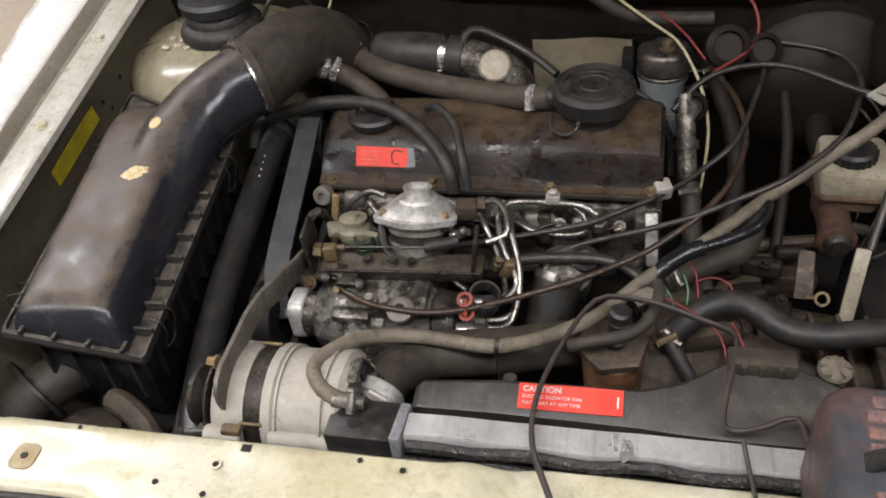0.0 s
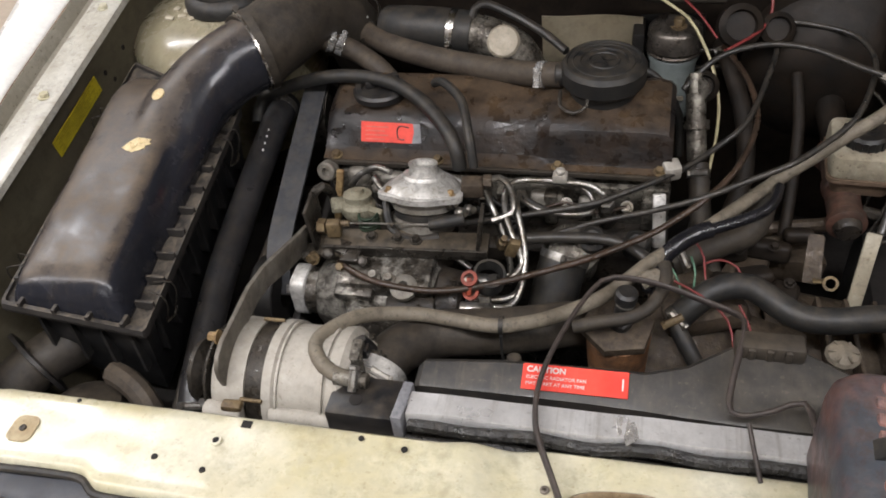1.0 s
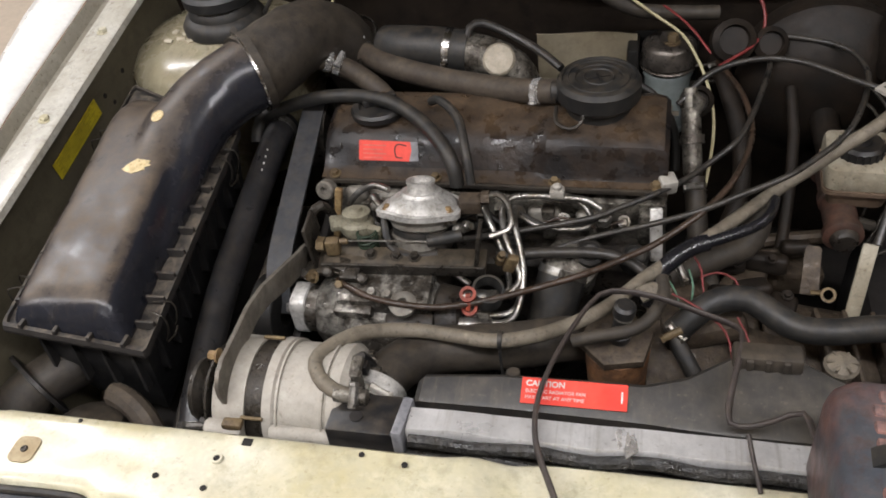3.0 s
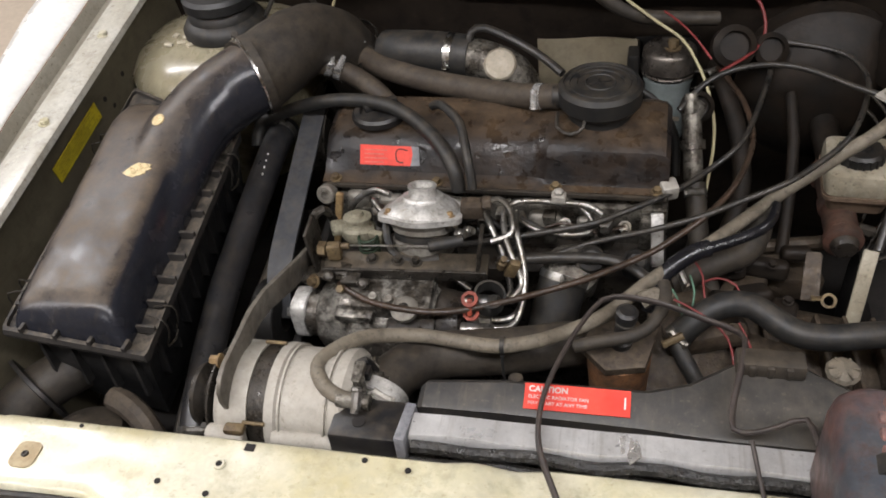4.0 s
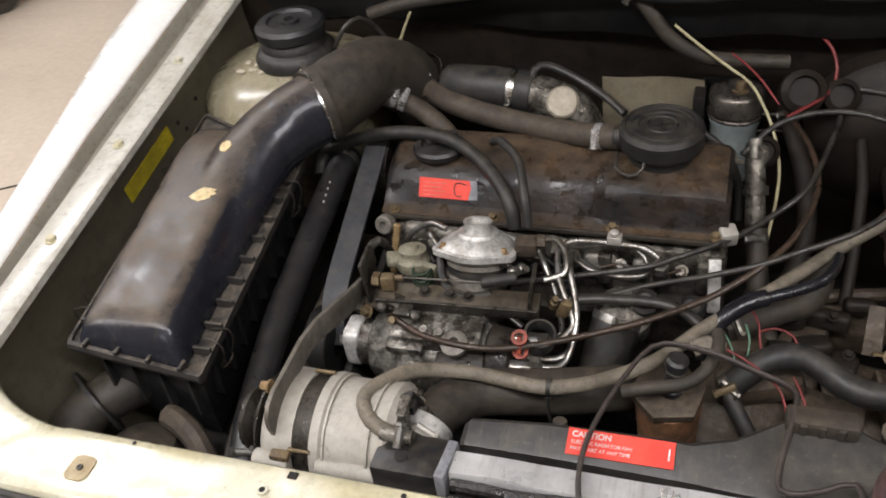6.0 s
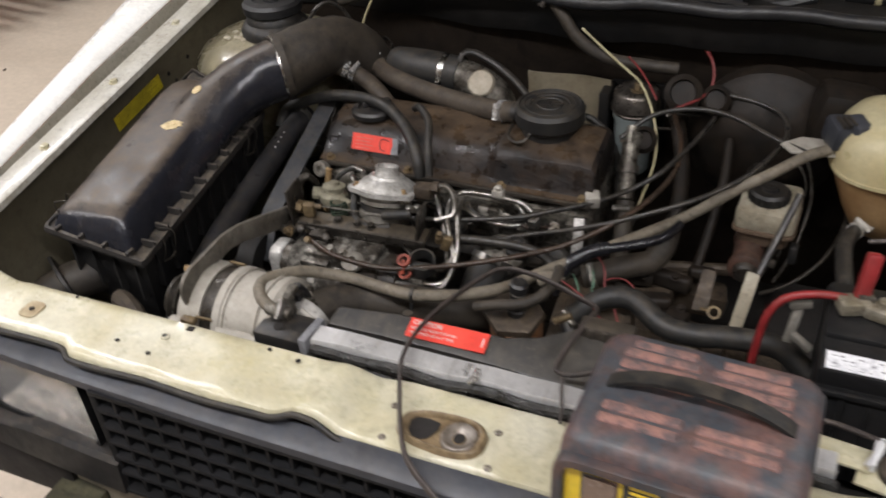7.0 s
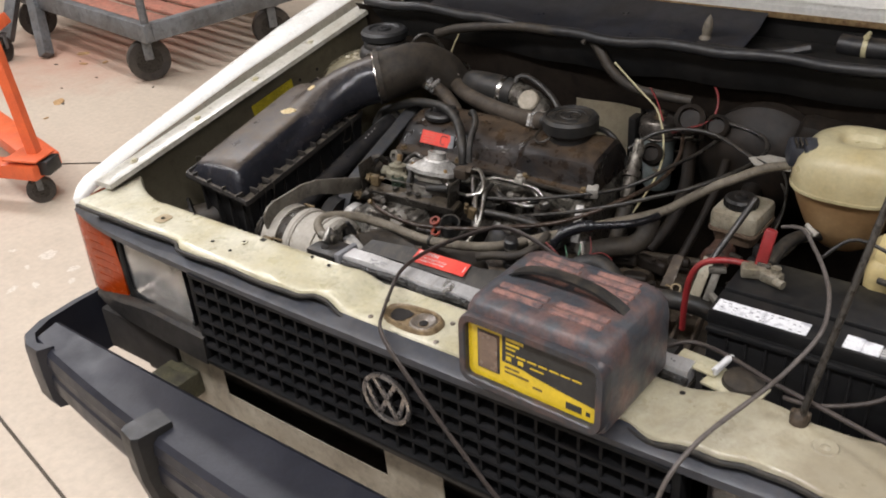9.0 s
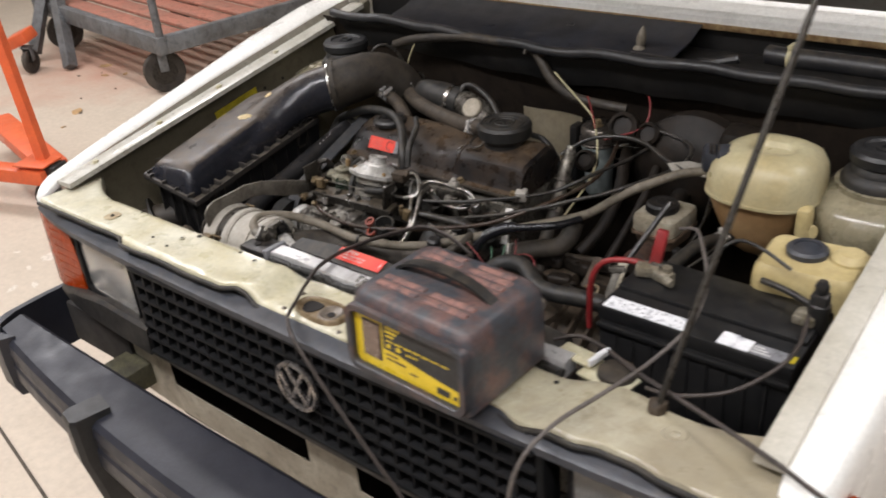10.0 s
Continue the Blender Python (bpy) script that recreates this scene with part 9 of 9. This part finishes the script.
def cart_box(u0, u1, v0, v1, z0, z1, bevel=0.004):
    c = D0 + cu * (u0 + u1) / 2 + cv * (v0 + v1) / 2
    bm = mesh()
    return box(bm, (c.x, c.y, (z0 + z1) / 2), (abs(u1 - u0), abs(v1 - v0), z1 - z0), bevel, (0, 0, ca))


for u0, u1, v0, v1 in ((-0.05, 1.75, -0.05, 0.0), (-0.05, 1.75, 1.0, 1.05), (-0.05, 0.0, 0.0, 1.0), (1.70, 1.75, 0.0, 1.0)):
    part("frame_rail", cart_box(u0, u1, v0, v1, 0.25, 0.345), "cart_steel", cart)
for k in range(6):
    part("deck_slat", cart_box(0.02, 1.68, 0.03 + 0.165 * k, 0.15 + 0.165 * k, 0.310, 0.330), "cart_red", cart, "worn red painted slat")
p = D0 + cu * -0.02 + cv * -0.02
part("corner_post", cyl(mesh(), (p.x, p.y, 0.34), (p.x, p.y, 1.1), 0.022, seg=14), "cart_steel", cart)
p = D0 + cu * -0.02 + cv * 1.02
part("corner_post", cyl(mesh(), (p.x, p.y, 0.34), (p.x, p.y, 1.1), 0.022, seg=14), "cart_steel", cart)
for u, v in ((0.13, 0.03), (0.03, 0.78), (1.6, 0.06), (1.6, 0.94)):
    q = D0 + cu * u + cv * v
    caster(cart, q.x, q.y, 0.115, 0.25, ca - 90 + 70)

hoist = thing("engine_hoist", (-2.6, 0.8, 0), "orange steel engine hoist leg on small casters", "hoist")
bm = mesh()
box(bm, (-2.965, 0.655, 0.150), (0.9, 0.075, 0.062), 0.006, (0, 0, 18))
part("leg", bm, "orange_paint", hoist)
bm = mesh()
box(bm, (-3.01, 0.945, 0.150), (0.85, 0.12, 0.055), 0.006, (0, 0, -12))
part("cross_leg", bm, "orange_paint", hoist)
bm = mesh()
cyl(bm, (-2.595, 0.825, 0.16), (-2.90, 0.91, 1.25), 0.029, seg=4)
part("brace", bm, "orange_paint", hoist)
bm = mesh()
box(bm, (-2.545, 0.835, 0.160), (0.06, 0.09, 0.058), 0.004, (0, 0, 25))
part("end_socket", bm, "rubber_clean", hoist, "black open tube end")
bm = mesh()
box(bm, (-2.605, 0.80, 0.200), (0.16, 0.12, 0.008), 0.002, (0, 0, 20))
part("end_plate", bm, "orange_paint", hoist)
caster(hoist, -2.585, 0.797, 0.056, 0.125, 150)

stand = thing("steel_stand", (-4.3, 1.9, 0), "grey square-tube stand leaning to the floor", "stand")
bm = mesh()
cyl(bm, (-4.36, 1.94, 0.02), (-4.78, 2.21, 0.55), 0.045, seg=4)
part("leg", bm, "cart_steel", stand)
bm = mesh()
cyl(bm, (-4.80, 1.95, 0.05), (-4.75, 2.20, 0.60), 0.045, seg=4)
part("leg", bm, "cart_steel", stand)
caster(stand, -4.56, 1.80, 0.075, 0.17, 30)
part("caster_bracket", box(mesh(), (-4.60, 1.80, 0.215), (0.16, 0.13, 0.07), 0.01, (8, -20, 25)), "orange_paint", stand, "scuffed orange bracket")
rng = random.Random(4)
for k in range(16):
    x, y = ((-3.60, 1.52), (-4.23, 2.10), (-4.05, 1.98), (-3.95, 2.06), (-3.45, 1.35))[k] if k < 5 else (-3.4 + rng.uniform(-1.0, 0.7), 1.4 + rng.uniform(-0.8, 0.8))
    s = (0.055, 0.045, 0.035, 0.03, 0.02)[k] if k < 5 else rng.uniform(0.006, 0.016)
    bm = mesh()
    outline = [(s * (0.6 + 0.5 * rng.random()) * math.cos(a), s * 0.55 * (0.6 + 0.5 * rng.random()) * math.sin(a)) for a in [2 * math.pi * i / 11 for i in range(11)]]
    plate(bm, outline, pose(x, y, 0.001, rng.uniform(-6, 6), rng.uniform(-6, 6), rng.uniform(0, 360)), 0.003)
    solid("floor_scrap", bm, "leaf" if k < 5 else "joint", "small tan scrap lying on the concrete floor" if k < 5 else "tiny dark chip lying on the concrete floor", "debris", "floor scraps")
# Thin pale plates painted in as soft white reflections on the concrete.
for k in range(9):
    x, y = -2.11 + rng.uniform(-0.22, 0.22), 0.42 + rng.uniform(-0.16, 0.16)
    far = rng.uniform(0.015, 0.05)
    ph = rng.uniform(0, 6)
    outline = [(far * (1 + 0.22 * math.sin(2 * a + ph) + 0.13 * math.sin(5 * a + ph)) * math.cos(a), far * 0.6 * (1 + 0.22 * math.sin(2 * a + ph) + 0.13 * math.sin(5 * a + ph)) * math.sin(a)) for a in [2 * math.pi * q / 30 for q in range(30)]]
    solid("floor_glare", plate(mesh(), outline, pose(x, y, 0.0002, 0, 0, rng.uniform(0, 360)), 0.0003), "glare_pale", "thin pale plate imitating a soft reflection on the concrete floor", "splash", "floor splashes")
